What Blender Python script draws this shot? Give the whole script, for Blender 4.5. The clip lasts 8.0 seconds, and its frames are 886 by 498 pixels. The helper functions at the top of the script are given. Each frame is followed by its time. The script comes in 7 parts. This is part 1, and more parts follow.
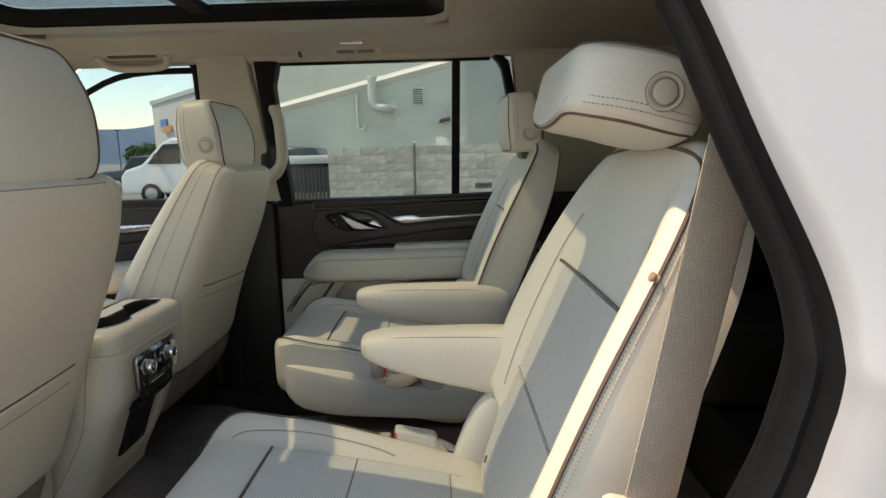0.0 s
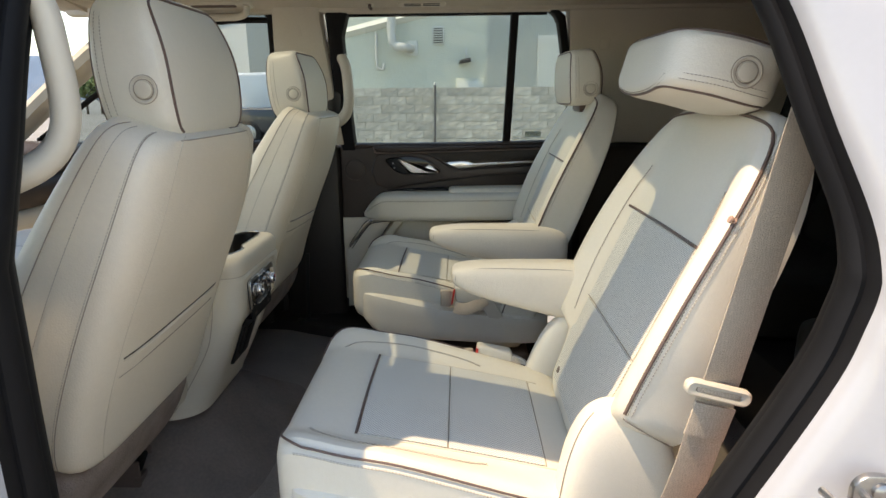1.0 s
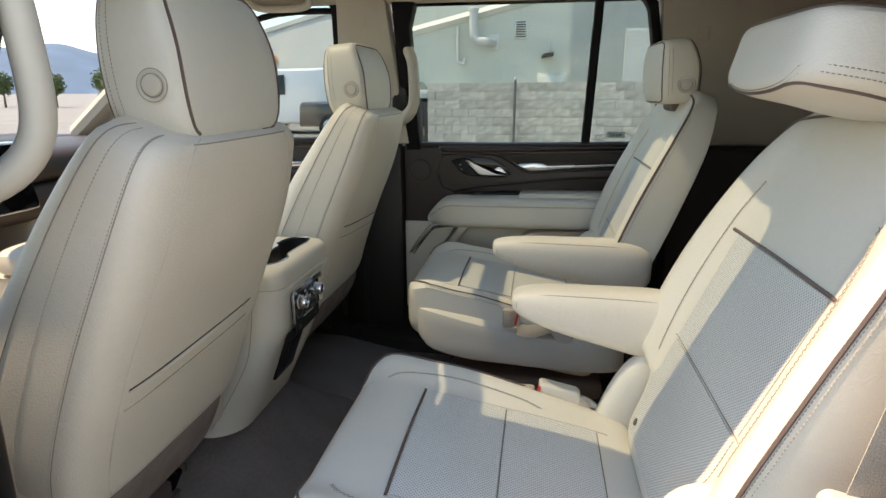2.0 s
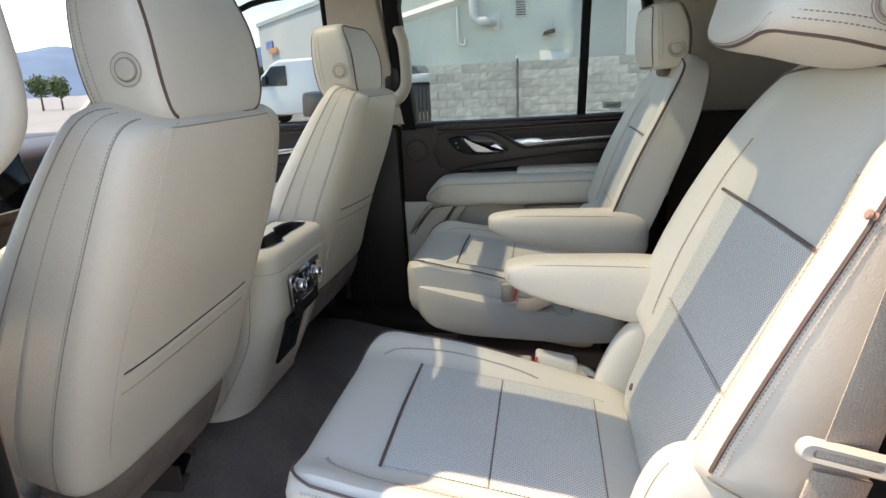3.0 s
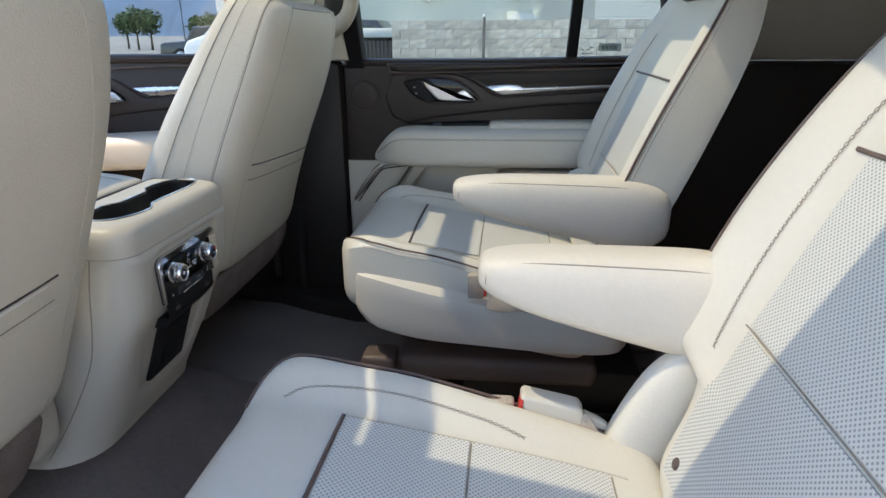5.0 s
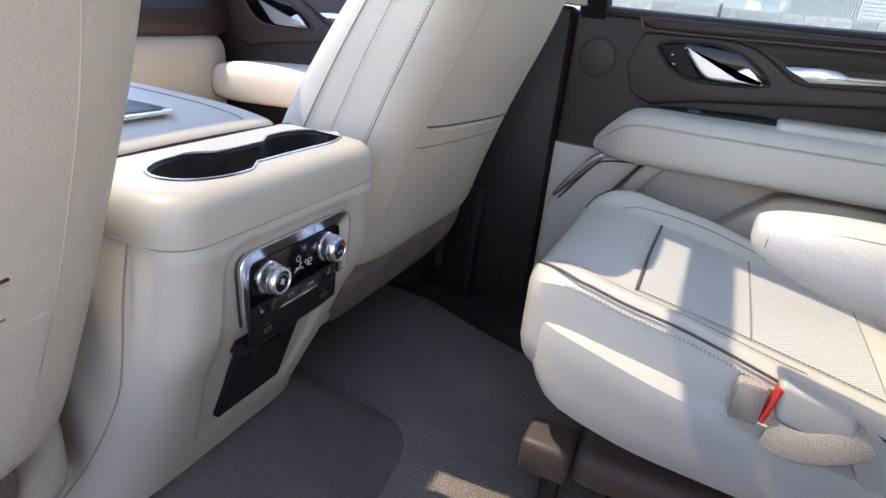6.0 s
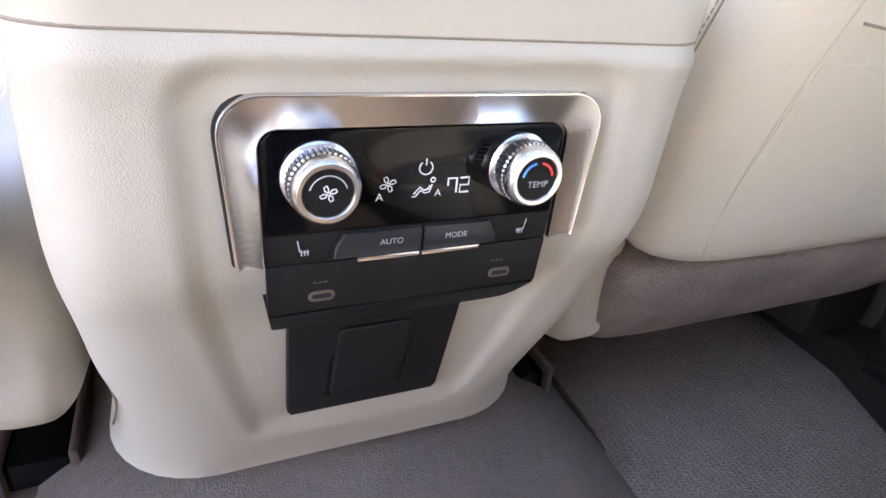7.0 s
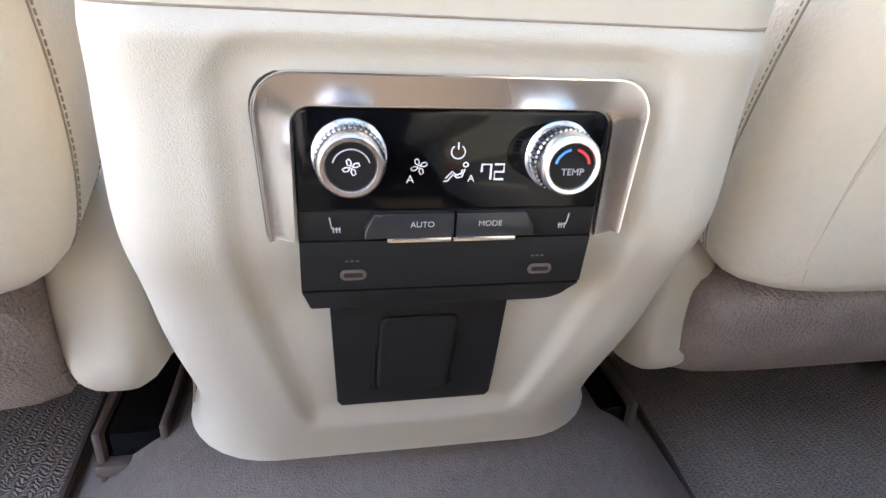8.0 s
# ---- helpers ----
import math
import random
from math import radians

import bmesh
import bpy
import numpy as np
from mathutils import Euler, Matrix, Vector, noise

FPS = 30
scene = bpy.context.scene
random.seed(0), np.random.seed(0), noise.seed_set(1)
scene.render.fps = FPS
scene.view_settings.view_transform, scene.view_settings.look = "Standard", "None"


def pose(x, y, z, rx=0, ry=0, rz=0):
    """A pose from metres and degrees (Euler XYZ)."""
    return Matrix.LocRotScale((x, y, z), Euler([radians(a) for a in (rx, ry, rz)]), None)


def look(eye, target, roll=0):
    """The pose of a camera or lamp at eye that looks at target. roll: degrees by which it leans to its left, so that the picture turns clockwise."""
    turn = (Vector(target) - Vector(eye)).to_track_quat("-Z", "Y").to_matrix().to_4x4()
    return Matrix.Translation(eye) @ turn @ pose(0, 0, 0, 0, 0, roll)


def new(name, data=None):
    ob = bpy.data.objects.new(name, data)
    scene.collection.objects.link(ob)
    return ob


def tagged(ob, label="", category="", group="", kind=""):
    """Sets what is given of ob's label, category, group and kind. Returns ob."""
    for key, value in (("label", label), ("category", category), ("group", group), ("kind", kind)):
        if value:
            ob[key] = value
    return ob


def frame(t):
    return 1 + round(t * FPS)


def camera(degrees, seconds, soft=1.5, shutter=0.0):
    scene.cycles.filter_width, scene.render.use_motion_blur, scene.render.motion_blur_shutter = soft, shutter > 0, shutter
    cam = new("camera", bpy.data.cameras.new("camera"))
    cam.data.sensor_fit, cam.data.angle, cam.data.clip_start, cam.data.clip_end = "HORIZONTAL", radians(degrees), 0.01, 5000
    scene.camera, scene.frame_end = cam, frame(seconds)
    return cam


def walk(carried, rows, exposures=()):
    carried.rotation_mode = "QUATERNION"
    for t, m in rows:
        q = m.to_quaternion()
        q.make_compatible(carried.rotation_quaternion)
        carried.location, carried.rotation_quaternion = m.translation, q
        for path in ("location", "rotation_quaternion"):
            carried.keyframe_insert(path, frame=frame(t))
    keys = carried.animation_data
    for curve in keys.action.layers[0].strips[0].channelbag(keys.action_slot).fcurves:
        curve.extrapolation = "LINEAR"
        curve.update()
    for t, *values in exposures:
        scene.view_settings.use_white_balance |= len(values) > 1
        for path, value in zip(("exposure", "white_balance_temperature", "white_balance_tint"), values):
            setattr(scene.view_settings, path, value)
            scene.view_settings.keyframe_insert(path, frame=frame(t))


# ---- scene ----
cam = camera(73.0, 8.0)
PATH = [
    (0, (0.079, -1.138, 0.941), (0.068, 0.837, 0.63), -1.6),
    (0.5, (0.014, -1.216, 0.968), (-0.109, 0.74, 0.571), -2.3),
    (1, (-0.048, -1.299, 0.969), (-0.103, 0.638, 0.474), -0.5),
    (1.5, (-0.066, -1.231, 0.984), (-0.242, 0.691, 0.46), 0.7),
    (1.7, (-0.054, -1.19, 0.981), (-0.306, 0.729, 0.475), 1.0),
    (2.8, (0.008, -1.097, 0.954), (-0.365, 0.789, 0.405), -2.3),
    (3, (0.004, -1.142, 0.956), (-0.335, 0.749, 0.398), -3.2),
    (3.5, (-0.002, -1.226, 0.964), (-0.217, 0.676, 0.384), -3.7),
    (4, (0.006, -1.203, 0.954), (-0.126, 0.7, 0.354), -2.7),
    (4.2, (0.021, -1.149, 0.94), (-0.107, 0.749, 0.323), -2.1),
    (5.3, (-0.088, -0.638, 0.842), (-0.364, 1.217, 0.15), 1.4),
    (5.5, (-0.125, -0.551, 0.822), (-0.488, 1.286, 0.12), 2.7),
    (6, (-0.179, -0.422, 0.799), (-0.892, 1.28, 0.028), 6.1),
    (6.2, (-0.201, -0.364, 0.789), (-1.1, 1.227, -0.023), 7.8),
    (6.5, (-0.233, -0.231, 0.74), (-1.447, 1.109, -0.113), 10.0),
    (6.7, (-0.262, -0.157, 0.689), (-1.643, 0.964, -0.226), 10.1),
    (7, (-0.286, -0.089, 0.644), (-1.889, 0.663, -0.285), 5.8),
    (7.5, (-0.27, -0.047, 0.617), (-2.014, 0.376, -0.266), 2.8),
    (8, (-0.267, -0.052, 0.626), (-2.041, 0.32, -0.221), 3.4),
]
EXPOSURES = [(0.0, 1.25, 8900, 13), (0.5, 1.52, 8600, 14), (1.5, 1.58, 8600, 14), (3.0, 1.70, 7800, 16), (4.2, 1.70, 7700, 16), (5.5, 2.20, 7000, 21), (6.0, 2.55, 7000, 25), (6.5, 2.95, 7000, 26), (7.0, 3.98, 7700, 27), (7.5, 4.26, 7700, 25), (8.0, 4.18, 7700, 23)]
walk(cam, [(t, look(eye, target, roll)) for t, eye, target, roll in PATH], EXPOSURES)

# ---- world and light ----
world = bpy.data.worlds.new("world")
scene.world = world
world.use_nodes = True
SUN = Vector((0.46, 0.085, -1.0)).normalized()      # the way the sunlight travels
sky = world.node_tree.nodes.new("ShaderNodeTexSky")
sky.sky_type = "NISHITA"
sky.sun_disc = False
sky.sun_elevation = math.asin(-SUN.z)
sky.sun_rotation = math.atan2(-SUN.x, -SUN.y)
sky.air_density, sky.dust_density, sky.ozone_density = 1.1, 0.15, 2.5
back = world.node_tree.nodes["Background"]
back.inputs["Strength"].default_value = 0.15
world.node_tree.links.new(sky.outputs["Color"], back.inputs["Color"])
sun_data = bpy.data.lights.new("sun", "SUN")
sun_data.energy, sun_data.angle, sun_data.color = 2.2, radians(0.6), (1.0, 0.88, 0.73)
sun = new("sun", sun_data)
sun.matrix_world = Matrix.Translation((0, 0, 8)) @ SUN.to_track_quat("-Z", "Y").to_matrix().to_4x4()


# ---- materials ----
def material(name, color, rough=0.5, metal=0.0, vary=0.12, grain=0.0, grain_size=900.0, kind="noise", soft_size=6.0,
             spec=0.5, distort=6.0, emit=0.0, coat=0.0, random_tint=0.0, wear=0.15, relief=0.0008):
    """A procedural surface: a base colour that drifts at a broad and a fine scale, uneven gloss and a fine relief."""
    m = bpy.data.materials.new(name)
    m.use_nodes = True
    nt = m.node_tree
    n, l = nt.nodes, nt.links
    bsdf = n["Principled BSDF"]
    bsdf.inputs["Metallic"].default_value = metal
    bsdf.inputs["Specular IOR Level"].default_value = spec
    bsdf.inputs["Coat Weight"].default_value = coat
    bsdf.inputs["Coat Roughness"].default_value = 0.05
    co = n.new("ShaderNodeTexCoord")
    broad = n.new("ShaderNodeTexNoise")
    broad.inputs["Scale"].default_value, broad.inputs["Detail"].default_value = soft_size, 5.0
    fine = n.new("ShaderNodeTexNoise")
    fine.inputs["Scale"].default_value, fine.inputs["Detail"].default_value = soft_size * 25, 3.0
    for node in (broad, fine):
        l.new(co.outputs["Object"], node.inputs["Vector"])
    mixed = n.new("ShaderNodeMath")
    mixed.operation = "MULTIPLY_ADD"
    l.new(fine.outputs["Fac"], mixed.inputs[0])
    mixed.inputs[1].default_value = 0.4
    l.new(broad.outputs["Fac"], mixed.inputs[2])
    ramp = n.new("ShaderNodeMapRange")
    ramp.inputs["From Min"].default_value, ramp.inputs["From Max"].default_value = 0.45, 0.95
    ramp.inputs["To Min"].default_value, ramp.inputs["To Max"].default_value = 1 - vary, 1 + vary
    l.new(mixed.outputs[0], ramp.inputs["Value"])
    tint = n.new("ShaderNodeMix")
    tint.data_type, tint.blend_type = "RGBA", "MULTIPLY"
    tint.inputs["Factor"].default_value = 1.0
    tint.inputs["A"].default_value = (*color, 1)
    l.new(ramp.outputs["Result"], tint.inputs["B"])
    out_color = tint.outputs["Result"]
    if random_tint:
        info = n.new("ShaderNodeObjectInfo")
        r2 = n.new("ShaderNodeMapRange")
        r2.inputs["To Min"].default_value, r2.inputs["To Max"].default_value = 1 - random_tint, 1 + random_tint
        l.new(info.outputs["Random"], r2.inputs["Value"])
        t2 = n.new("ShaderNodeMix")
        t2.data_type, t2.blend_type = "RGBA", "MULTIPLY"
        t2.inputs["Factor"].default_value = 1.0
        l.new(out_color, t2.inputs["A"])
        l.new(r2.outputs["Result"], t2.inputs["B"])
        out_color = t2.outputs["Result"]
    l.new(out_color, bsdf.inputs["Base Color"])
    gloss = n.new("ShaderNodeMapRange")
    gloss.inputs["To Min"].default_value, gloss.inputs["To Max"].default_value = rough * (1 - wear), min(1, rough * (1 + wear))
    l.new(broad.outputs["Fac"], gloss.inputs["Value"])
    l.new(gloss.outputs["Result"], bsdf.inputs["Roughness"])
    if emit:
        bsdf.inputs["Emission Color"].default_value = (*color, 1)
        bsdf.inputs["Emission Strength"].default_value = emit
    if grain:
        if kind == "noise":
            tex = n.new("ShaderNodeTexNoise")
            tex.inputs["Scale"].default_value, tex.inputs["Detail"].default_value = grain_size, 3.0
            height = tex.outputs["Fac"]
        elif kind == "leather":
            tex = n.new("ShaderNodeTexVoronoi")
            tex.feature = "SMOOTH_F1"
            tex.inputs["Scale"].default_value = grain_size
            height = tex.outputs["Distance"]
        elif kind == "weave":
            tex = n.new("ShaderNodeTexWave")
            tex.wave_type, tex.bands_direction = "BANDS", "DIAGONAL"
            tex.inputs["Scale"].default_value, tex.inputs["Distortion"].default_value = grain_size, distort
            tex.inputs["Detail"].default_value = 2.0
            height = tex.outputs["Fac"]
        l.new(co.outputs["Object"], tex.inputs["Vector"])
        bump = n.new("ShaderNodeBump")
        bump.inputs["Strength"].default_value, bump.inputs["Distance"].default_value = grain, relief
        l.new(height, bump.inputs["Height"])
        l.new(bump.outputs["Normal"], bsdf.inputs["Normal"])
    return m


def perforated(name, color, lean=0.0):
    """Leather with rows of fine punched holes."""
    m = material(name, color, 0.5, grain=0.2, grain_size=620, kind="leather", vary=0.05)
    nt = m.node_tree
    n, l = nt.nodes, nt.links
    co = n.new("ShaderNodeTexCoord")
    turn = n.new("ShaderNodeMapping")
    turn.inputs["Scale"].default_value = (275, 275, 275)
    turn.inputs["Rotation"].default_value = (0, radians(lean), radians(45))
    l.new(co.outputs["Object"], turn.inputs["Vector"])
    holes = n.new("ShaderNodeTexVoronoi")
    holes.voronoi_dimensions = "2D"
    holes.inputs["Randomness"].default_value = 0.0
    holes.inputs["Scale"].default_value = 1.0
    l.new(turn.outputs["Vector"], holes.inputs["Vector"])
    edge = n.new("ShaderNodeMapRange")
    edge.inputs["From Min"].default_value, edge.inputs["From Max"].default_value = 0.2, 0.36
    edge.inputs["To Min"].default_value = 0.5
    l.new(holes.outputs["Distance"], edge.inputs["Value"])
    bsdf = n["Principled BSDF"]
    old = bsdf.inputs["Base Color"].links[0].from_socket
    dark = n.new("ShaderNodeMix")
    dark.data_type, dark.blend_type = "RGBA", "MULTIPLY"
    dark.inputs["Factor"].default_value = 1.0
    l.new(old, dark.inputs["A"])
    l.new(edge.outputs["Result"], dark.inputs["B"])
    l.new(dark.outputs["Result"], bsdf.inputs["Base Color"])
    return m


def herringbone(name, color, across="Y", along="X", column=0.0075, pitch=1100.0, deep=0.0009, rough=0.98, tones=(0.74, 1.16)):
    """Woven loops that slant to and fro in narrow columns."""
    m = material(name, color, rough, vary=0.15)
    nt = m.node_tree
    n, l = nt.nodes, nt.links
    co = n.new("ShaderNodeTexCoord")
    shake = n.new("ShaderNodeTexNoise")
    shake.inputs["Scale"].default_value = 120.0
    l.new(co.outputs["Object"], shake.inputs["Vector"])
    moved = n.new("ShaderNodeMix")
    moved.data_type = "VECTOR"
    moved.inputs["Factor"].default_value = 0.010
    l.new(co.outputs["Object"], moved.inputs["A"])
    l.new(shake.outputs["Color"], moved.inputs["B"])
    axes = n.new("ShaderNodeSeparateXYZ")
    l.new(moved.outputs["Result"], axes.inputs[0])

    def math_node(op, a, b):
        q = n.new("ShaderNodeMath")
        q.operation = op
        for k, v in enumerate((a, b)):
            if isinstance(v, (int, float)):
                q.inputs[k].default_value = v
            elif v is not None:
                l.new(v, q.inputs[k])
        return q.outputs[0]
    zig = math_node("PINGPONG", math_node("ADD", axes.outputs[across], 5.0), column)
    ribs = math_node("SINE", math_node("MULTIPLY", math_node("ADD", math_node("MULTIPLY", zig, 0.8), axes.outputs[along]), pitch), None)
    cols = math_node("SINE", math_node("MULTIPLY", axes.outputs[across], 2 * math.pi / column), None)
    high = math_node("ADD", ribs, math_node("MULTIPLY", cols, 0.5))
    bump = n.new("ShaderNodeBump")
    bump.inputs["Strength"].default_value, bump.inputs["Distance"].default_value = 0.8, deep
    l.new(high, bump.inputs["Height"])
    bsdf = n["Principled BSDF"]
    l.new(bump.outputs["Normal"], bsdf.inputs["Normal"])
    old = bsdf.inputs["Base Color"].links[0].from_socket
    tone = n.new("ShaderNodeMapRange")
    tone.inputs["From Min"].default_value, tone.inputs["From Max"].default_value = -1.2, 1.2
    tone.inputs["To Min"].default_value, tone.inputs["To Max"].default_value = tones
    l.new(high, tone.inputs["Value"])
    dark = n.new("ShaderNodeMix")
    dark.data_type, dark.blend_type = "RGBA", "MULTIPLY"
    dark.inputs["Factor"].default_value = 1.0
    l.new(old, dark.inputs["A"])
    l.new(tone.outputs["Result"], dark.inputs["B"])
    l.new(dark.outputs["Result"], bsdf.inputs["Base Color"])
    return m


def clear_glass(name, color, rough=0.0):
    """Thin tinted pane: lets light straight through, tinted, with a clear reflection."""
    m = bpy.data.materials.new(name)
    m.use_nodes = True
    nt = m.node_tree
    n, l = nt.nodes, nt.links
    n.remove(n["Principled BSDF"])
    see = n.new("ShaderNodeBsdfTransparent")
    see.inputs["Color"].default_value = (*color, 1)
    shine = n.new("ShaderNodeBsdfGlossy")
    shine.inputs["Roughness"].default_value = rough
    facing = n.new("ShaderNodeLayerWeight")
    facing.inputs["Blend"].default_value = 0.5
    steep = n.new("ShaderNodeMath")
    steep.operation = "POWER"
    steep.inputs[1].default_value = 5.0
    l.new(facing.outputs["Facing"], steep.inputs[0])
    fres = n.new("ShaderNodeMath")
    fres.operation = "MULTIPLY_ADD"
    fres.inputs[1].default_value, fres.inputs[2].default_value = 0.9, 0.035
    l.new(steep.outputs[0], fres.inputs[0])
    both = n.new("ShaderNodeMixShader")
    l.new(fres.outputs[0], both.inputs["Fac"])
    l.new(see.outputs[0], both.inputs[1])
    l.new(shine.outputs[0], both.inputs[2])
    l.new(both.outputs[0], n["Material Output"].inputs["Surface"])
    return m


CREAM = (0.75, 0.675, 0.56)
M = dict(
    leather=material("cream_leather", CREAM, 0.43, grain=0.5, grain_size=480, kind="leather", relief=0.0008, vary=0.05),
    leather_smooth=material("cream_leather_smooth", (0.73, 0.68, 0.58), 0.45, grain=0.34, grain_size=520, kind="leather", vary=0.04),
    perf=perforated("perforated_leather", (0.72, 0.70, 0.635)),
    perf_back=perforated("perforated_back_leather", (0.72, 0.70, 0.635), 65.5),
    piping=material("brown_piping", (0.135, 0.088, 0.072), 0.45, vary=0.1),
    thread=material("stitching_thread", (0.36, 0.305, 0.245), 0.7),
    thread_light=material("light_thread", (0.60, 0.54, 0.44), 0.7),
    plastic=material("cream_plastic", (0.61, 0.56, 0.475), 0.5, grain=0.36, grain_size=1700, kind="leather", vary=0.02),
    plastic_smooth=material("cream_plastic_smooth", (0.62, 0.565, 0.47), 0.42, vary=0.03),
    brown=material("brown_trim", (0.046, 0.032, 0.027), 0.5, grain=0.25, grain_size=420, kind="leather", vary=0.1),
    brown_pile=material("brown_carpet", (0.30, 0.235, 0.205), 0.98, grain=1.0, grain_size=420, vary=0.3, relief=0.004, soft_size=14),
    carpet=material("floor_carpet", (0.235, 0.188, 0.167), 0.98, grain=1.0, grain_size=600, vary=0.25, relief=0.002),
    mat=herringbone("woven_mat", (0.37, 0.31, 0.27), column=0.0072, pitch=1250.0),
    taupe=material("taupe_plastic", (0.12, 0.086, 0.075), 0.5, grain=0.3, grain_size=500, vary=0.08),
    black=material("black_plastic", (0.012, 0.012, 0.013), 0.42, grain=0.1, grain_size=800, vary=0.1),
    satin=material("satin_black", (0.009, 0.009, 0.010), 0.55, grain=0.15, grain_size=900, vary=0.1, spec=0.3),
    gloss=material("gloss_black", (0.004, 0.004, 0.005), 0.08, vary=0.05, spec=0.25),
    brown_edge=material("brown_trim_edge", (0.40, 0.25, 0.195), 0.55, vary=0.1, grain=0.15, grain_size=500),
    rubber=material("rubber_seal", (0.006, 0.006, 0.007), 0.6, vary=0.15, grain=0.1, grain_size=300, spec=0.2),
    chrome=material("chrome", (0.93, 0.93, 0.94), 0.26, 1.0, vary=0.04),
    brushed=material("brushed_silver", (0.60, 0.60, 0.61), 0.27, 1.0, vary=0.08, grain=0.1, grain_size=500),
    satin_silver=material("satin_silver", (0.80, 0.79, 0.79), 0.38, 0.9, vary=0.05),
    pipe_steel=material("weathered_pipe", (0.10, 0.10, 0.10), 0.6, 0.3, vary=0.2),
    steel=material("steel", (0.42, 0.41, 0.40), 0.35, 1.0, vary=0.2),
    white_print=material("white_print", (0.7, 0.72, 0.75), 0.5, emit=0.02),
    grey_print=material("grey_print", (0.55, 0.55, 0.55), 0.5),
    key_grey=material("dark_grey_key", (0.022, 0.024, 0.028), 0.35, vary=0.1),
    # darker copy of brown_trim, with the low trims' shade put into the colour
    dark_brown=material("shaded_brown_trim", (0.020, 0.0145, 0.0125), 0.55, grain=0.25, grain_size=420, kind="leather", vary=0.1),
    blue_print=material("blue_print", (0.03, 0.25, 0.75), 0.5, emit=0.02),
    red_print=material("red_print", (0.75, 0.05, 0.05), 0.5, emit=0.02),
    red=material("red_button", (0.65, 0.05, 0.04), 0.4),
    webbing=herringbone("belt_webbing", (0.48, 0.40, 0.315), "X", "Z", 0.0034, 2600.0, 0.00012, 0.6, (0.80, 1.12)),
    fabric=material("headliner_fabric", (0.59, 0.535, 0.45), 0.95, grain=0.5, grain_size=900, vary=0.05),
    # white car paint dimmed to mid grey so daylight on it does not clip
    paint=material("dimmed_white_paint", (0.38, 0.39, 0.415), 0.3, vary=0.03, coat=0.4),
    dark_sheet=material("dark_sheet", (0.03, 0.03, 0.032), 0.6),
    glass=clear_glass("window_glass", (0.84, 0.885, 0.865)),
    glass_front=clear_glass("clear_window_glass", (0.93, 0.95, 0.945)),
    glass_side=clear_glass("front_side_glass", (0.66, 0.72, 0.73)),
    glass_privacy=clear_glass("privacy_glass", (0.07, 0.075, 0.072)),
    glass_dark=clear_glass("sunroof_glass", (0.54, 0.575, 0.56)),
    # bench leather painted near black; the third row's deep shade is in this colour
    shade_leather=material("shade_dark_leather", (0.030, 0.030, 0.028), 0.55, grain=0.2, grain_size=520, kind="leather", vary=0.08),
    paper=material("label_paper", (0.75, 0.75, 0.73), 0.6),
    ink=material("label_ink", (0.05, 0.05, 0.05), 0.6),
)


# ---- mesh helpers ----
PLACES = {}


def finish(bm, name, mat, smooth=True):
    bmesh.ops.recalc_face_normals(bm, faces=bm.faces)
    me = bpy.data.meshes.new(name)
    bm.to_mesh(me)
    bm.free()
    if smooth:
        me.polygons.foreach_set("use_smooth", [True] * len(me.polygons))
        me.set_sharp_from_angle(angle=radians(38))
    me.materials.append(mat)
    return me


def part(name, bm, mat, parent=None, label="", smooth=True):
    """Links a bmesh as one mesh object under a thing or under a part."""
    ob = new(name, finish(bm, name, mat, smooth))
    if parent is not None:
        ob.parent = parent
        if parent.name in PLACES:
            ob.matrix_parent_inverse = Matrix.Translation(-PLACES[parent.name])
    if label:
        tagged(ob, label)
    return ob


def thing(name, place, label, category, group="", kind=""):
    ob = new(name)
    ob.empty_display_size = 0.05
    ob.location = place
    PLACES[ob.name] = Vector(place)
    return tagged(ob, label, category, group, kind)


def solo(name, bm, mat, label, category, group="", kind="", smooth=True):
    return tagged(part(name, bm, mat, None, "", smooth), label, category, group, kind)


def smooth_path(pts, n=24, closed=False):
    """Catmull-Rom through the points."""
    p = [Vector(q) for q in pts]
    k = len(p)
    spans = k if closed else k - 1
    out = []
    for i in range(spans):
        a = p[(i - 1) % k] if closed or i > 0 else p[0] * 2 - p[1]
        b, c = p[i], p[(i + 1) % k]
        d = p[(i + 2) % k] if closed or i + 2 < k else p[-1] * 2 - p[-2]
        steps = max(2, round(n / spans))
        for s in range(steps):
            t = s / steps
            out.append(0.5 * ((2 * b) + (c - a) * t + (2 * a - 5 * b + 4 * c - d) * t * t + (3 * b - a - 3 * c + d) * t ** 3))
    if not closed:
        out.append(p[-1].copy())
    return out


def rings_mesh(bm, rings, close_ring=True, cap=True, close_path=False):
    rows = [[bm.verts.new(v) for v in r] for r in rings]
    n = len(rows[0])
    count = len(rows) if close_path else len(rows) - 1
    for i in range(count):
        a, b = rows[i], rows[(i + 1) % len(rows)]
        for j in range(n if close_ring else n - 1):
            k = (j + 1) % n
            bm.faces.new((a[j], a[k], b[k], b[j]))
    if cap and close_ring and not close_path:
        bm.faces.new(rows[0])
        bm.faces.new(list(reversed(rows[-1])))
    return bm


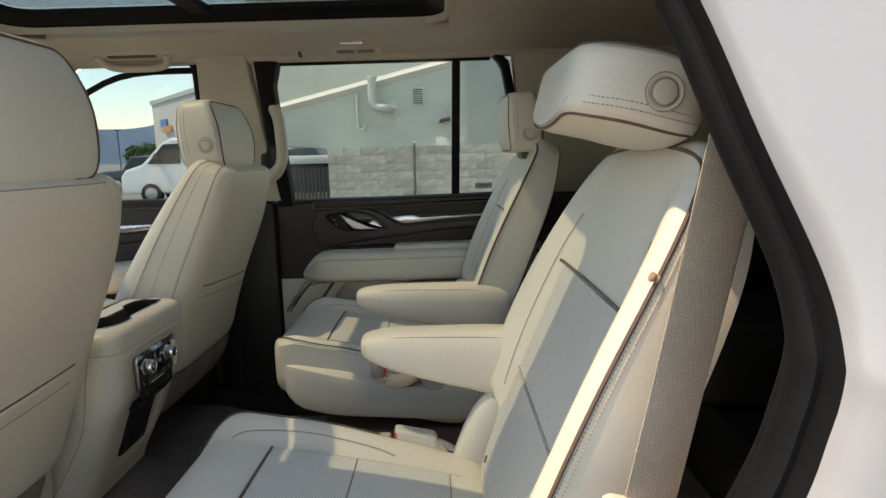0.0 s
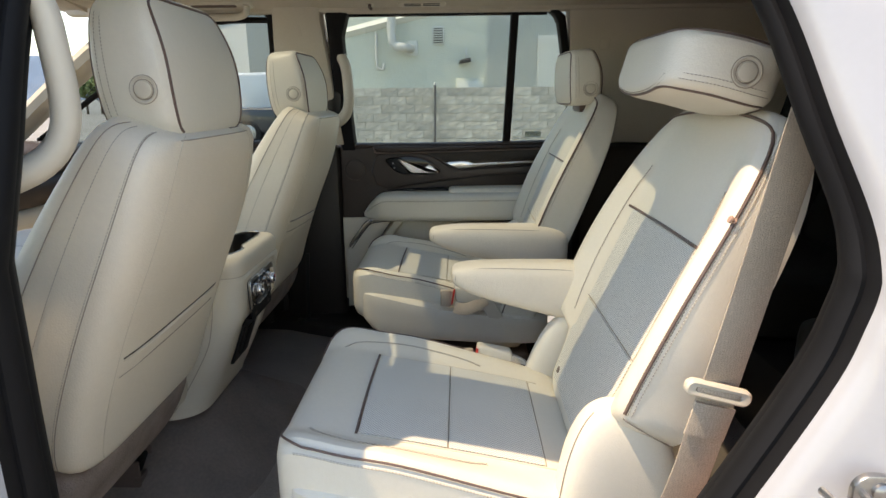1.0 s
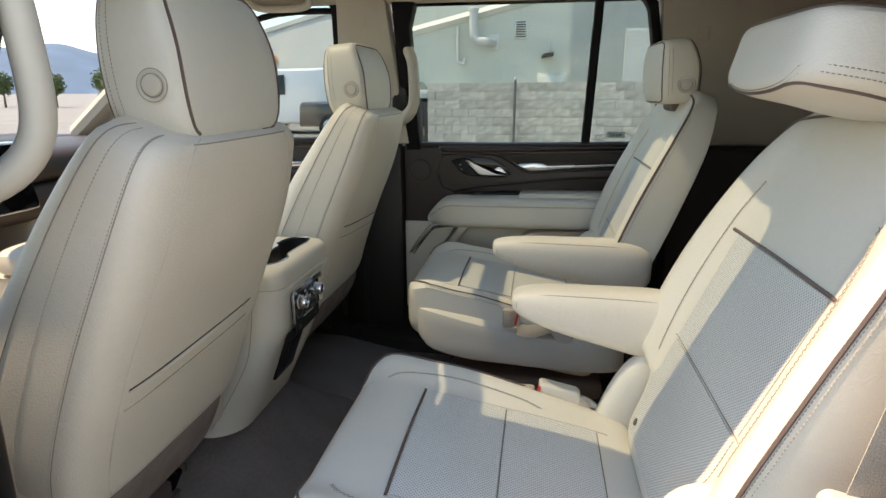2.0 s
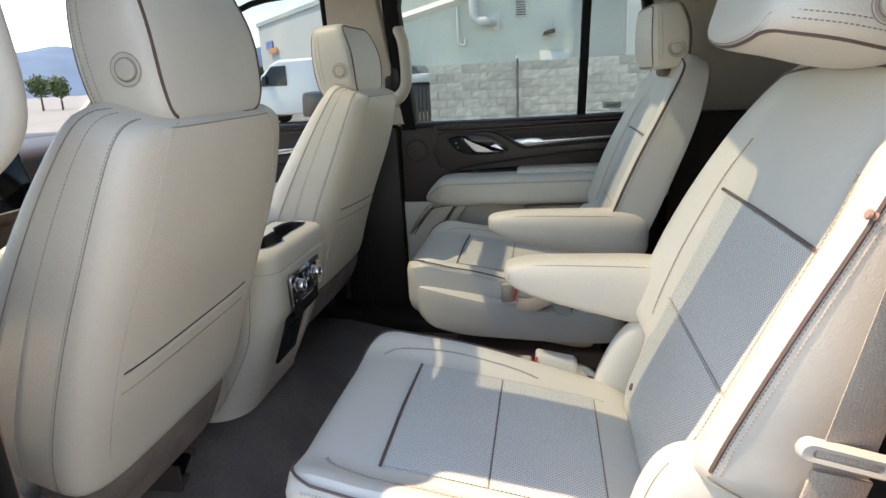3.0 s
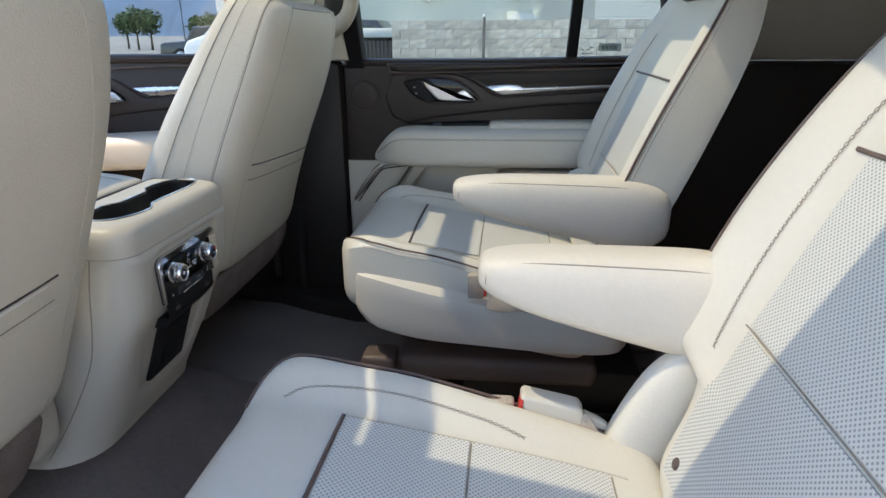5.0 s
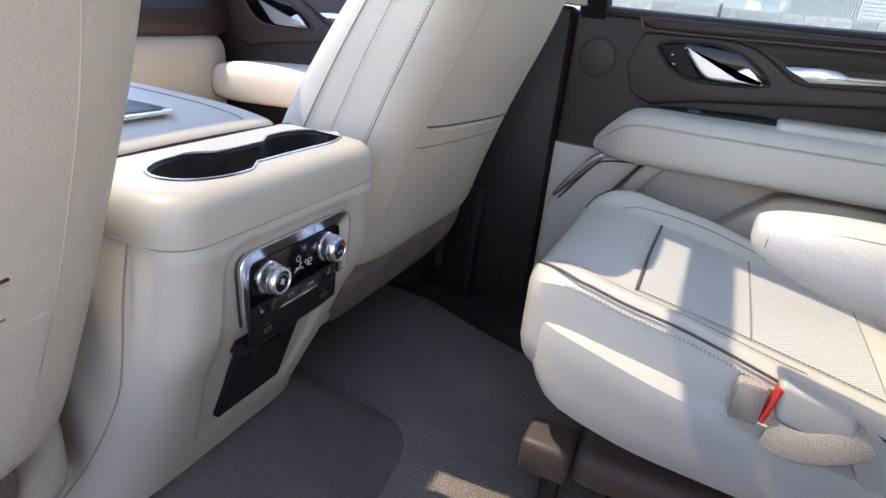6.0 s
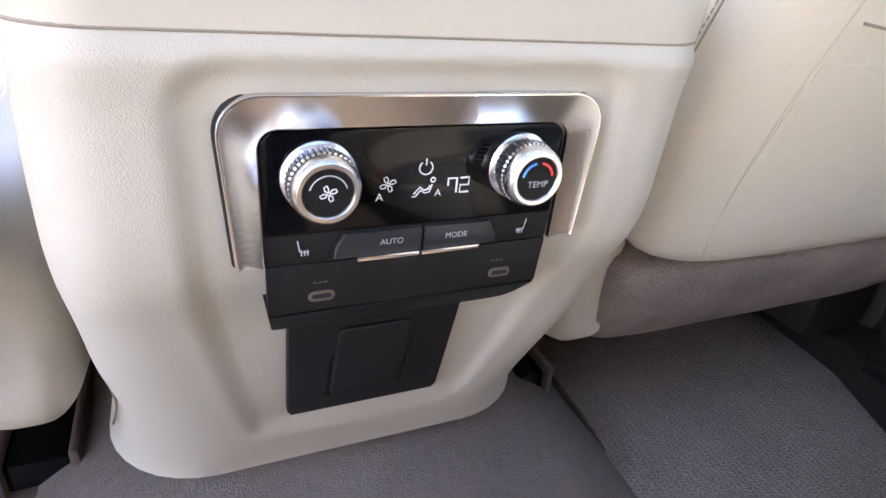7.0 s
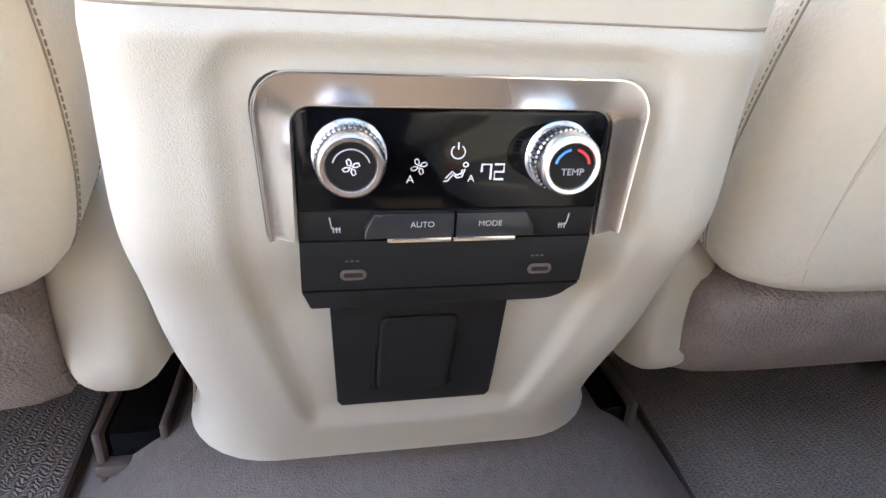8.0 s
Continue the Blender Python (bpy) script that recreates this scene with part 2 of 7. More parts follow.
def tube(pts, r, segs=8, closed=False, bm=None, flat=1.0):
    bm = bm or bmesh.new()
    pts = [Vector(p) for p in pts]
    rings, ref = [], None
    n = len(pts)
    for i, p in enumerate(pts):
        a = pts[(i - 1) % n] if closed or i else p
        b = pts[(i + 1) % n] if closed or i < n - 1 else p
        d = (b - a).normalized()
        if ref is None:
            ref = Vector((0, 0, 1)) if abs(d.z) < 0.9 else Vector((1, 0, 0))
        side = d.cross(ref).normalized()
        up = side.cross(d)
        ref = up
        rad = r(i / max(1, n - 1)) if callable(r) else r
        rings.append([p + (side * math.cos(t) + up * math.sin(t) * flat) * rad for t in [2 * math.pi * k / segs for k in range(segs)]])
    return rings_mesh(bm, rings, close_path=closed)


def resample(pts, pitch):
    pts = [Vector(p) for p in pts]
    out, carry = [pts[0].copy()], pitch
    for a, b in zip(pts, pts[1:]):
        d = (b - a).length
        if d < 1e-9:
            continue
        while carry <= d:
            out.append(a.lerp(b, carry / d))
            carry += pitch
        carry -= d
    return out


def stitches(pts, pitch=0.006, r=0.0009, fill=0.62, bm=None):
    """A row of short thread dashes."""
    bm = bm or bmesh.new()
    q = resample(pts, pitch)
    for a, b in zip(q, q[1:]):
        tube([a, a.lerp(b, fill)], r, 4, bm=bm)
    return bm


def zigzag(pts, normals, pitch=0.007, half=0.0035, r=0.0008):
    """Crossed decorative thread along a seam."""
    bm = bmesh.new()
    q = resample(pts, pitch)
    for i, (a, b) in enumerate(zip(q, q[1:])):
        side = (b - a).cross(normals).normalized() * half
        tube([a - side, b + side], r, 4, bm=bm)
        tube([a + side, b - side], r, 4, bm=bm)
    return bm


def rounded_loop(w, h, r, n=6):
    """A rounded rectangle about the origin, counter-clockwise; r one radius or four (from upper right on)."""
    rs = [r] * 4 if isinstance(r, (int, float)) else r
    out = []
    for k, (sx, sy) in enumerate(((1, 1), (-1, 1), (-1, -1), (1, -1))):
        q = rs[k]
        for i in range(n + 1):
            t = math.pi / 2 * (k + i / n)
            out.append((sx * (w / 2 - q) + q * math.cos(t), sy * (h / 2 - q) + q * math.sin(t)))
    return out


def slab(loop, at, thick, bevel=0.002, segs=2, bm=None):
    """A flat body from a 2D loop; at(u, v, w) maps to the world, w running from 0 to thick; edges rounded."""
    own = bm is None
    bm = bm or bmesh.new()
    cu = sum(p[0] for p in loop) / len(loop)
    cv = sum(p[1] for p in loop) / len(loop)
    n = len(loop)

    def inset(d):
        out = []
        for i, (u, v) in enumerate(loop):
            (a, b), (c, e) = loop[i - 1], loop[(i + 1) % n]
            tu, tv = c - a, e - b
            q = math.hypot(tu, tv) or 1
            out.append((u - tv / q * d, v + tu / q * d))
        return out
    area = sum(loop[i - 1][0] * loop[i][1] - loop[i][0] * loop[i - 1][1] for i in range(n))
    sign = 1 if area > 0 else -1
    rings = []
    steps = [(0.0, 0.0)] if bevel <= 0 else []
    if bevel > 0:
        for k in range(segs + 1):
            t = math.pi / 2 * k / segs
            steps.append((thick - bevel + bevel * math.sin(t), bevel * (1 - math.cos(t))))
        prof = [(0.0, 0.0)] + steps
    else:
        prof = [(0.0, 0.0), (thick, 0.0)]
    for w, d in prof:
        rings.append([Vector(at(u, v, w)) for u, v in inset(d * sign)])
    return rings_mesh(bm, rings)


def box(x0, x1, y0, y1, z0, z1, r=0.004, segs=2, bm=None):
    """A box with rounded edges."""
    new_bm = bmesh.new()
    bmesh.ops.create_cube(new_bm, size=1.0, matrix=Matrix.Translation(((x0 + x1) / 2, (y0 + y1) / 2, (z0 + z1) / 2)) @ Matrix.Diagonal((abs(x1 - x0), abs(y1 - y0), abs(z1 - z0), 1)))
    r = min(r, 0.45 * min(abs(x1 - x0), abs(y1 - y0), abs(z1 - z0)))
    if r > 0:
        bmesh.ops.bevel(new_bm, geom=list(new_bm.edges), offset=r, segments=segs, profile=0.5, affect="EDGES")
    if bm is None:
        return new_bm
    merge(bm, new_bm)
    return bm


def merge(bm, other):
    me = bpy.data.meshes.new("tmp")
    other.to_mesh(me)
    other.free()
    bm.from_mesh(me)
    bpy.data.meshes.remove(me)
    return bm


def turned(profile, place, axis, segs=32, bm=None):
    """A turned body from (radius, height) pairs about an axis."""
    bm = bm or bmesh.new()
    q = Vector(axis).normalized().to_track_quat("Z", "Y")
    place = Vector(place)
    rings = [[place + q @ Vector((r * math.cos(2 * math.pi * k / segs), r * math.sin(2 * math.pi * k / segs), h)) for k in range(segs)] for r, h in profile]
    return rings_mesh(bm, rings)


def sheet(rows, bm=None):
    """An open surface from rows of points."""
    return rings_mesh(bm or bmesh.new(), rows, close_ring=False, cap=False)


def thicken(bm, d):
    bmesh.ops.recalc_face_normals(bm, faces=bm.faces)
    bmesh.ops.solidify(bm, geom=list(bm.faces), thickness=d)
    return bm


class Soft:
    """An upholstered body: a rounded section carried along a path. path(l) gives centre, across axis, outward axis,
    half width, front depth, back depth and bolster height for l from 0 to 1; n and m set how square section and ends are."""

    def __init__(self, path, n=5.0, m=9.0, bolster_from=0.5, crown=0.0):
        self.path, self.n, self.m, self.bf, self.crown = path, n, m, bolster_from, crown

    def point(self, p, q, k, l, off=0.0):
        c, ax, nx, w, df, db, b = self.path(l)
        d = (df if q > 0 else db) + off
        lift = 0.0
        if q > 0:
            t = min(1, max(0, (abs(p) - self.bf) / (0.93 - self.bf)))
            lift = b * t * t * (3 - 2 * t) * min(1, q * 1.6) + self.crown * (1 - p * p) * q
        return Vector(c) + Vector(ax) * (p * (w + off) * k) + Vector(nx) * ((q * d + lift) * k)

    def mesh(self, across=20, deep=6, long=30, end=8):
        cols = []
        for i in range(across):
            cols.append((1 - 2 * i / across, 1))
        for i in range(deep):
            cols.append((-1, 1 - 2 * i / deep))
        for i in range(across):
            cols.append((-1 + 2 * i / across, -1))
        for i in range(deep):
            cols.append((1, -1 + 2 * i / deep))
        cols = [(p / (abs(p) ** self.n + abs(q) ** self.n) ** (1 / self.n), q / (abs(p) ** self.n + abs(q) ** self.n) ** (1 / self.n)) for p, q in cols]
        rows = [((i + 0.35) / (end + 0.35), -1.0) for i in range(end)] + [(1.0, -1 + 2 * i / long) for i in range(long + 1)] + [((i + 0.35) / (end + 0.35), 1.0) for i in reversed(range(end))]
        bm = bmesh.new()
        rings = []
        for k, l in rows:
            s = (abs(k) ** self.m + abs(l) ** self.m) ** (1 / self.m)
            rings.append([self.point(p, q, k / s, (l / s + 1) / 2) for p, q in cols])
        return rings_mesh(bm, rings)

    def front(self, a, l, off=0.0):
        """The point on the front at a (-1 to 1 across) and l (0 to 1 along)."""
        q = max(0.0, 1 - abs(a) ** self.n) ** (1 / self.n)
        k = max(0.0, 1 - abs(2 * l - 1) ** self.m) ** (1 / self.m)
        return self.point(a, q, k, l, off)

    def edge(self, t, l, off=0.0):
        """The point on the section's rim at turn t degrees (0: +across, 90: front, 270: back)."""
        p, q = math.cos(radians(t)), math.sin(radians(t))
        s = (abs(p) ** self.n + abs(q) ** self.n) ** (1 / self.n)
        k = max(0.0, 1 - abs(2 * l - 1) ** self.m) ** (1 / self.m)
        return self.point(p / s, q / s, k, l, off)

    def line(self, pts, off=0.0, n=40):
        """A line drawn on the front through (a, l) pairs."""
        return [self.front(p.x, p.y, off) for p in smooth_path([(a, l, 0) for a, l in pts], n)]

    def patch(self, a0, a1, l0, l1, off, na=16, nl=24, half=0.0):
        """A thin panel that lies on the front; half gives its half width in metres instead of a share."""
        def at(i, j, o):
            l = l0 + (l1 - l0) * j / nl
            a = a0 + (a1 - a0) * i / na
            if half:
                a = (2 * i / na - 1) * half / self.path(l)[3]
            return self.front(a, l, o)
        rows = [[at(i, j, off) for i in range(na + 1)] for j in range(nl + 1)]
        rim = [[at(i, j, -0.004) for i in range(na + 1)] for j in range(nl + 1)]
        bm = bmesh.new()
        top = [[bm.verts.new(v) for v in r_] for r_ in rows]
        for j in range(nl):
            for i in range(na):
                bm.faces.new((top[j][i], top[j][i + 1], top[j + 1][i + 1], top[j + 1][i]))
        ring_top = top[0] + [r_[-1] for r_ in top[1:]] + list(reversed(top[-1][:-1])) + [r_[0] for r_ in reversed(top[1:-1])]
        low = rim[0] + [r_[-1] for r_ in rim[1:]] + list(reversed(rim[-1][:-1])) + [r_[0] for r_ in reversed(rim[1:-1])]
        ring_low = [bm.verts.new(v) for v in low]
        for i in range(len(ring_top)):
            k = (i + 1) % len(ring_top)
            bm.faces.new((ring_top[k], ring_top[i], ring_low[i], ring_low[k]))
        return bm


def table(l, keys):
    """Interpolates rows (l, value, value, ...) smoothly enough for a seat's outline."""
    xs = [k[0] for k in keys]
    out = []
    for j in range(1, len(keys[0])):
        ys = [k[j] for k in keys]
        i = min(len(xs) - 2, max(0, next((q for q in range(len(xs) - 1) if l <= xs[q + 1]), len(xs) - 2)))
        t = min(1, max(0, (l - xs[i]) / (xs[i + 1] - xs[i])))

        def slope(q):
            if q == 0:
                return (ys[1] - ys[0]) / (xs[1] - xs[0])
            if q == len(xs) - 1:
                return (ys[-1] - ys[-2]) / (xs[-1] - xs[-2])
            return (ys[q + 1] - ys[q - 1]) / (xs[q + 1] - xs[q - 1])
        h = xs[i + 1] - xs[i]
        out.append((2 * t ** 3 - 3 * t * t + 1) * ys[i] + (t ** 3 - 2 * t * t + t) * h * slope(i) + (3 * t * t - 2 * t ** 3) * ys[i + 1] + (t ** 3 - t * t) * h * slope(i + 1))
    return out


def pillow(loop, at, thick, bevel=0.01, segs=4):
    """A flat body with both faces rounded over."""
    n = len(loop)
    area = sum(loop[i - 1][0] * loop[i][1] - loop[i][0] * loop[i - 1][1] for i in range(n))
    sign = 1 if area > 0 else -1

    def inset(d):
        out = []
        for i, (u, v) in enumerate(loop):
            (a, b), (c, e) = loop[i - 1], loop[(i + 1) % n]
            tu, tv = c - a, e - b
            q = math.hypot(tu, tv) or 1
            out.append((u - tv / q * d * sign, v + tu / q * d * sign))
        return out
    prof = [(bevel * (1 - math.cos(math.pi / 2 * k / segs)), bevel * (1 - math.sin(math.pi / 2 * k / segs))) for k in range(segs + 1)]
    prof += [(thick - w, d) for w, d in reversed(prof)]
    return rings_mesh(bmesh.new(), [[Vector(at(u, v, w)) for u, v in inset(d)] for w, d in prof])


def arc_loop(pts, n=40):
    return [(p.x, p.y) for p in smooth_path([(a, b, 0) for a, b in pts], n, True)]


FLOOR = 0.15
GROUND = -0.52


# ---- car shell ----
LEAN = 0.39    # how far the sides lean inwards above the belt


def leaned(y, z):
    """y moved towards the middle above the belt line."""
    return y - (1 if y > 0 else -1) * LEAN * max(0.0, z - 0.82)


LOOP = [(-0.452, 0.30), (-0.457, 0.60), (-0.456, 0.76), (-0.456, 0.90), (-0.458, 1.05), (-0.442, 1.16), (-0.37, 1.205), (-0.10, 1.215), (0.09, 1.205), (0.17, 1.15),
        (0.225, 1.045), (0.257, 0.94), (0.280, 0.865), (0.283, 0.82), (0.277, 0.785), (0.257, 0.725), (0.187, 0.587), (0.10, 0.43), (0.0, 0.29), (-0.12, 0.195), (-0.35, 0.185), (-0.447, 0.215)]


def frame_band(loop, profile, close=False):
    mid = Vector((-0.08, 0, 0.7))
    pts = smooth_path([(x, 0, z) for x, z in loop], 150, True)
    k = len(pts)
    rings = []
    for i, p in enumerate(pts):
        d = (pts[(i + 1) % k] - pts[i - 1]).normalized()
        out = Vector((-d.z, 0, d.x))
        if out.dot(p - mid) < 0:
            out = -out
        rings.append([Vector((p.x + out.x * o, max(leaned(y, p.z + out.z * o), -0.592 - 1.6 * max(0.0, 1.172 - p.z - out.z * o)), p.z + out.z * o)) for o, y in profile])
    return rings_mesh(bmesh.new(), rings, close_ring=close, cap=False, close_path=True)


door_opening = thing("body_opening", (-0.08, -0.85, 0.18), "white painted body opening of an open rear door", "car body", kind="structure")
bulb = [(0.006 + 0.009 * math.cos(t), -0.800 + 0.015 * math.sin(t)) for t in [2 * math.pi * k / 10 for k in range(10)]]
part("rubber_seal", frame_band(LOOP, bulb, True), M["rubber"], door_opening, "black rubber door seal")
part("trim_edge", frame_band(LOOP, [(0.085, -0.70), (0.060, -0.712), (0.046, -0.7275)]), M["brown_edge"], door_opening, "brown trim edge")
part("seal_lip", frame_band(LOOP, [(0.047, -0.725), (0.040, -0.731), (0.029, -0.744), (0.019, -0.756), (0.011, -0.768), (0.006, -0.778), (0.006, -0.785), (0.010, -0.790)]), M["rubber"], door_opening, "black rubber lip of the door seal")
part("seal_base", frame_band(LOOP, [(0.006, -0.80), (0.007, -0.812), (0.008, -0.822), (0.010, -0.829), (0.018, -0.832)]), M["rubber"], door_opening)
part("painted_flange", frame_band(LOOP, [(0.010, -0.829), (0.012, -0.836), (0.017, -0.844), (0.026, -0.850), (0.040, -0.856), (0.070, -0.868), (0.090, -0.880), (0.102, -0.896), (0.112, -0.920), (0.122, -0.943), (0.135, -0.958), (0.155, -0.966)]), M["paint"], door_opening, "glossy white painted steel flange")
# striker
striker = part("striker", slab(rounded_loop(0.034, 0.040, 0.014), lambda u, v, w: (0.280 + u, -0.874 - w, 0.657 + v), 0.006, 0.002), M["steel"], door_opening, "worn steel door striker")
part("bolt", turned([(0.0075, 0), (0.0075, 0.003), (0.005, 0.005), (0.001, 0.0055)], (0.284, -0.880, 0.664), (0, -1, 0), 12), M["steel"], striker)
part("loop", tube(smooth_path([(0.270, -0.878, 0.663), (0.266, -0.896, 0.664), (0.256, -0.904, 0.661), (0.248, -0.899, 0.658), (0.246, -0.868, 0.656)], 14), 0.0034, 8), M["steel"], striker)

# outer skin round the near opening: quarter, pillar, roof rail and sill
skin = thing("body_side", (0.8, -0.96, GROUND + 0.3), "glossy white painted side panel of the car", "car body", kind="structure")
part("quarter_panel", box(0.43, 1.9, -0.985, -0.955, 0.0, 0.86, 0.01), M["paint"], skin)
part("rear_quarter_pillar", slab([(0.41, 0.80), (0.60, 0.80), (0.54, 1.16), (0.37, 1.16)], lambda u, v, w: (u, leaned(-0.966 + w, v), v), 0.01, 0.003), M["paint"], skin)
part("quarter_glass", slab([(0.56, 0.85), (1.7, 0.85), (1.7, 1.28), (0.50, 1.28)], lambda u, v, w: (u, leaned(-0.95 - w, v), v), 0.01, 0.0), M["gloss"], skin, "dark privacy glass", False)
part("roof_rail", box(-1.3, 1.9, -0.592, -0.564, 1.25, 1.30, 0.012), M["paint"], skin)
# far rail, added out of view to keep sun off the far door and sill
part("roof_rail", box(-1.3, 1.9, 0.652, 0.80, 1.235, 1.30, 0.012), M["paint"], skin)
# extra rail, added out of view to shade the driver seat
part("front_sun_block", box(-1.3, -0.585, -0.66, -0.594, 1.25, 1.30, 0.012), M["paint"], skin)
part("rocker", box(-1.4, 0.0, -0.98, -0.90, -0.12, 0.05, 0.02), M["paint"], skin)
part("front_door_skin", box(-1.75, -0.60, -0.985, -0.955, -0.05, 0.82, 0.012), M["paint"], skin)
part("door_gap", box(-0.62, -0.59, -0.95, -0.86, -0.05, 0.82, 0.004), M["rubber"], skin)


# chassis under the floor and the wheels it stands on
chassis = thing("chassis", (0.0, 0.0, GROUND), "dark chassis and road wheels under the car", "car body", kind="structure")
part("underbody", box(-2.6, 2.1, -0.80, 0.80, -0.22, 0.10, 0.03), M["dark_sheet"], chassis)
for wx in (-2.15, 1.15):
    for s in (1, -1):
        wheel = part("wheel", turned([(0.20, -0.13), (0.36, -0.13), (0.385, -0.10), (0.385, 0.06), (0.36, 0.09), (0.23, 0.09)], (wx, s * 0.84, GROUND + 0.386), (0, s, 0), 36), M["rubber"], chassis, "black tyre")
        part("rim", turned([(0.0001, 0.05), (0.05, 0.055), (0.06, 0.03), (0.22, 0.05), (0.235, 0.07), (0.24, 0.05)], (wx, s * 0.84, GROUND + 0.386), (0, s, 0), 28), M["steel"], wheel)

# floor
solo("floor", box(-1.75, 2.05, -0.80, 0.80, FLOOR - 0.04, FLOOR, 0.0), M["carpet"], "dark brown loop pile floor carpet", "floor", kind="structure", smooth=False)


def tunnel_hump():
    """Raised carpet over the tunnel that carries the console."""
    rows = []
    for i in range(41):
        x = -1.3 + 1.15 * i / 40
        fade = min(1, max(0, (-0.43 - x) / 0.25))
        fade = fade * fade * (3 - 2 * fade)
        row = []
        for j in range(41):
            y = -0.30 + 0.60 * j / 40
            t = max(0.0, 1 - (abs(y - 0.005) / 0.295) ** 2.4) ** 0.8
            h = 0.001 + (0.004 + 0.140 * fade) * t
            row.append((x, y, FLOOR + h))
        rows.append(row)
    return sheet(rows)


solo("tunnel_carpet", tunnel_hump(), M["carpet"], "smooth brown carpet over the raised tunnel", "carpet", kind="structure")
MAT = [(-0.98, 0.70), (-0.985, 0.36), (-0.97, 0.318), (-0.70, 0.302), (-0.645, 0.296), (-0.59, 0.25), (-0.545, 0.18), (-0.515, 0.11), (-0.505, 0.0), (-0.515, -0.11), (-0.545, -0.18), (-0.59, -0.25), (-0.645, -0.296),
       (-0.70, -0.302), (-0.97, -0.318), (-0.985, -0.36), (-0.98, -0.655), (-0.45, -0.668), (-0.20, -0.662), (-0.185, -0.64), (-0.185, 0.0), (-0.185, 0.64), (-0.20, 0.662), (-0.45, 0.668), (-0.66, 0.705)]
mat = thing("floor_mat", (-0.46, 0.0, FLOOR), "dark brown woven floor mat across the second-row footwell", "floor mat")
part("mat_sheet", slab(MAT, lambda u, v, w: (u, v, FLOOR + 0.0035 + w), 0.009, 0.004), M["mat"], mat)
part("binding", tube([(u, v, FLOOR + 0.010) for u, v in MAT], 0.0042, 6, True), M["taupe"], mat, "stitched mat edge")

# sills
solo("sill_plate", slab([(-0.80, 0.705), (-0.66, 0.692), (-0.54, 0.640), (-0.42, 0.598), (-0.20, 0.588), (-0.20, 0.80), (-0.80, 0.80)], lambda u, v, w: (u, v, FLOOR + w), 0.054, 0.012, 3), M["dark_brown"], "dark plastic door sill cover", "sill", kind="structure")
solo("sill_plate", box(-0.72, 0.05, -0.80, -0.68, FLOOR, FLOOR + 0.05, 0.012), M["brown"], "dark plastic door sill cover", "sill", kind="structure")

for s in (1, -1):
    # added dark box, blocks daylight that would leak in below the doors
    solo("rocker_leak_block", box(-1.75, 0.02, min(s * 0.80, s * 0.93), max(s * 0.80, s * 0.93), -0.10, 0.185, 0.01), M["dark_sheet"], "added dark box that stops light leaking in under the doors", "car body", kind="structure")
# pillars and quarter trims, both sides
for s in (1, -1):
    fx = 0.0 if s > 0 else -0.055    # the near pillar stands a little further forward
    wall_y = lambda d, v, s=s: leaned(s * (0.79 - d), v)
    solo("pillar_trim", slab([(-0.66, 0.81), (-0.44, 0.81), (-0.455, 1.0), (-0.47, 1.235), (-0.61, 1.235), (-0.64, 1.0)], lambda u, v, w, s=s, fx=fx: (u + fx, leaned(s * (0.83 - w), v), v), 0.075, 0.012), M["fabric"], "light beige fabric pillar trim", "trim", kind="structure")
    solo("pillar_lower_trim", box(-0.67 + fx, (-0.462 if s > 0 else -0.44) + fx, min(s * 0.75, s * 0.84), max(s * 0.75, s * 0.84), FLOOR, 0.808, 0.02), M["dark_brown"], "dark brown plastic lower pillar trim", "trim", kind="structure")
    solo("quarter_trim", slab([(0.33, 0.81), (1.0, 0.81), (1.02, 1.235), (0.28, 1.235)], lambda u, v, w, s=s: (u, leaned(s * (0.84 - w), v), v), 0.07, 0.012), M["fabric"], "beige fabric quarter trim behind the rear door", "trim", kind="structure")
    solo("quarter_lower_trim", box(0.36, 2.0, min(s * 0.72, s * 0.84), max(s * 0.72, s * 0.84), FLOOR, 0.808, 0.02), M["dark_brown"], "dark brown plastic lower quarter trim", "trim", kind="structure")
    solo("rear_pillar_trim", slab([(1.60, 0.81), (2.02, 0.81), (2.02, 1.26), (1.60, 1.26)], lambda u, v, w, s=s: (u, leaned(s * (0.84 - w), v), v), 0.07, 0.012), M["fabric"], "beige fabric rear pillar trim", "trim", kind="structure")
    solo("quarter_glass", slab([(0.98, 0.80), (1.64, 0.80), (1.64, 1.25), (0.98, 1.25)], lambda u, v, w, s=s: (u, leaned(s * (0.82 + w), v), v), 0.004, 0.0), M["glass_privacy"], "dark tinted rear side window glass", "window", kind="structure", smooth=False)
    solo("cant_rail", box(-1.25, 2.0, -0.588 if s < 0 else 0.605, -0.558 if s < 0 else 0.648, 1.212, 1.32, 0.02), M["fabric"], "beige fabric roof rail above the doors", "trim", kind="structure")
    # added dark panel, blocks daylight in the gap between pillar and door
    solo("pillar_leak_block", box(-0.72 + fx, -0.40 + fx if s > 0 else -0.53, min(s * 0.845, s * 0.90), max(s * 0.845, s * 0.90), 0.0, 0.80, 0.0), M["dark_sheet"], "added dark panel that stops light leaking past the pillar", "car body", kind="structure", smooth=False)
    # windscreen pillar
    bm = tube(smooth_path([(-0.98, s * 0.60, 1.232), (-1.28, s * 0.690, 1.06), (-1.62, s * 0.785, 0.84)], 10), 0.05, 10, flat=0.7)
    solo("windscreen_pillar", bm, M["fabric"], "beige windscreen pillar trim", "trim", kind="structure")

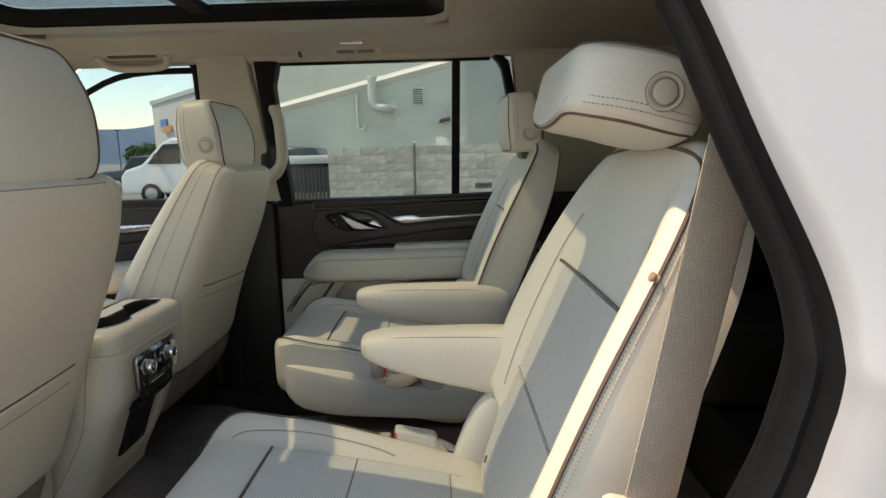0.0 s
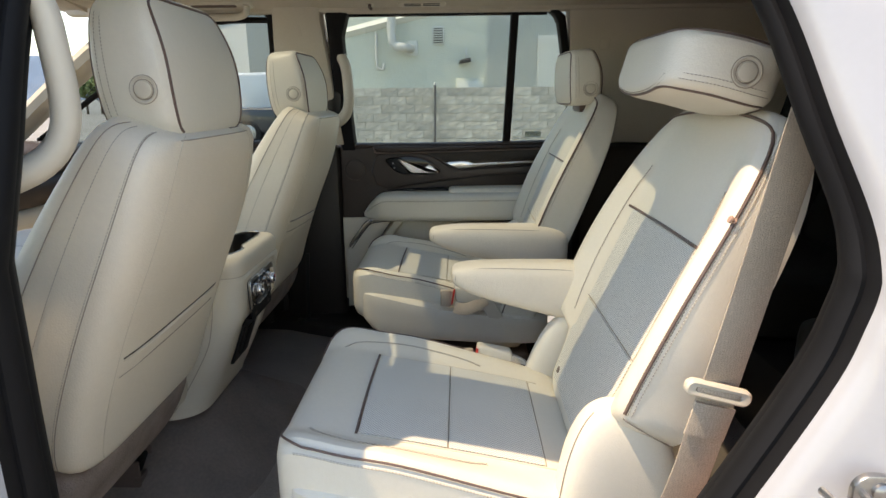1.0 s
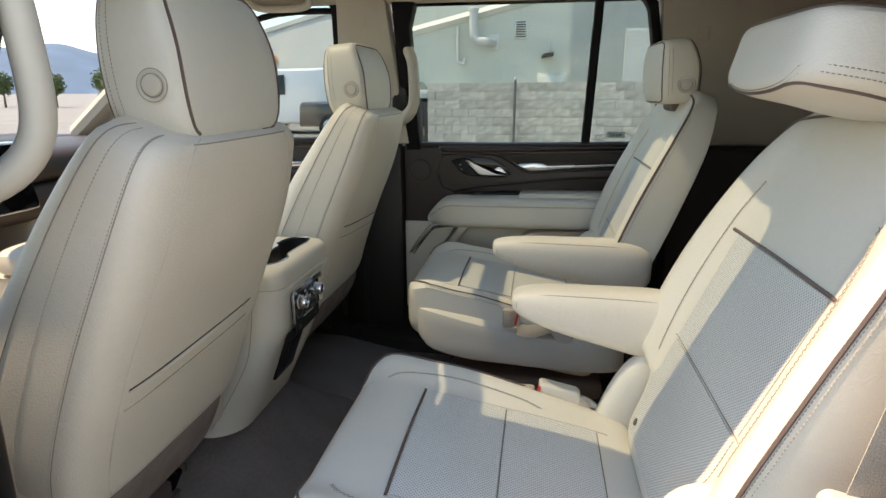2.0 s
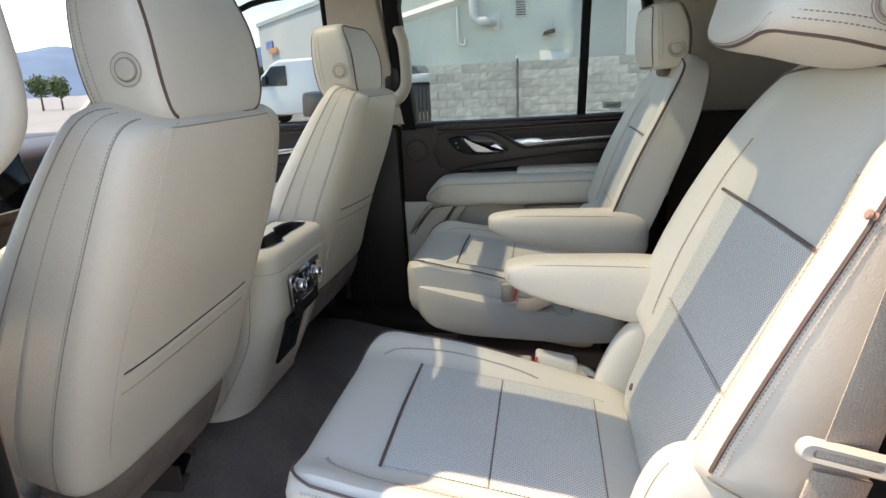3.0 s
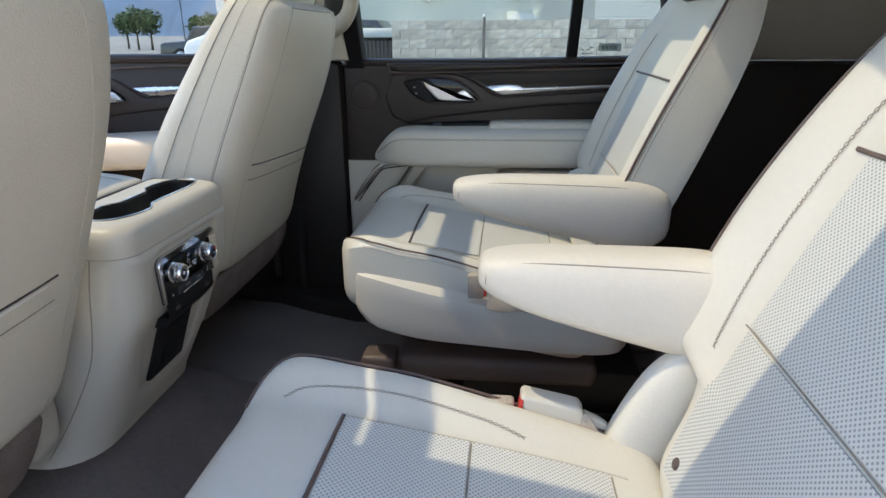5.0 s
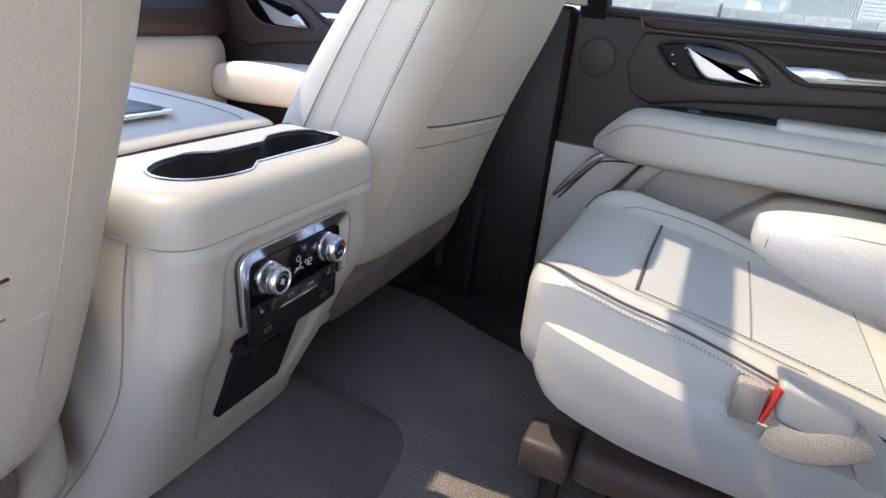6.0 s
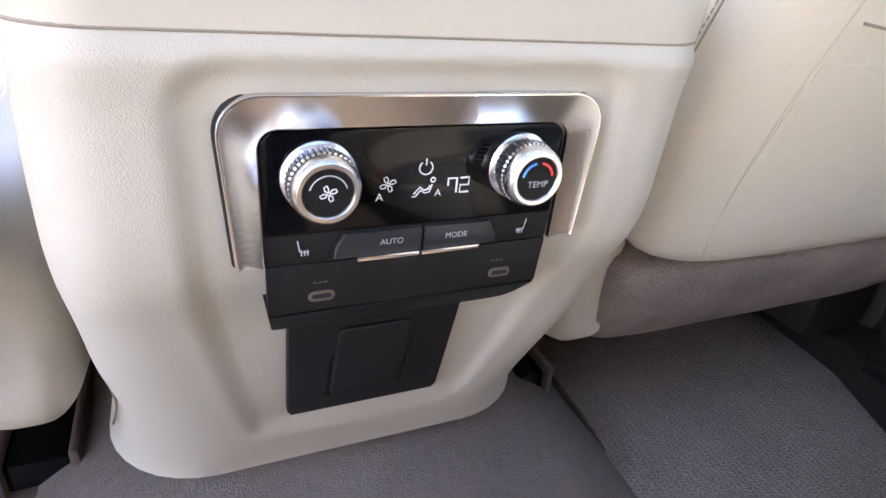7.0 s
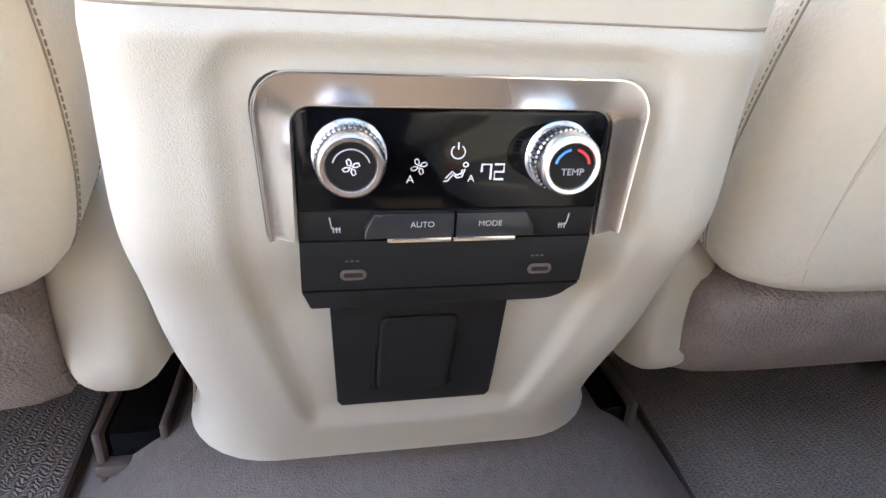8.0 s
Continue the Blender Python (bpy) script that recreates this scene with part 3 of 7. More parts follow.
# added to stop sky light on the far side, behind the door's slanting rear edge
solo("arch_leak_block", box(0.0, 0.42, 0.866, 0.896, FLOOR, 0.80, 0.006), M["dark_brown"], "added dark panel that stops light leaking behind the rear door", "trim", kind="structure")

# roof
SR = (-1.0, 0.10, 0.445)    # sunroof: front, rear, half width


def roof_z(y):
    return 1.295 - 0.075 * (abs(y) / 0.68) ** 2.6


def roof_strip(x0, x1, y0, y1, lift=0.0, n=14):
    rows = []
    for i in range(n + 1):
        x = x0 + (x1 - x0) * i / n
        rows.append([(x, y0 + (y1 - y0) * j / n, roof_z(y0 + (y1 - y0) * j / n) + lift) for j in range(n + 1)])
    return sheet(rows)


def roof_shell(lift):
    bm = roof_strip(-1.15, 2.05, SR[2], 0.64, lift)
    roof_strip(-1.15, 2.05, -0.588, -SR[2], lift).to_mesh(me := bpy.data.meshes.new("tmp"))
    bm.from_mesh(me)
    for a, b in ((-1.15, SR[0]), (SR[1], 2.05)):
        other = roof_strip(a, b, -SR[2], SR[2], lift)
        merge(bm, other)
    bmesh.ops.remove_doubles(bm, verts=bm.verts, dist=0.0005)
    return bm


ceiling = solo("ceiling", thicken(roof_shell(0.0), 0.012), M["fabric"], "beige woven fabric headliner", "headliner", kind="structure")
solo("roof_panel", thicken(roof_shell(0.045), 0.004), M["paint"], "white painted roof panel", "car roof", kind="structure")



def header_panel():
    """The headliner's front end above the windscreen, bowed forward at the middle."""
    rows = []
    for i in range(9):
        row = []
        for j in range(25):
            y = -0.57 + 1.14 * j / 24
            front = min(-1.152, -1.37 + 0.25 * (y / 0.60) ** 2)
            x = -1.149 + (front + 1.149) * i / 8
            row.append((x, y, roof_z(y) - 0.010 - 0.25 * (x + 1.149) ** 2 * 2))
        rows.append(row)
    return thicken(sheet(rows), 0.02)


solo("header_trim", header_panel(), M["fabric"], "beige fabric headliner edge above the windscreen", "headliner", kind="structure")
for s in (1, -1):
    visor = thing("sun_visor", (-1.22, s * 0.40, 1.26), "beige fabric sun visor folded up", "sun visor", "sun visors")
    part("blade", pillow(rounded_loop(0.15, 0.32, 0.03), lambda u, v, w, s=s: (-1.215 + u + 0.5 * (v * s + 0.16) ** 2, s * 0.42 + v, 1.268 - w - 0.10 * abs(u - 0.075) - 0.10 * max(0.0, v * s + 0.02)), 0.014, 0.006, 3), M["fabric"], visor)
over = thing("overhead_console", (-1.10, 0.30, 1.27), "beige overhead console with dark speaker slots", "overhead console")
OV = lambda u, v, w: (-1.095 + u, 0.315 + v, 1.2735 - w - 0.06 * abs(v + 0.1))
part("shell", pillow([(0.062 * math.cos(t), 0.155 * math.sin(t)) for t in [2 * math.pi * k / 40 for k in range(40)]], OV, 0.022, 0.010, 4), M["plastic_smooth"], over)
part("sensor", slab(rounded_loop(0.030, 0.030, 0.012), lambda u, v, w: OV(u - 0.005, v + 0.045, w + 0.0215), 0.002, 0.001), M["black"], over, "dark sensor window")
for k in range(5):
    part("slot", slab(rounded_loop(0.030, 0.0035, 0.0015, 3), lambda u, v, w, k=k: OV(u - 0.004, v + 0.085 + 0.008 * k, w + 0.0205), 0.002, 0.0005), M["black"], over)
sunroof = thing("sunroof", (-0.45, 0, 1.30), "panoramic sunroof with dark glass and black frame", "sunroof", kind="structure")
cx, cw = (SR[0] + SR[1]) / 2, SR[1] - SR[0]


def loop_band(profile, r=0.07):
    """A band round the sunroof; profile of (inset, z)."""
    rings = []
    for ins, z in profile:
        rings.append([Vector((cx + u, v, z)) for u, v in rounded_loop(cw - 2 * ins, 2 * SR[2] - 2 * ins, max(0.01, r - ins * 0.5), 8)])
    return rings_mesh(bmesh.new(), rings, cap=False)


part("trim_ring", loop_band([(-0.022, 1.280), (-0.010, 1.270), (0.004, 1.270), (0.010, 1.284)]), M["fabric"], sunroof)
part("frame", loop_band([(0.004, 1.276), (0.008, 1.288), (0.030, 1.296), (0.050, 1.306), (0.053, 1.318)]), M["rubber"], sunroof, "black sunroof frame")
part("crossbar", box(-0.535, -0.480, -0.436, 0.436, 1.300, 1.318, 0.006), M["rubber"], sunroof, "black sunroof crossbar")
for a, b in ((SR[0] + 0.02, -0.525), (-0.49, SR[1] - 0.02)):
    part("pane", box(a, b, -0.437, 0.437, 1.320, 1.325, 0.0), M["glass_dark"], sunroof, "dark tinted glass", smooth=False)

# roof fittings on the far side
grab = thing("grab_handle", (-0.80, 0.61, 1.24), "beige plastic grab handle folded against the headliner", "grab handle")
part("recess", slab(rounded_loop(0.225, 0.05, 0.016), lambda u, v, w: (-0.771 + u, 0.572 + v * 0.9, 1.2375 - w - v * 0.28), 0.007, 0.003), M["plastic_smooth"], grab)
part("slot", slab(rounded_loop(0.135, 0.016, 0.007), lambda u, v, w: (-0.771 + u, 0.570 + v * 0.9, 1.2310 - w - v * 0.28), 0.0012, 0.0004), M["taupe"], grab)
part("grip", tube(smooth_path([(-0.868, 0.568, 1.236), (-0.858, 0.590, 1.216), (-0.83, 0.600, 1.205), (-0.771, 0.602, 1.203), (-0.712, 0.600, 1.205), (-0.684, 0.590, 1.216), (-0.674, 0.568, 1.236)], 30), 0.0105, 10), M["plastic_smooth"], grab)
vent = thing("roof_vent", (-0.157, 0.584, 1.245), "beige slotted air vent in the headliner", "air vent")
part("housing", slab(rounded_loop(0.14, 0.035, 0.012), lambda u, v, w: (-0.157 + u, 0.584 + v, 1.2355 - w - v * 0.235), 0.006, 0.003), M["plastic_smooth"], vent)
for k in range(2):
    for q in (-1, 1):
        part("slot", slab(rounded_loop(0.05, 0.005, 0.002, 3), lambda u, v, w, k=k, q=q: (-0.157 + q * 0.028 + u, 0.576 + 0.012 * k + v, 1.2294 - w - 0.235 * (0.012 * k - 0.008 + v)), 0.0012, 0.0004), M["black"], vent)
lamp = thing("reading_lamp", (-0.16, 0.528, 1.257), "small oval chrome-edged reading lamp in the headliner", "reading lamp")
part("bezel", slab(rounded_loop(0.06, 0.018, 0.008), lambda u, v, w: (-0.16 + u, 0.528 + v, 1.2480 - w - v * 0.19), 0.006, 0.003), M["chrome"], lamp)
hook = thing("coat_hook", (-0.312, 0.585, 1.245), "small beige coat hook on the headliner", "coat hook")
part("base", slab(rounded_loop(0.022, 0.026, 0.008), lambda u, v, w: (-0.312 + u, 0.585 + v, 1.2355 - w - v * 0.235), 0.006, 0.002), M["plastic_smooth"], hook)
part("peg", tube([(-0.312, 0.580, 1.245), (-0.310, 0.575, 1.222), (-0.305, 0.563, 1.218)], 0.005, 8), M["taupe"], hook)


# ---- seats ----
def rim_loop(body, t0, t1, l0=0.045, l1=0.955, off=0.0004, n=26):
    """A closed line round a face: up one flank, across the end, down the other flank and back."""
    pts = [body.edge(t1, l0 + (l1 - l0) * i / n, off) for i in range(n)]
    pts += [body.edge(t1 + (t0 - t1) * i / n, l1, off) for i in range(n)]
    pts += [body.edge(t0, l1 + (l0 - l1) * i / n, off) for i in range(n)]
    pts += [body.edge(t0 + (t1 - t0) * i / n, l0, off) for i in range(n)]
    k = len(pts)
    return [sum((pts[(i + j) % k] for j in (-2, -1, 0, 1, 2)), Vector()) / 5 for i in range(k)]


def headrest(parent, c, lean, w, h, d, top=0.72, tone="leather_smooth", button=(0.36, -0.35), crown=0.010, posts=True):
    """A headrest about the centre c; lean turns its top forward, in degrees."""
    up = Vector((-math.sin(radians(lean)), 0, math.cos(radians(lean))))
    fw = Vector((-math.cos(radians(lean)), 0, -math.sin(radians(lean))))
    c = Vector(c)

    def path(l):
        ww, dd, shift = table(l, [(0, w * 0.88, d * 0.9, 0.0), (0.25, w * 0.99, d, 0.0), (0.6, w, d, 0.0), (1, w * 0.88, d * top, d * 0.12)])
        return c + up * (h * (2 * l - 1)) + fw * shift, (0, 1, 0), fw, ww, dd, dd, 0.0
    body = Soft(path, 8.0, 8, crown=crown)
    pad = part("pad", body.mesh(20, 10, 20, 7), M[tone], parent)
    for dt, dl in ((11, 0.008), (19, 0.020)):
        part("stitching", stitches(rim_loop(body, 46 - dt, 134 + dt, 0.045 - dl, 0.955 + dl), 0.0045, 0.00055), M["thread"], pad)
    part("piping", tube(rim_loop(body, 46, 134), 0.0019 if crown > 0.012 else 0.0016, 6, True), M["piping"], pad, "dark brown piping")
    part("piping", tube(rim_loop(body, -46, -134)[:-20], 0.0022, 6), M["piping"], pad, "dark brown piping")
    at = body.edge(180, button[0]) + fw * d * button[1]
    part("release_button", turned([(0.0001, 0.0), (0.018, 0.0), (0.0182, 0.0022), (0.0168, 0.0032), (0.0142, 0.0024), (0.0136, 0.0012), (0.0118, 0.0012), (0.0113, 0.004), (0.0095, 0.0048), (0.0001, 0.0042)], at + Vector((0, 0.0015, 0)), (0, -1, 0), 28), M["plastic_smooth"], pad, "round release button in a ring")
    for rr in (0.0180, 0.0128):
        part("button_ring", tube([at + Vector((math.cos(q) * rr, -0.0006, math.sin(q) * rr)) for q in [2 * math.pi * k / 30 for k in range(30)]], 0.0007, 5, True), M["thread"], pad)
    for q in (-0.05, 0.05) if posts else ():
        a = c - up * (h * 0.9) + Vector((0, q, 0))
        part("post", tube([a, a - up * 0.05], 0.0075, 8), M["chrome"], parent, "steel headrest post")
    return body


def rim_line(body, t0, t1, l0, l_end, off=0.0, n=60):
    """A line up one flank, round the end and down the other flank."""
    pts = []
    for i in range(n + 1):
        u = 3.0 * i / n
        if u < 1:
            pts.append(body.edge(t0, l0 + (l_end - 0.09 - l0) * u, off))
        elif u < 2:
            v = u - 1
            s = math.sin(math.pi * v) ** 0.5
            t = t0 + (t1 - t0) * (v * v * (3 - 2 * v))
            pts.append(body.edge(t, l_end - 0.09 + 0.09 * s, off))
        else:
            pts.append(body.edge(t1, l_end - 0.09 - (l_end - 0.09 - l0) * (u - 2), off))
    return [sum((pts[max(0, min(n, i + k))] for k in (-1, 0, 1)), Vector()) / 3 for i in range(n + 1)]


def captain_chair(yc, s, fold, arm, rise=0.0, front=-0.324):
    """A second-row seat; s is -1 for the near seat, 1 for the far one. The armrest is on the side towards the aisle."""
    word = "headrest folded forward" if fold else "upright headrest"
    seat = thing("captain_chair", (-0.05, yc, FLOOR), "cream leather second-row seat with brown piping and " + word, "car seat", "second-row seats")
    inb = -s    # the aisle lies that way

    def cpath(l):
        x, z, w, df, db, b = table(l, [(0, front, 0.462, 0.200, 0.052, 0.060, 0.014), (0.15, -0.268, 0.462, 0.209, 0.056, 0.075, 0.024), (0.30, -0.205, 0.449, 0.214, 0.056, 0.082, 0.026),
                                       (0.45, -0.135, 0.436, 0.215, 0.057, 0.085, 0.026), (0.75, 0.01, 0.410, 0.216, 0.055, 0.085, 0.013), (1, 0.135, 0.386, 0.214, 0.052, 0.085, 0.004)])
        return (x, yc, z), (0, 1, 0), (0, 0, 1), w, df, db, b
    cushion = Soft(cpath, 8.0, 11, 0.64, 0.004)
    cu = part("cushion", cushion.mesh(28, 6, 30, 7), M["leather_smooth"], seat, "cream leather seat cushion")
    part("perforated_panel", cushion.patch(-0.60, 0.60, 0.312, 0.577, 0.0022), M["perf"], cu, "perforated cream leather")
    part("perforated_panel", cushion.patch(-0.60, 0.60, 0.583, 0.862, 0.0022), M["perf"], cu, "perforated cream leather")
    part("piping", tube(cushion.line([(-0.61, 0.305), (0, 0.302), (0.61, 0.305)], 0.0014), 0.0022, 6), M["piping"], cu, "dark brown piping")
    part("seam", tube(cushion.line([(-0.60, 0.580), (0, 0.580), (0.60, 0.580)], 0.0006), 0.0009, 5), M["thread"], cu)
    part("seam", tube(cushion.line([(-0.60, 0.867), (0, 0.867), (0.60, 0.867)], 0.0006), 0.0009, 5), M["thread"], cu)
    for q in (-1, 1):
        part("seam", tube(cushion.line([(q * 0.62, 0.30), (q * 0.62, 0.6), (q * 0.62, 0.9)], 0.0003), 0.001, 5), M["thread_light"], cu)
        part("stitching", zigzag(cushion.line([(q * 0.66, 0.155), (q * 0.73, 0.20), (q * 0.775, 0.30), (q * 0.785, 0.45), (q * 0.76, 0.62), (q * 0.71, 0.70)], 0.0012), Vector((0, 0, 1)), 0.0066, 0.0023, 0.0005), M["thread"], cu, "crossed decorative stitching")
    # piping along both upper side edges, ending at the front corners
    for t0, t1 in ((40, 52), (140, 128)):
        pts = [cushion.edge(t0 + (t1 - t0) * max(0, (i - 22) / 6), 0.96 - 0.93 * min(1, i / 26) - (0.012 * max(0, i - 26)), 0.001) for i in range(29)]
        part("piping", tube(pts, 0.0017, 6), M["piping"], cu, "dark brown piping")
    for dt in (-3.0, -4.4):
        for q in (0, 1):
            t = 38 + dt if q == 0 else 142 - dt
            part("stitching", stitches([cushion.edge(t, 0.14 + 0.8 * i / 24, 0.0004) for i in range(25)], 0.0045, 0.0005), M["thread"], cu)

    # valance under the cushion
    def vpath(l):
        x, z, h = table(l, [(0, front + 0.018, 0.447, 0.040), (0.15, -0.252, 0.422, 0.062), (0.6, -0.03, 0.389, 0.051), (1, 0.20, 0.372, 0.042)])
        return (x, yc, z), (0, 1, 0), (0, 0, 1), 0.214 + 0.020 * min(1, l * 3), h, h, 0.0
    val = Soft(vpath, 8, 9)
    part("valance", val.mesh(16, 8, 20, 6), M["leather_smooth"], seat, "cream seat side valance")

    # backrest
    nrm = Vector((-0.91, 0, 0.415)).normalized()

    def bpath(l):
        x, z, w, df, db, b = table(l, [(0, 0.105, 0.445, 0.170, 0.045, 0.020, 0.004), (0.205, 0.148, 0.552, 0.174, 0.047, 0.020, 0.006), (0.245, 0.157, 0.573, 0.226, 0.046, 0.020, 0.030), (0.33, 0.175, 0.616, 0.234, 0.046, 0.020, 0.036), (0.55, 0.222, 0.725, 0.235, 0.046, 0.020, 0.036),
                                       (0.8, 0.275, 0.850, 0.218, 0.044, 0.022, 0.022), (1, 0.315, 0.955, 0.178, 0.036, 0.026, 0.0)])
        return Vector((x - 0.35 * rise * l, yc, z + rise * l)) - nrm * df, (0, 1, 0), nrm, w, df, db, b
    backrest = Soft(bpath, 8, 8, 0.58)
    ba = part("backrest", backrest.mesh(28, 6, 34, 7), M["leather_smooth"], seat, "cream leather backrest")
    part("perforated_panel", backrest.patch(-0.60, 0.60, 0.05, 0.335, 0.0022, half=0.134), M["perf_back"], ba, "perforated cream leather")
    part("perforated_panel", backrest.patch(-0.60, 0.60, 0.345, 0.655, 0.0022, half=0.136), M["perf_back"], ba, "perforated cream leather")
    part("piping", tube(backrest.line([(-0.66, 0.66), (0, 0.662), (0.66, 0.66)], 0.0016), 0.0022, 6), M["piping"], ba, "dark brown piping")
    part("seam", tube(backrest.line([(-0.62, 0.34), (0, 0.34), (0.62, 0.34)], 0.0006), 0.0008, 5), M["thread"], ba)
    for q in (-1, 1):
        part("stitching", zigzag(backrest.line([(q * 0.66, 0.80), (q * 0.70, 0.70), (q * 0.71, 0.5), (q * 0.70, 0.36), (q * 0.68, 0.27)], 0.0014), nrm, 0.0066, 0.0023, 0.0005), M["thread"], ba, "crossed decorative stitching")
    part("piping", tube(rim_line(backrest, 37, 143, 0.262, 0.985, 0.001), 0.0021, 6), M["piping"], ba, "dark brown piping")
    for q in (0, 1):
        pts = [backrest.edge((37 - 62 * i / 14) if q == 0 else (143 + 62 * i / 14), 0.262 - 0.028 * math.sin(math.pi * i / 28), 0.0008) for i in range(15)]
        part("seam", tube(pts, 0.0009, 6), M["thread"], ba)
    at = backrest.edge(143, 0.75, 0.001)
    if fold:
        part("belt_button", turned([(0.0001, 0.007), (0.0042, 0.007), (0.0047, 0.005), (0.0032, 0.0025), (0.004, 0.0)], at, nrm, 12), M["brown_edge"], ba, "small brown belt button")
    for dt in (3.0, 6.0):
        for q in (0, 1):
            t = 37 - dt if q == 0 else 143 + dt
            part("stitching", stitches([backrest.edge(t, 0.275 + 0.62 * i / 30, 0.0002) for i in range(31)], 0.0044, 0.0006), M["thread"], ba)
    # domed hinge covers at the lower corners
    def hpath(l):
        z = 0.30 + 0.288 * l
        return (0.150 + 0.004 * l, yc + s * 0.180, z), (1, 0, 0), (0, s, 0), 0.096 - 0.032 * l, 0.034, 0.040, 0.0
    dome = Soft(hpath, 3.6, 3.0)
    hc = part("hinge_cover", dome.mesh(14, 8, 20, 7), M["leather_smooth"], seat, "rounded cream hinge cover")
    part("piping", tube([dome.edge(180 + s * -28 * s, 0.30 + 0.66 * i / 20, 0.0004) for i in range(21)], 0.0009, 5), M["thread"], hc)

    def ipath(l):
        z = 0.36 + 0.200 * l
        return (0.094 + 0.060 * l, yc + inb * 0.206, z), (1, 0, 0), (0, inb, 0), 0.056 - 0.016 * l, 0.016, 0.022, 0.0
    lobe = Soft(ipath, 3.2, 3.0)
    ic = part("hinge_cover", lobe.mesh(12, 6, 16, 6), M["leather_smooth"], seat, "rounded cream hinge cover")
    part("piping", tube([lobe.edge(135, 0.25 + 0.70 * i / 20, 0.0006) for i in range(21)], 0.0014, 5), M["piping"], ic, "dark brown piping")
    for q in (-1, 1):
        at = backrest.front(q * 0.69, 0.085, 0.0015)
        part("snap", turned([(0.0001, 0.002), (0.0055, 0.002), (0.0065, 0)], at, nrm, 14), M["taupe"], ba, "small dark snap")
    # armrest
    ya, x0, x1, z1, tip, deep = arm

    def apath(l):
        x = x0 + (x1 - x0) * l
        h, lift = table(l, [(0, tip * 0.40, -0.003), (0.2, tip * 0.62, 0.0), (0.55, deep * 0.42, 0.001), (0.85, deep * 0.5, 0.0), (1, deep * 0.46, -0.006)])
        return (x, ya, z1 + lift - h), (0, 1, 0), (0, 0, 1), 0.037, h, h, 0.0
    arm_body = Soft(apath, 3.0, 5.0)
    a = part("armrest", arm_body.mesh(10, 10, 30, 8), M["leather"], seat, "padded cream leather armrest")
    for t in (46, 134):
        low = 360 - t if t > 90 else -t
        pts = [arm_body.edge(t, 0.97 - 0.93 * i / 30, 0.0) for i in range(31)]
        pts += [arm_body.edge(t + (low - t) * i / 12, 0.04 - 0.012 * math.sin(math.pi * i / 12), 0.0) for i in range(1, 13)]
        for _ in range(8):
            pts = pts[:1] + [(p + q + r) / 3 for p, q, r in zip(pts, pts[1:], pts[2:])] + pts[-1:]
        part("seam", tube(pts, 0.0008, 5), M["thread"], a)
    # base cover, dark slides and floor tracks
    part("base_cover", box(-0.225, 0.150, yc - 0.195, yc + 0.195, 0.252, 0.302, 0.016, 3), M["taupe"], seat, "brown plastic seat base cover")
    part("slide_frame", box(-0.10, 0.24, yc - 0.15, yc + 0.15, FLOOR + 0.02, 0.262, 0.006), M["black"], seat, "black steel slide frame")
    for q in (-1, 1):
        cover = part("cover_cap", box(-0.290, -0.226, yc + q * 0.172 - 0.030, yc + q * 0.172 + 0.030, 0.252, 0.302, 0.008, 3), M["taupe"], seat, "brown plastic end cap")
        part("foot", box(-0.262, -0.236, yc + q * 0.165 - 0.012, yc + q * 0.165 + 0.012, FLOOR, 0.255, 0.004), M["black"], cover)
        track = part("floor_track", box(-0.27, 0.34, yc + q * 0.165 - 0.034, yc + q * 0.165 + 0.034, FLOOR, 0.171, 0.008), M["taupe"], seat, "brown floor track cover")
        part("groove", box(-0.24, 0.34, yc + q * 0.165 - 0.009, yc + q * 0.165 + 0.009, 0.1705, 0.1735, 0.001), M["black"], track)
        part("track_joint", box(-0.166, -0.163, yc + q * 0.165 - 0.0345, yc + q * 0.165 + 0.0345, FLOOR, 0.1718, 0.0), M["black"], track, smooth=False)
    if fold:
        rest = part("headrest", box(0.318, 0.340, yc - 0.05, yc + 0.05, 0.915, 0.958, 0.008), M["taupe"], seat)
        headrest(rest, (0.265, yc - 0.014, 1.000), 75, 0.135, 0.072, 0.036, 0.98, button=(0.40, 0.10), crown=0.0145, posts=False)
    else:
        rest = part("headrest", box(0.278, 0.305, yc - 0.05, yc + 0.05, 0.925, 0.955, 0.008), M["taupe"], seat)
        headrest(rest, (0.280, yc + 0.005, 1.012), 3, 0.136, 0.070, 0.04, posts=False, button=(0.30, -0.2))
    return seat


near_seat = captain_chair(-0.415, -1, True, (-0.19, -0.072, 0.215, 0.662, 0.056, 0.118), front=-0.306)
far_seat = captain_chair(0.385, 1, False, (0.168, -0.113, 0.232, 0.658, 0.056, 0.118), 0.024)
near_seat.location.x += 0.008    # the two seats are slid to slightly different places
far_seat.location.x -= 0.010


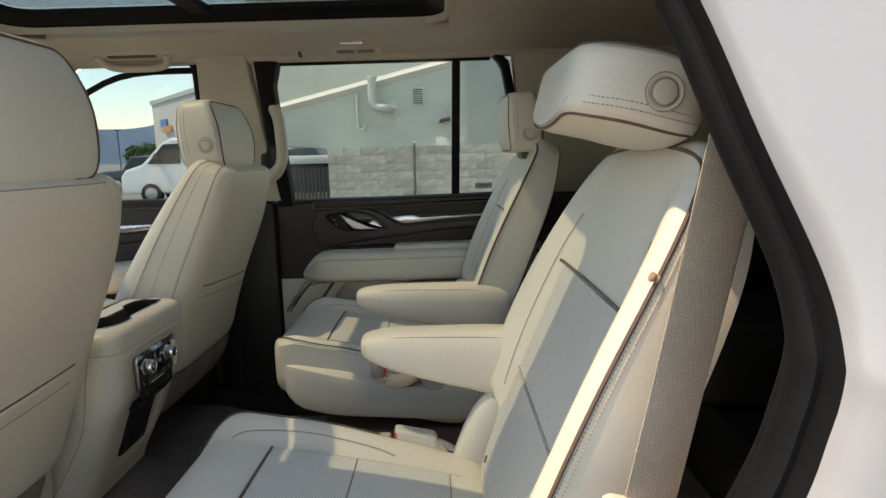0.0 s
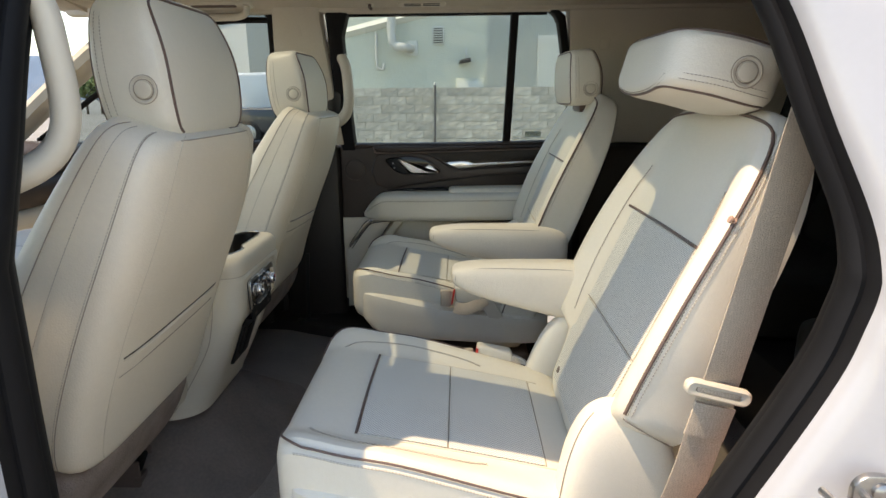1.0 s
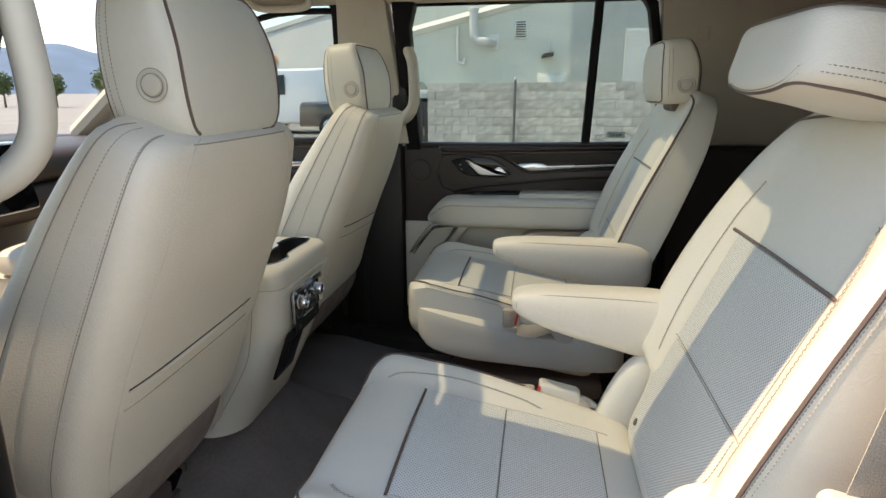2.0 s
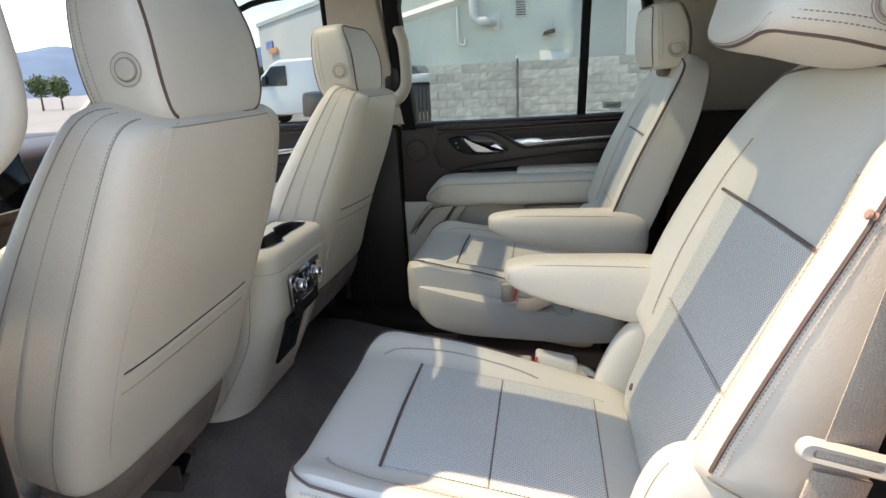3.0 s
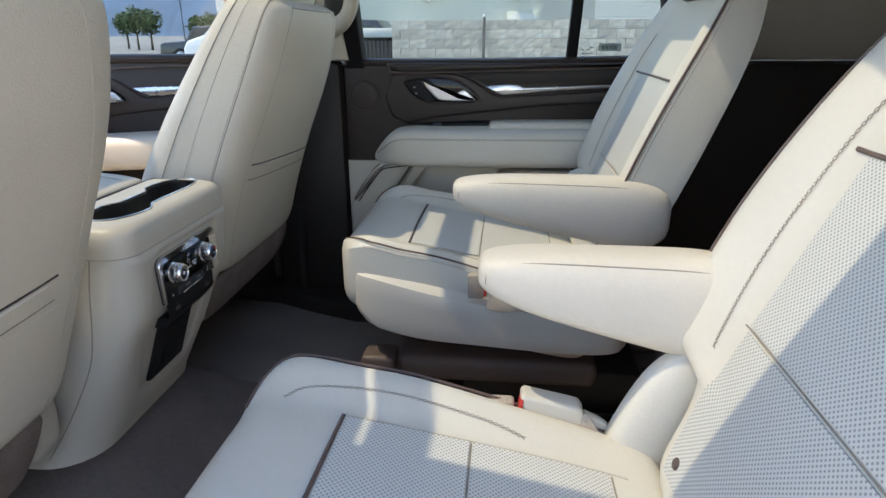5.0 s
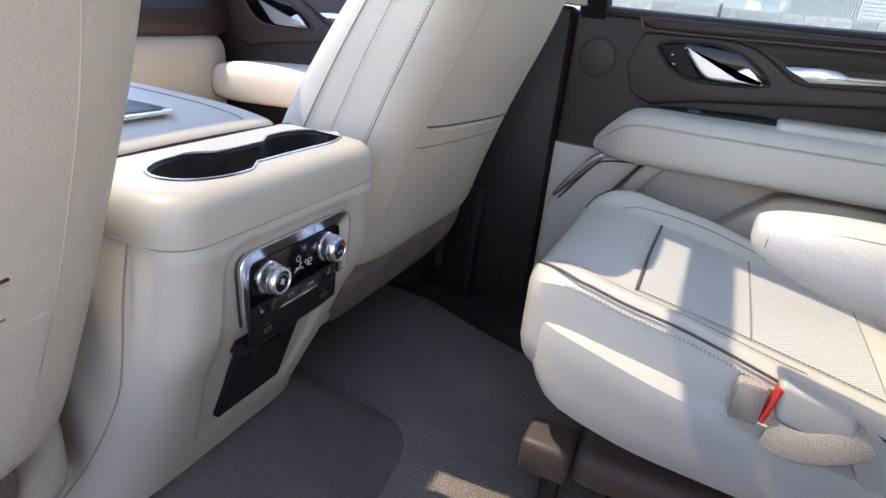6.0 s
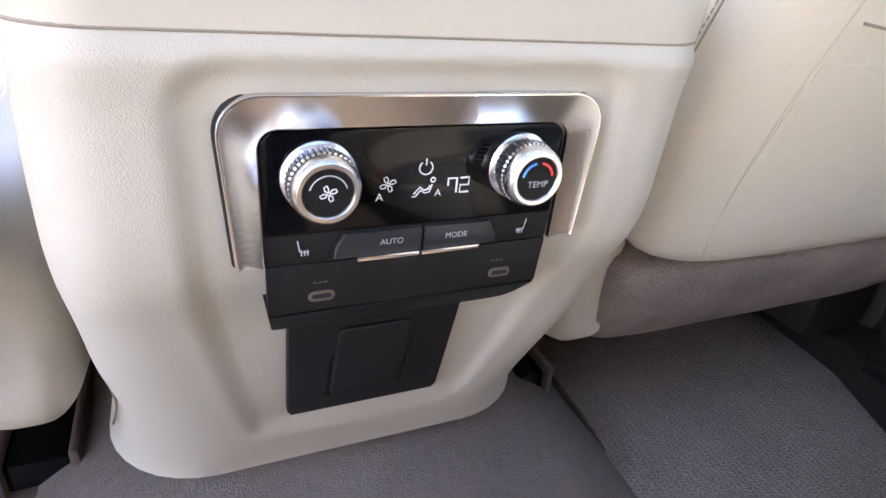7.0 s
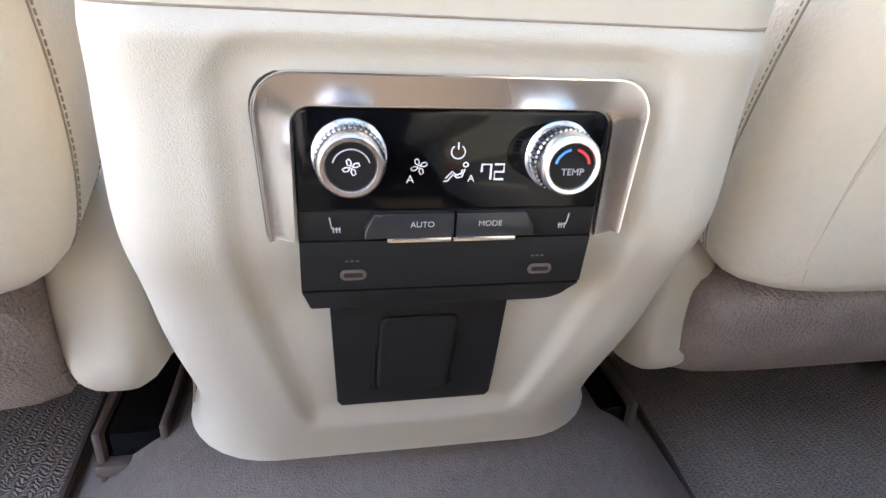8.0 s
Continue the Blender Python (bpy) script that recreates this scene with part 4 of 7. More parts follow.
def front_seat(yc, s, label, low=0.0, wide=0.0, inner=0.0):
    """A front seat seen from behind, with a map pocket; s is -1 for the near seat."""
    seat = thing("front_seat", (-0.85, yc, FLOOR), label, "car seat", "front seats")
    nrm = Vector((0.925, 0, -0.38)).normalized()

    def bpath(l):
        x, z, w, df, db = table(l, [(0, -0.564 - 0.35 * low, 0.448 - low, 0.206, 0.068, 0.12), (0.22, -0.540, 0.530, 0.217, 0.075, 0.12), (0.5, -0.492, 0.655, 0.220, 0.075, 0.10), (0.78, -0.437, 0.790, 0.212, 0.07, 0.075), (1, -0.402, 0.915, 0.190, 0.05, 0.05)])
        k, q = wide * max(0.0, 1 - l / 0.45), inner * (0.2 + 0.8 * min(1.0, l / 0.3))
        return Vector((x, yc + s * k + q, z)) - nrm * df, (0, 1, 0), nrm, w + k + 0.8 * q, df, db, 0.0
    b = Soft(bpath, 5.2, 14)
    ba = part("backrest", b.mesh(26, 12, 34, 8), M["leather"], seat, "cream leather backrest")
    UP = [0.04 + 0.90 * i / 40 for i in range(41)] + [0.955, 0.967, 0.978, 0.986, 0.992, 0.996, 0.9983, 0.9994]
    for q in (-1, 1):
        part("seam", tube([b.front(table(l, [(0, q * 0.74), (0.42, q * 0.775), (0.7, q * 0.76), (1, q * 0.70)])[0], l, -0.0002) for l in UP], 0.0008, 5), M["thread_light"], ba)
        t = 158 if q < 0 else 22
        part("stitching", stitches([b.edge(t, l, 0.0003) for l in UP], 0.0046, 0.00055), M["thread"], ba)
        part("seam", tube([b.edge(t + q * 2, l, -0.0002) for l in UP], 0.0008, 5), M["thread"], ba)
        t2 = 188 if q < 0 else -8
        part("stitching", stitches([b.edge(t2, l, 0.0002) for l in UP], 0.0046, 0.0005), M["thread"], ba)
        t3 = 205 if q < 0 else -25
        part("seam", tube([b.edge(t3, l, 0.0002) for l in UP], 0.0008, 6), M["thread"], ba)
    part("seam", tube([b.front(-0.74 + 1.48 * i / 30, 0.9945, -0.0002) for i in range(31)], 0.0009, 5), M["thread"], ba)
    # map pocket
    lz = 0.425
    rise_ = lambda u, d: (u, lz + d + 0.004 * u * u + (0.022 if s < 0 else 0.036) * (1 - s * u))    # it climbs towards the console
    run = [-0.73 + (1.36 if s < 0 else 1.46) * i / 8 for i in range(9)]
    part("pocket_slit", tube(b.line([rise_(u, -0.002) for u in run], -0.0002), 0.0017, 6, flat=0.8), M["brown"], ba, "dark map pocket opening")
    part("pocket", b.patch(-0.755, 0.755, 0.07, lz - 0.05, 0.0008), M["leather"], ba, "flat leather map pocket")
    part("pocket_seam", tube(b.line([rise_(u, -0.064) for u in run], 0.0004), 0.0009, 5), M["thread"], ba)
    part("pocket_hem", tube(b.line([rise_(u, -0.012) for u in run], 0.0006), lambda t: 0.0006 + 0.0034 * math.sin(math.pi * t) ** 0.5, 8), M["leather"], ba)

    def kpath(l):
        x, z = table(l, [(0, -0.628, 0.338 - 0.6 * low), (0.5, -0.598, 0.390 - 0.8 * low), (1, -0.573 - 0.35 * low, 0.447 - low)])
        return Vector((x, yc + s * wide - 3.0 * inner, z)) - nrm * 0.03, (0, 1, 0), nrm, 0.196 + wide - 4.0 * inner, 0.030, 0.06, 0.0
    part("lower_carpet", Soft(kpath, 6, 8).mesh(18, 6, 12, 5), M["brown_pile"], seat, "brown carpeted lower back")

    def cpath(l):
        return (-0.665 - 0.595 * l, yc - s * 0.03, 0.43), (0, 1, 0), (0, 0, 1), 0.218, 0.06, 0.13, 0.02
    part("cushion", Soft(cpath, 5, 7, 0.6).mesh(18, 6, 20, 6), M["leather_smooth"], seat, "cream leather cushion")

    def spath(l):
        return (-0.612 - 0.42 * l, yc - s * 0.199, 0.41 - 0.7 * low + 0.012 * math.sin(l * 3)), (0, 1, 0), (0, 0, 1), 0.036, 0.085, 0.072, 0.0
    part("side_shield", Soft(spath, 3.4, 5.0).mesh(8, 10, 16, 6), M["plastic_smooth"], seat, "smooth cream plastic side shield")

    def opath(l):
        return (-0.625 - 0.42 * l, yc + s * 0.20, 0.39), (0, 1, 0), (0, 0, 1), 0.03, 0.08, 0.10, 0.0
    part("side_shield", Soft(opath, 3.2, 3.6).mesh(8, 10, 16, 6), M["plastic_smooth"], seat, "smooth cream plastic side shield")
    part("base", box(-1.12, -0.90, yc - 0.17, yc + 0.17, FLOOR + 0.01, 0.33, 0.015), M["black"], seat, "black seat frame")
    hx, hy = (-0.470, yc + 0.012) if s < 0 else (-0.490, yc - 0.002)
    rest = part("headrest", box(hx, hx + 0.040, hy - 0.07, hy + 0.07, 0.885, 0.91, 0.008), M["leather_smooth"], seat)
    headrest(rest, (hx, hy, 1.006 if s < 0 else 1.000), 5, 0.136, 0.098 if s < 0 else 0.086, 0.05)
    return seat


front_seat(-0.395, -1, "cream leather driver seat with brown piping and map pocket", inner=0.003)
front_seat(0.405, 1, "cream leather front passenger seat with map pocket", 0.020, 0.018)


# ---- centre console ----
console = thing("center_console", (-0.8, 0, 0.27), "cream floor console with climate panel and cup holders", "console")


def rear_x(z):
    """The console's rear face, by height."""
    return table(z, [(0.28, -0.612), (0.33, -0.594), (0.377, -0.5735), (0.42, -0.5560), (0.458, -0.5420), (0.478, -0.5325), (0.492, -0.5245), (0.507, -0.5165), (0.525, -0.5110), (0.55, -0.5085), (0.58, -0.5055), (0.61, -0.4995), (0.66, -0.4985)])[0]


def console_ring(z, half, rx, r, front=-1.18, n=8):
    """A level section of the console."""
    x0, x1 = front, rx
    cx_, w_ = (x0 + x1) / 2, x1 - x0
    return [Vector((cx_ + u, v, z)) for u, v in rounded_loop(w_, 2 * half, [r, 0.01, 0.01, r], n)]


rings = []


def swell(y, z):
    """The shell stands a little proud round the panel, with soft shoulders."""
    step = lambda q: max(0.0, min(1.0, q)) ** 2 * (3 - 2 * max(0.0, min(1.0, q)))
    edge = table(z, [(0.30, 0.050), (0.36, 0.068), (0.44, 0.084), (0.50, 0.092), (0.62, 0.093)])[0]
    r = 0.020
    qy, qz = abs(y) - (edge - r), z - (0.600 - r)
    d = min(max(qy, qz), 0.0) + math.hypot(max(qy, 0.0), max(qz, 0.0)) - r
    inside = step(0.5 - d / 0.011) * step((z - 0.345) / 0.03)
    return 0.0052 * (1 - inside) * step((0.612 - z) / 0.012) * step((z - 0.30) / 0.05)


for i in range(121):
    z = 0.300 + (0.6098 - 0.300) * i / 120
    half = table(z, [(0.295, 0.166), (0.32, 0.154), (0.36, 0.147), (0.45, 0.147), (0.55, 0.145), (0.61, 0.141)])[0]
    rr = table(z, [(0.28, 0.075), (0.36, 0.06), (0.45, 0.035), (0.61, 0.03)])[0]
    ring = console_ring(z, half, rear_x(z), rr)
    ring += [Vector((rear_x(z), (half - rr) * (k / 64 * 2 - 1), z)) for k in range(1, 64)]
    rings.append([Vector((v.x + swell(v.y, z) * max(0.0, min(1.0, (v.x - rear_x(z) + 0.05) / 0.05)), v.y, v.z)) for v in ring])
body = part("body", rings_mesh(bmesh.new(), rings, cap=True), M["plastic"], console, "grained cream plastic console body")

# cap with the cup holder well
CAPX = -0.62


def cap_ring(z, inset, r):
    w_, h_ = (-0.4985 - CAPX) - inset, 2 * (0.142 - inset)
    return [Vector((CAPX + w_ / 2 + u, v, z)) for u, v in rounded_loop(w_, h_, [r, 0.006, 0.006, r], 10)]


def dumbbell(grow=0.0, n=72):
    """The cup holder's outline along y: a wide well, a neck that stays straight on the rear side, and a second well."""
    out = []
    for i in range(n):
        t = 2 * math.pi * i / n
        c, s_ = math.cos(t), math.sin(t)
        y = 0.117 * (abs(s_) ** 0.75) * (1 if s_ > 0 else -1)
        wide = 0.0355
        waist = 0.0225 + 0.013 * min(1.0, max(0.0, (abs(y) - 0.030) / 0.016)) ** 2
        half = waist
        if c > 0 and y > -0.03:
            half = 0.0225 + 0.004 * max(0.0, y / 0.11)
        half = min(half, wide)
        q = min(1, abs(y) / 0.117)
        edge = half * (1 - max(0, (q - 0.55) / 0.45) ** 2) ** 0.5
        x = -0.556 + (edge if c > 0 else -edge)
        out.append((x + (grow if c > 0 else -grow), 0.012 + y * (1 + grow / 0.09)))
    return out


bm = bmesh.new()
prof = [(0.6100, 0.0, 0.032), (0.624, -0.0012, 0.033), (0.636, -0.0004, 0.034), (0.6425, 0.0022, 0.034), (0.6470, 0.0065, 0.033), (0.6490, 0.012, 0.031), (0.6496, 0.018, 0.03)]
outer = [cap_ring(*p) for p in prof]
m = len(outer[0])
rows = [[bm.verts.new(v) for v in r] for r in outer]
for a, b in zip(rows, rows[1:]):
    for j in range(m):
        bm.faces.new((a[j], a[(j + 1) % m], b[(j + 1) % m], b[j]))
hole = [bm.verts.new((x, y, 0.6500)) for x, y in dumbbell(0.002)]
top = rows[-1]
edges = []
for ring in (top, hole):
    for i in range(len(ring)):
        e = bm.edges.get((ring[i], ring[(i + 1) % len(ring)])) or bm.edges.new((ring[i], ring[(i + 1) % len(ring)]))
        edges.append(e)
bmesh.ops.triangle_fill(bm, use_beauty=True, use_dissolve=False, edges=edges)
cap = part("cap", bm, M["plastic_smooth"], console, "smooth cream console end cap")
well = [[(x, y, z) for x, y in dumbbell(g)] for g, z in ((0.002, 0.6500), (-0.001, 0.647), (-0.003, 0.61), (-0.005, 0.565))]
bm = rings_mesh(bmesh.new(), well, cap=False)
bm.faces.new([bm.verts.new(Vector(v)) for v in well[-1]])
part("cup_holder", bm, M["black"], cap, "black double cup holder")
part("cup_rim", tube([(x, y, 0.6508) for x, y in dumbbell(0.001)], 0.0010, 6, True), M["chrome"], cap, "thin chrome rim")

# padded lid in front of the cap


def lpath(l):
    x, z, h = table(l, [(0, -0.628, 0.630, 0.026), (0.3, -0.75, 0.634, 0.030), (1, -1.12, 0.637, 0.030)])
    return (x, 0.0, z), (0, 1, 0), (0, 0, 1), 0.145, h, h, 0.0


lid_shape = Soft(lpath, 5, 10)
lid = part("lid", lid_shape.mesh(18, 6, 24, 6), M["leather_smooth"], console, "padded leather console lid")
for q in (-1, 1):
    part("stitching", stitches(lid_shape.line([(q * 0.62, 0.04), (q * 0.60, 0.3), (q * 0.58, 0.9)], 0.0012), 0.006, 0.0008), M["thread"], lid)
tray = part("tray", slab(rounded_loop(0.22, 0.085, 0.012), lambda u, v, w: (-0.79 + u, -0.010 + v, 0.6635 + w), 0.003, 0.001), M["chrome"], lid, "chrome-edged phone tray")
part("tray_floor", slab(rounded_loop(0.205, 0.072, 0.010), lambda u, v, w: (-0.79 + u, -0.010 + v, 0.6655 + w), 0.002, 0.0005), M["black"], tray, "black tray floor")

# black tube laid in as the shadow between lid and cap
part("lid_gap", tube(smooth_path([(-0.6235, -0.1385, 0.6400), (-0.6235, -0.131, 0.6465), (-0.6235, 0.0, 0.6490), (-0.6235, 0.131, 0.6465), (-0.6235, 0.1385, 0.6400)], 40), 0.0024, 6), M["black"], console, "black line drawn as the shadow gap behind the lid")
# thin joints between the cap, the rear shell and the flanks
part("joint", tube([Vector((v.x, v.y, 0.6102)) for v in console_ring(0.6102, 0.1416, -0.4990, 0.031)], 0.0008, 5, True), M["thread"], console)
for q in (-1, 1):
    part("joint", tube(smooth_path([(-0.549, q * 0.1425, 0.609), (-0.556, q * 0.1462, 0.56), (-0.562, q * 0.1473, 0.515), (-0.574, q * 0.1475, 0.465), (-0.602, q * 0.1475, 0.41), (-0.635, q * 0.149, 0.355), (-0.66, q * 0.158, 0.315)], 30), 0.0009, 5), M["thread"], console)

# climate panel: u along y, v the height, w out of the face


def face(u, v, w=0.0):
    """The upper panel plane."""
    x = -0.5058 if v > 0.493 else -0.5058 - (0.493 - v) * 0.85
    return (x + w, 0.0012 + 1.018 * u, v)


def low_face(u, v, w=0.0):
    return (table(v, [(0.36, -0.576), (0.377, -0.570), (0.42, -0.555), (0.458, -0.542), (0.48, -0.530)])[0] + w, u, v)


bz = [(u * (1 - 0.055 * (0.0358 - v) / 0.0715), v) for u, v in rounded_loop(0.161, 0.0715, [0.016, 0.016, 0.0045, 0.0045], 8)]
inner = rounded_loop(0.132, 0.0585, [0.008, 0.008, 0.001, 0.001], 8)
rings = []
for g, lp, dv, w in ((0, bz, 0.0, -0.002), (0, bz, 0.0, 0.0035), (0.0012, bz, 0.0, 0.0048), (0.0035, bz, 0.0, 0.0044), (0, inner, -0.0066, 0.0008), (0, inner, -0.0066, -0.003)):
    k = (1 - 2 * g / 0.15)
    rings.append([Vector(face(u * k, 0.5533 + dv + v * k, w + 0.002)) for u, v in lp])
order = list(range(33, 36)) + list(range(21))    # open at the foot
part("bezel", rings_mesh(bmesh.new(), [[r[k] for k in order] for r in rings], close_ring=False, cap=False), M["brushed"], console, "brushed silver bezel open at the foot")
rim = [bz[k] for k in order]
part("bezel_edge", tube([face(u * 0.992, 0.5533 + v * 0.992, 0.0063) for u, v in rim], 0.0007, 6), M["chrome"], console, "thin polished edge")
part("bezel_gap", tube([face(u * 1.003, 0.5533 + v * 1.003, 0.0012) for u, v in rim], 0.0009, 6), M["black"], console)
screen = part("screen", slab(rounded_loop(0.1300, 0.0432, [0.007, 0.007, 0.001, 0.001]), lambda u, v, w: face(u, 0.5533 + v, w - 0.001), 0.0028, 0.001), M["gloss"], console, "gloss black climate display")
KZ = 0.5565
for y in (-0.0436, 0.0432):
    k = part("knob", turned([(0.0150, 0.0), (0.0151, 0.003), (0.0142, 0.0042), (0.0132, 0.0046), (0.0132, 0.0115), (0.0133, 0.0125), (0.0135, 0.0150), (0.0126, 0.0176), (0.0116, 0.0188), (0.0100, 0.0188), (0.0094, 0.0180), (0.0093, 0.0168)], face(y, KZ, 0.0015), (1, 0, 0), 48), M["chrome"], screen, "ridged chrome rotary knob")
    bmr = bmesh.new()
    for j in range(40):
        t = 2 * math.pi * j / 40
        a = Vector(face(y, KZ, 0.0066)) + Vector((0, math.cos(t), math.sin(t))) * 0.0132
        tube([a, a + Vector((0.0064, 0, 0))], 0.0008, 5, bm=bmr)
    tagged(part("knurl", bmr, M["chrome"], k), kind="stuff")
    part("knurl_ground", turned([(0.0134, 0.0050), (0.0135, 0.0112)], face(y, KZ, 0.0015), (1, 0, 0), 40), M["black"], k, "dark grooves of the knob")
    part("face", turned([(0.0001, 0.0178), (0.0093, 0.0178), (0.0095, 0.015)], face(y, KZ, 0.0015), (1, 0, 0), 32), M["satin"], k, "black knob face")


def ring_mark(name, parent, u, v, w, r, t0, t1, mat, thick=0.0005, n=20):
    pts = [face(u + r * math.sin(radians(t)), v + r * math.cos(radians(t)), w) for t in [t0 + (t1 - t0) * i / n for i in range(n + 1)]]
    return part(name, tube(pts, thick, 4), mat, parent)


def words(text, u, v, size, mat, parent, w=0.0021, name="lettering"):
    """Flat lettering on the panel."""
    cu = bpy.data.curves.new(name, "FONT")
    cu.body, cu.size, cu.align_x, cu.align_y, cu.extrude = text, size, "CENTER", "CENTER", 0.00005
    tmp = bpy.data.objects.new(name, cu)
    scene.collection.objects.link(tmp)
    bpy.context.view_layer.update()
    me = bpy.data.meshes.new_from_object(tmp.evaluated_get(bpy.context.evaluated_depsgraph_get()))
    bpy.data.objects.remove(tmp)
    for p in me.vertices:
        p.co = Vector(face(u + p.co.x, v + p.co.y, w + p.co.z))
    me.materials.clear()
    me.materials.append(mat)
    ob = new(name, me)
    ob.parent = parent
    return ob


def strokes(name, parent, u, v, lines, scale, mat, w=0.0022, thick=0.00035):
    bm = bmesh.new()
    for pts in lines:
        tube([face(u + a * scale, v + b * scale, w) for a, b in pts], thick, 4, bm=bm)
    return part(name, bm, mat, parent)


KW = 0.0198
ring_mark("dial_arc", screen, -0.0436, KZ, KW, 0.0070, -75, 75, M["grey_print"], 0.0003)
ring_mark("dial_arc", screen, 0.0432, KZ, KW, 0.0070, -80, -12, M["blue_print"], 0.0006)
ring_mark("dial_arc", screen, 0.0432, KZ, KW, 0.0070, 12, 80, M["red_print"], 0.0006)
words("TEMP", 0.0434, KZ - 0.0022, 0.0040, M["grey_print"], screen, KW + 0.0005)
strokes("digit", screen, 0.0110, 0.5455, [[(0, 0.5), (0, 1), (0.6, 1), (0.6, 0)], [(0.85, 1), (1.45, 1), (1.45, 0.5), (0.85, 0.5), (0.85, 0), (1.45, 0)]], 0.0066, M["white_print"], thick=0.0005)
words("A", -0.0190, 0.5455, 0.005, M["white_print"], screen)
words("A", 0.0066, 0.5458, 0.0045, M["white_print"], screen)
for (u, v, w_, r_) in ((-0.0436, KZ, KW, 0.0032), (-0.0155, 0.5512, 0.0022, 0.0034)):
    for q in range(4):
        t = radians(20 + 90 * q)
        blade = [(0.12, 0.0), (0.50, 0.30), (0.95, 0.22), (1.02, -0.12), (0.62, -0.22), (0.12, 0.0)]
        strokes("fan_mark", screen, u, v, [[(a * math.cos(t) - b * math.sin(t), a * math.sin(t) + b * math.cos(t)) for a, b in blade]], r_, M["white_print"], w_, 0.00026)
ring_mark("power_mark", screen, 0.0005, 0.5575, 0.0022, 0.0029, 35, 325, M["white_print"], 0.0003)
strokes("power_mark", screen, 0.0005, 0.5575, [[(0, 0.0012), (0, 0.0040)]], 1, M["white_print"])
strokes("airflow_mark", screen, 0.0, 0.5478, [[(-0.0050, -0.0030), (-0.0035, -0.0030), (-0.0012, -0.0002), (0.0004, -0.0014)], [(-0.0042, -0.0018), (-0.0016, 0.0012), (0.0004, -0.0004), (0.0022, 0.0004)], [(0.0004, -0.0016), (0.0026, -0.0012), (0.0038, 0.0022)], [(0.0020, -0.0002), (0.0028, 0.0020)]], 1, M["white_print"])
ring_mark("airflow_mark", screen, 0.0040, 0.5520, 0.0022, 0.0010, 0, 360, M["white_print"], 0.0003, 10)

# button row
row = part("button_panel", slab(rounded_loop(0.1300, 0.0138, 0.0008, 3), lambda u, v, w: face(u, 0.5246 + v, w - 0.001), 0.002, 0.0006), M["satin"], console, "black button row")
for a, b, text in ((-0.0335, 0.0005, "AUTO"), (0.0015, 0.0385, "MODE")):
    pts = [(a, 0.5192), (b, 0.5192), (b, 0.5308), (a, 0.5308)]
    if text == "AUTO":
        pts = [(a, 0.5308), (a - 0.004, 0.5238), (a - 0.004, 0.5192), (b, 0.5192), (b, 0.5308)]
    else:
        pts = [(a, 0.5308), (a, 0.5192), (b - 0.002, 0.5192), (b - 0.002, 0.5238), (b - 0.006, 0.5308)]
    key = part("key", slab(pts, lambda u, v, w: face(u, v, w + 0.0006), 0.0032, 0.001), M["key_grey"], row, "raised dark grey key")
    part("key_edge", box(face(0, 0.5190)[0] + 0.001, face(0, 0.5190)[0] + 0.0052, a + 0.006 if text == "AUTO" else a, b if text == "AUTO" else b - 0.009, 0.5180, 0.5200, 0.0003), M["chrome"], key, "thin chrome edge")
    words(text, (a + b) / 2 + (0.003 if text == "AUTO" else -0.004), 0.5262, 0.0037, M["grey_print"], key, 0.0052)
for u, q in ((-0.050, 1), (0.051, -1)):
    strokes("seat_heat_mark", row, u, 0.5252, [[(-0.002 * q, 0.0035), (-0.0012 * q, -0.0015), (0.0025 * q, -0.002)], [(-0.0005 * q, -0.0035), (-0.0005 * q, -0.001)], [(0.0008 * q, -0.0035), (0.0008 * q, -0.001)], [(0.002 * q, -0.0035), (0.002 * q, -0.001)]], 1, M["grey_print"], 0.0014, 0.00028)

# socket strip with two small sockets
strip = part("socket_strip", slab([(-0.0648, 0.4937), (0.0632, 0.4937), (0.0648, 0.5174), (-0.0648, 0.5174)], lambda u, v, w: face(u, v, w - 0.001), 0.0024, 0.0006), M["satin"], console, "matt black socket strip")
for y in (-0.0425, 0.0425):
    sock = part("socket", slab(rounded_loop(0.0115, 0.0052, 0.0025), lambda u, v, w, y=y: face(y + u, 0.5012 + v, w + 0.0012), 0.0006, 0.0002), M["taupe"], strip, "small charging socket")
    part("socket_slot", slab(rounded_loop(0.0082, 0.0022, 0.001), lambda u, v, w, y=y: face(y + u, 0.5012 + v, w + 0.0017), 0.0003, 0.0001), M["black"], sock)
    for k in range(3):
        part("socket_mark", box(face(0, 0.5)[0] + 0.0013, face(0, 0.5)[0] + 0.0016, y - 0.003 + 0.0023 * k, y - 0.0015 + 0.0023 * k, 0.5077, 0.5084, 0.0), M["taupe"], strip, smooth=False)
lip = part("panel_lip", slab([(-0.0622, 0.4765), (-0.0606, 0.4755), (0.050, 0.4755), (0.0560, 0.4770), (0.0600, 0.4810), (0.0628, 0.4932), (-0.0646, 0.4932)], lambda u, v, w: face(u, v, w - 0.022), 0.0235, 0.0015), M["satin"], console, "rounded black panel lip")
boxy = part("socket_housing", slab([(-0.0532, 0.4800), (-0.0500, 0.3815), (-0.0475, 0.3773), (0.0435, 0.3773), (0.0462, 0.3815), (0.0455, 0.40), (0.0390, 0.4800)], lambda u, v, w: low_face(u, v, w - 0.003), 0.007, 0.0015), M["satin"], console, "matt black socket housing")
part("socket_groove", slab(rounded_loop(0.0505, 0.0735, 0.006), lambda u, v, w: low_face(-0.006 + u, 0.4285 + v, w + 0.0035), 0.0012, 0.0004, 2), M["rubber"], boxy, "dark gap round the flap")
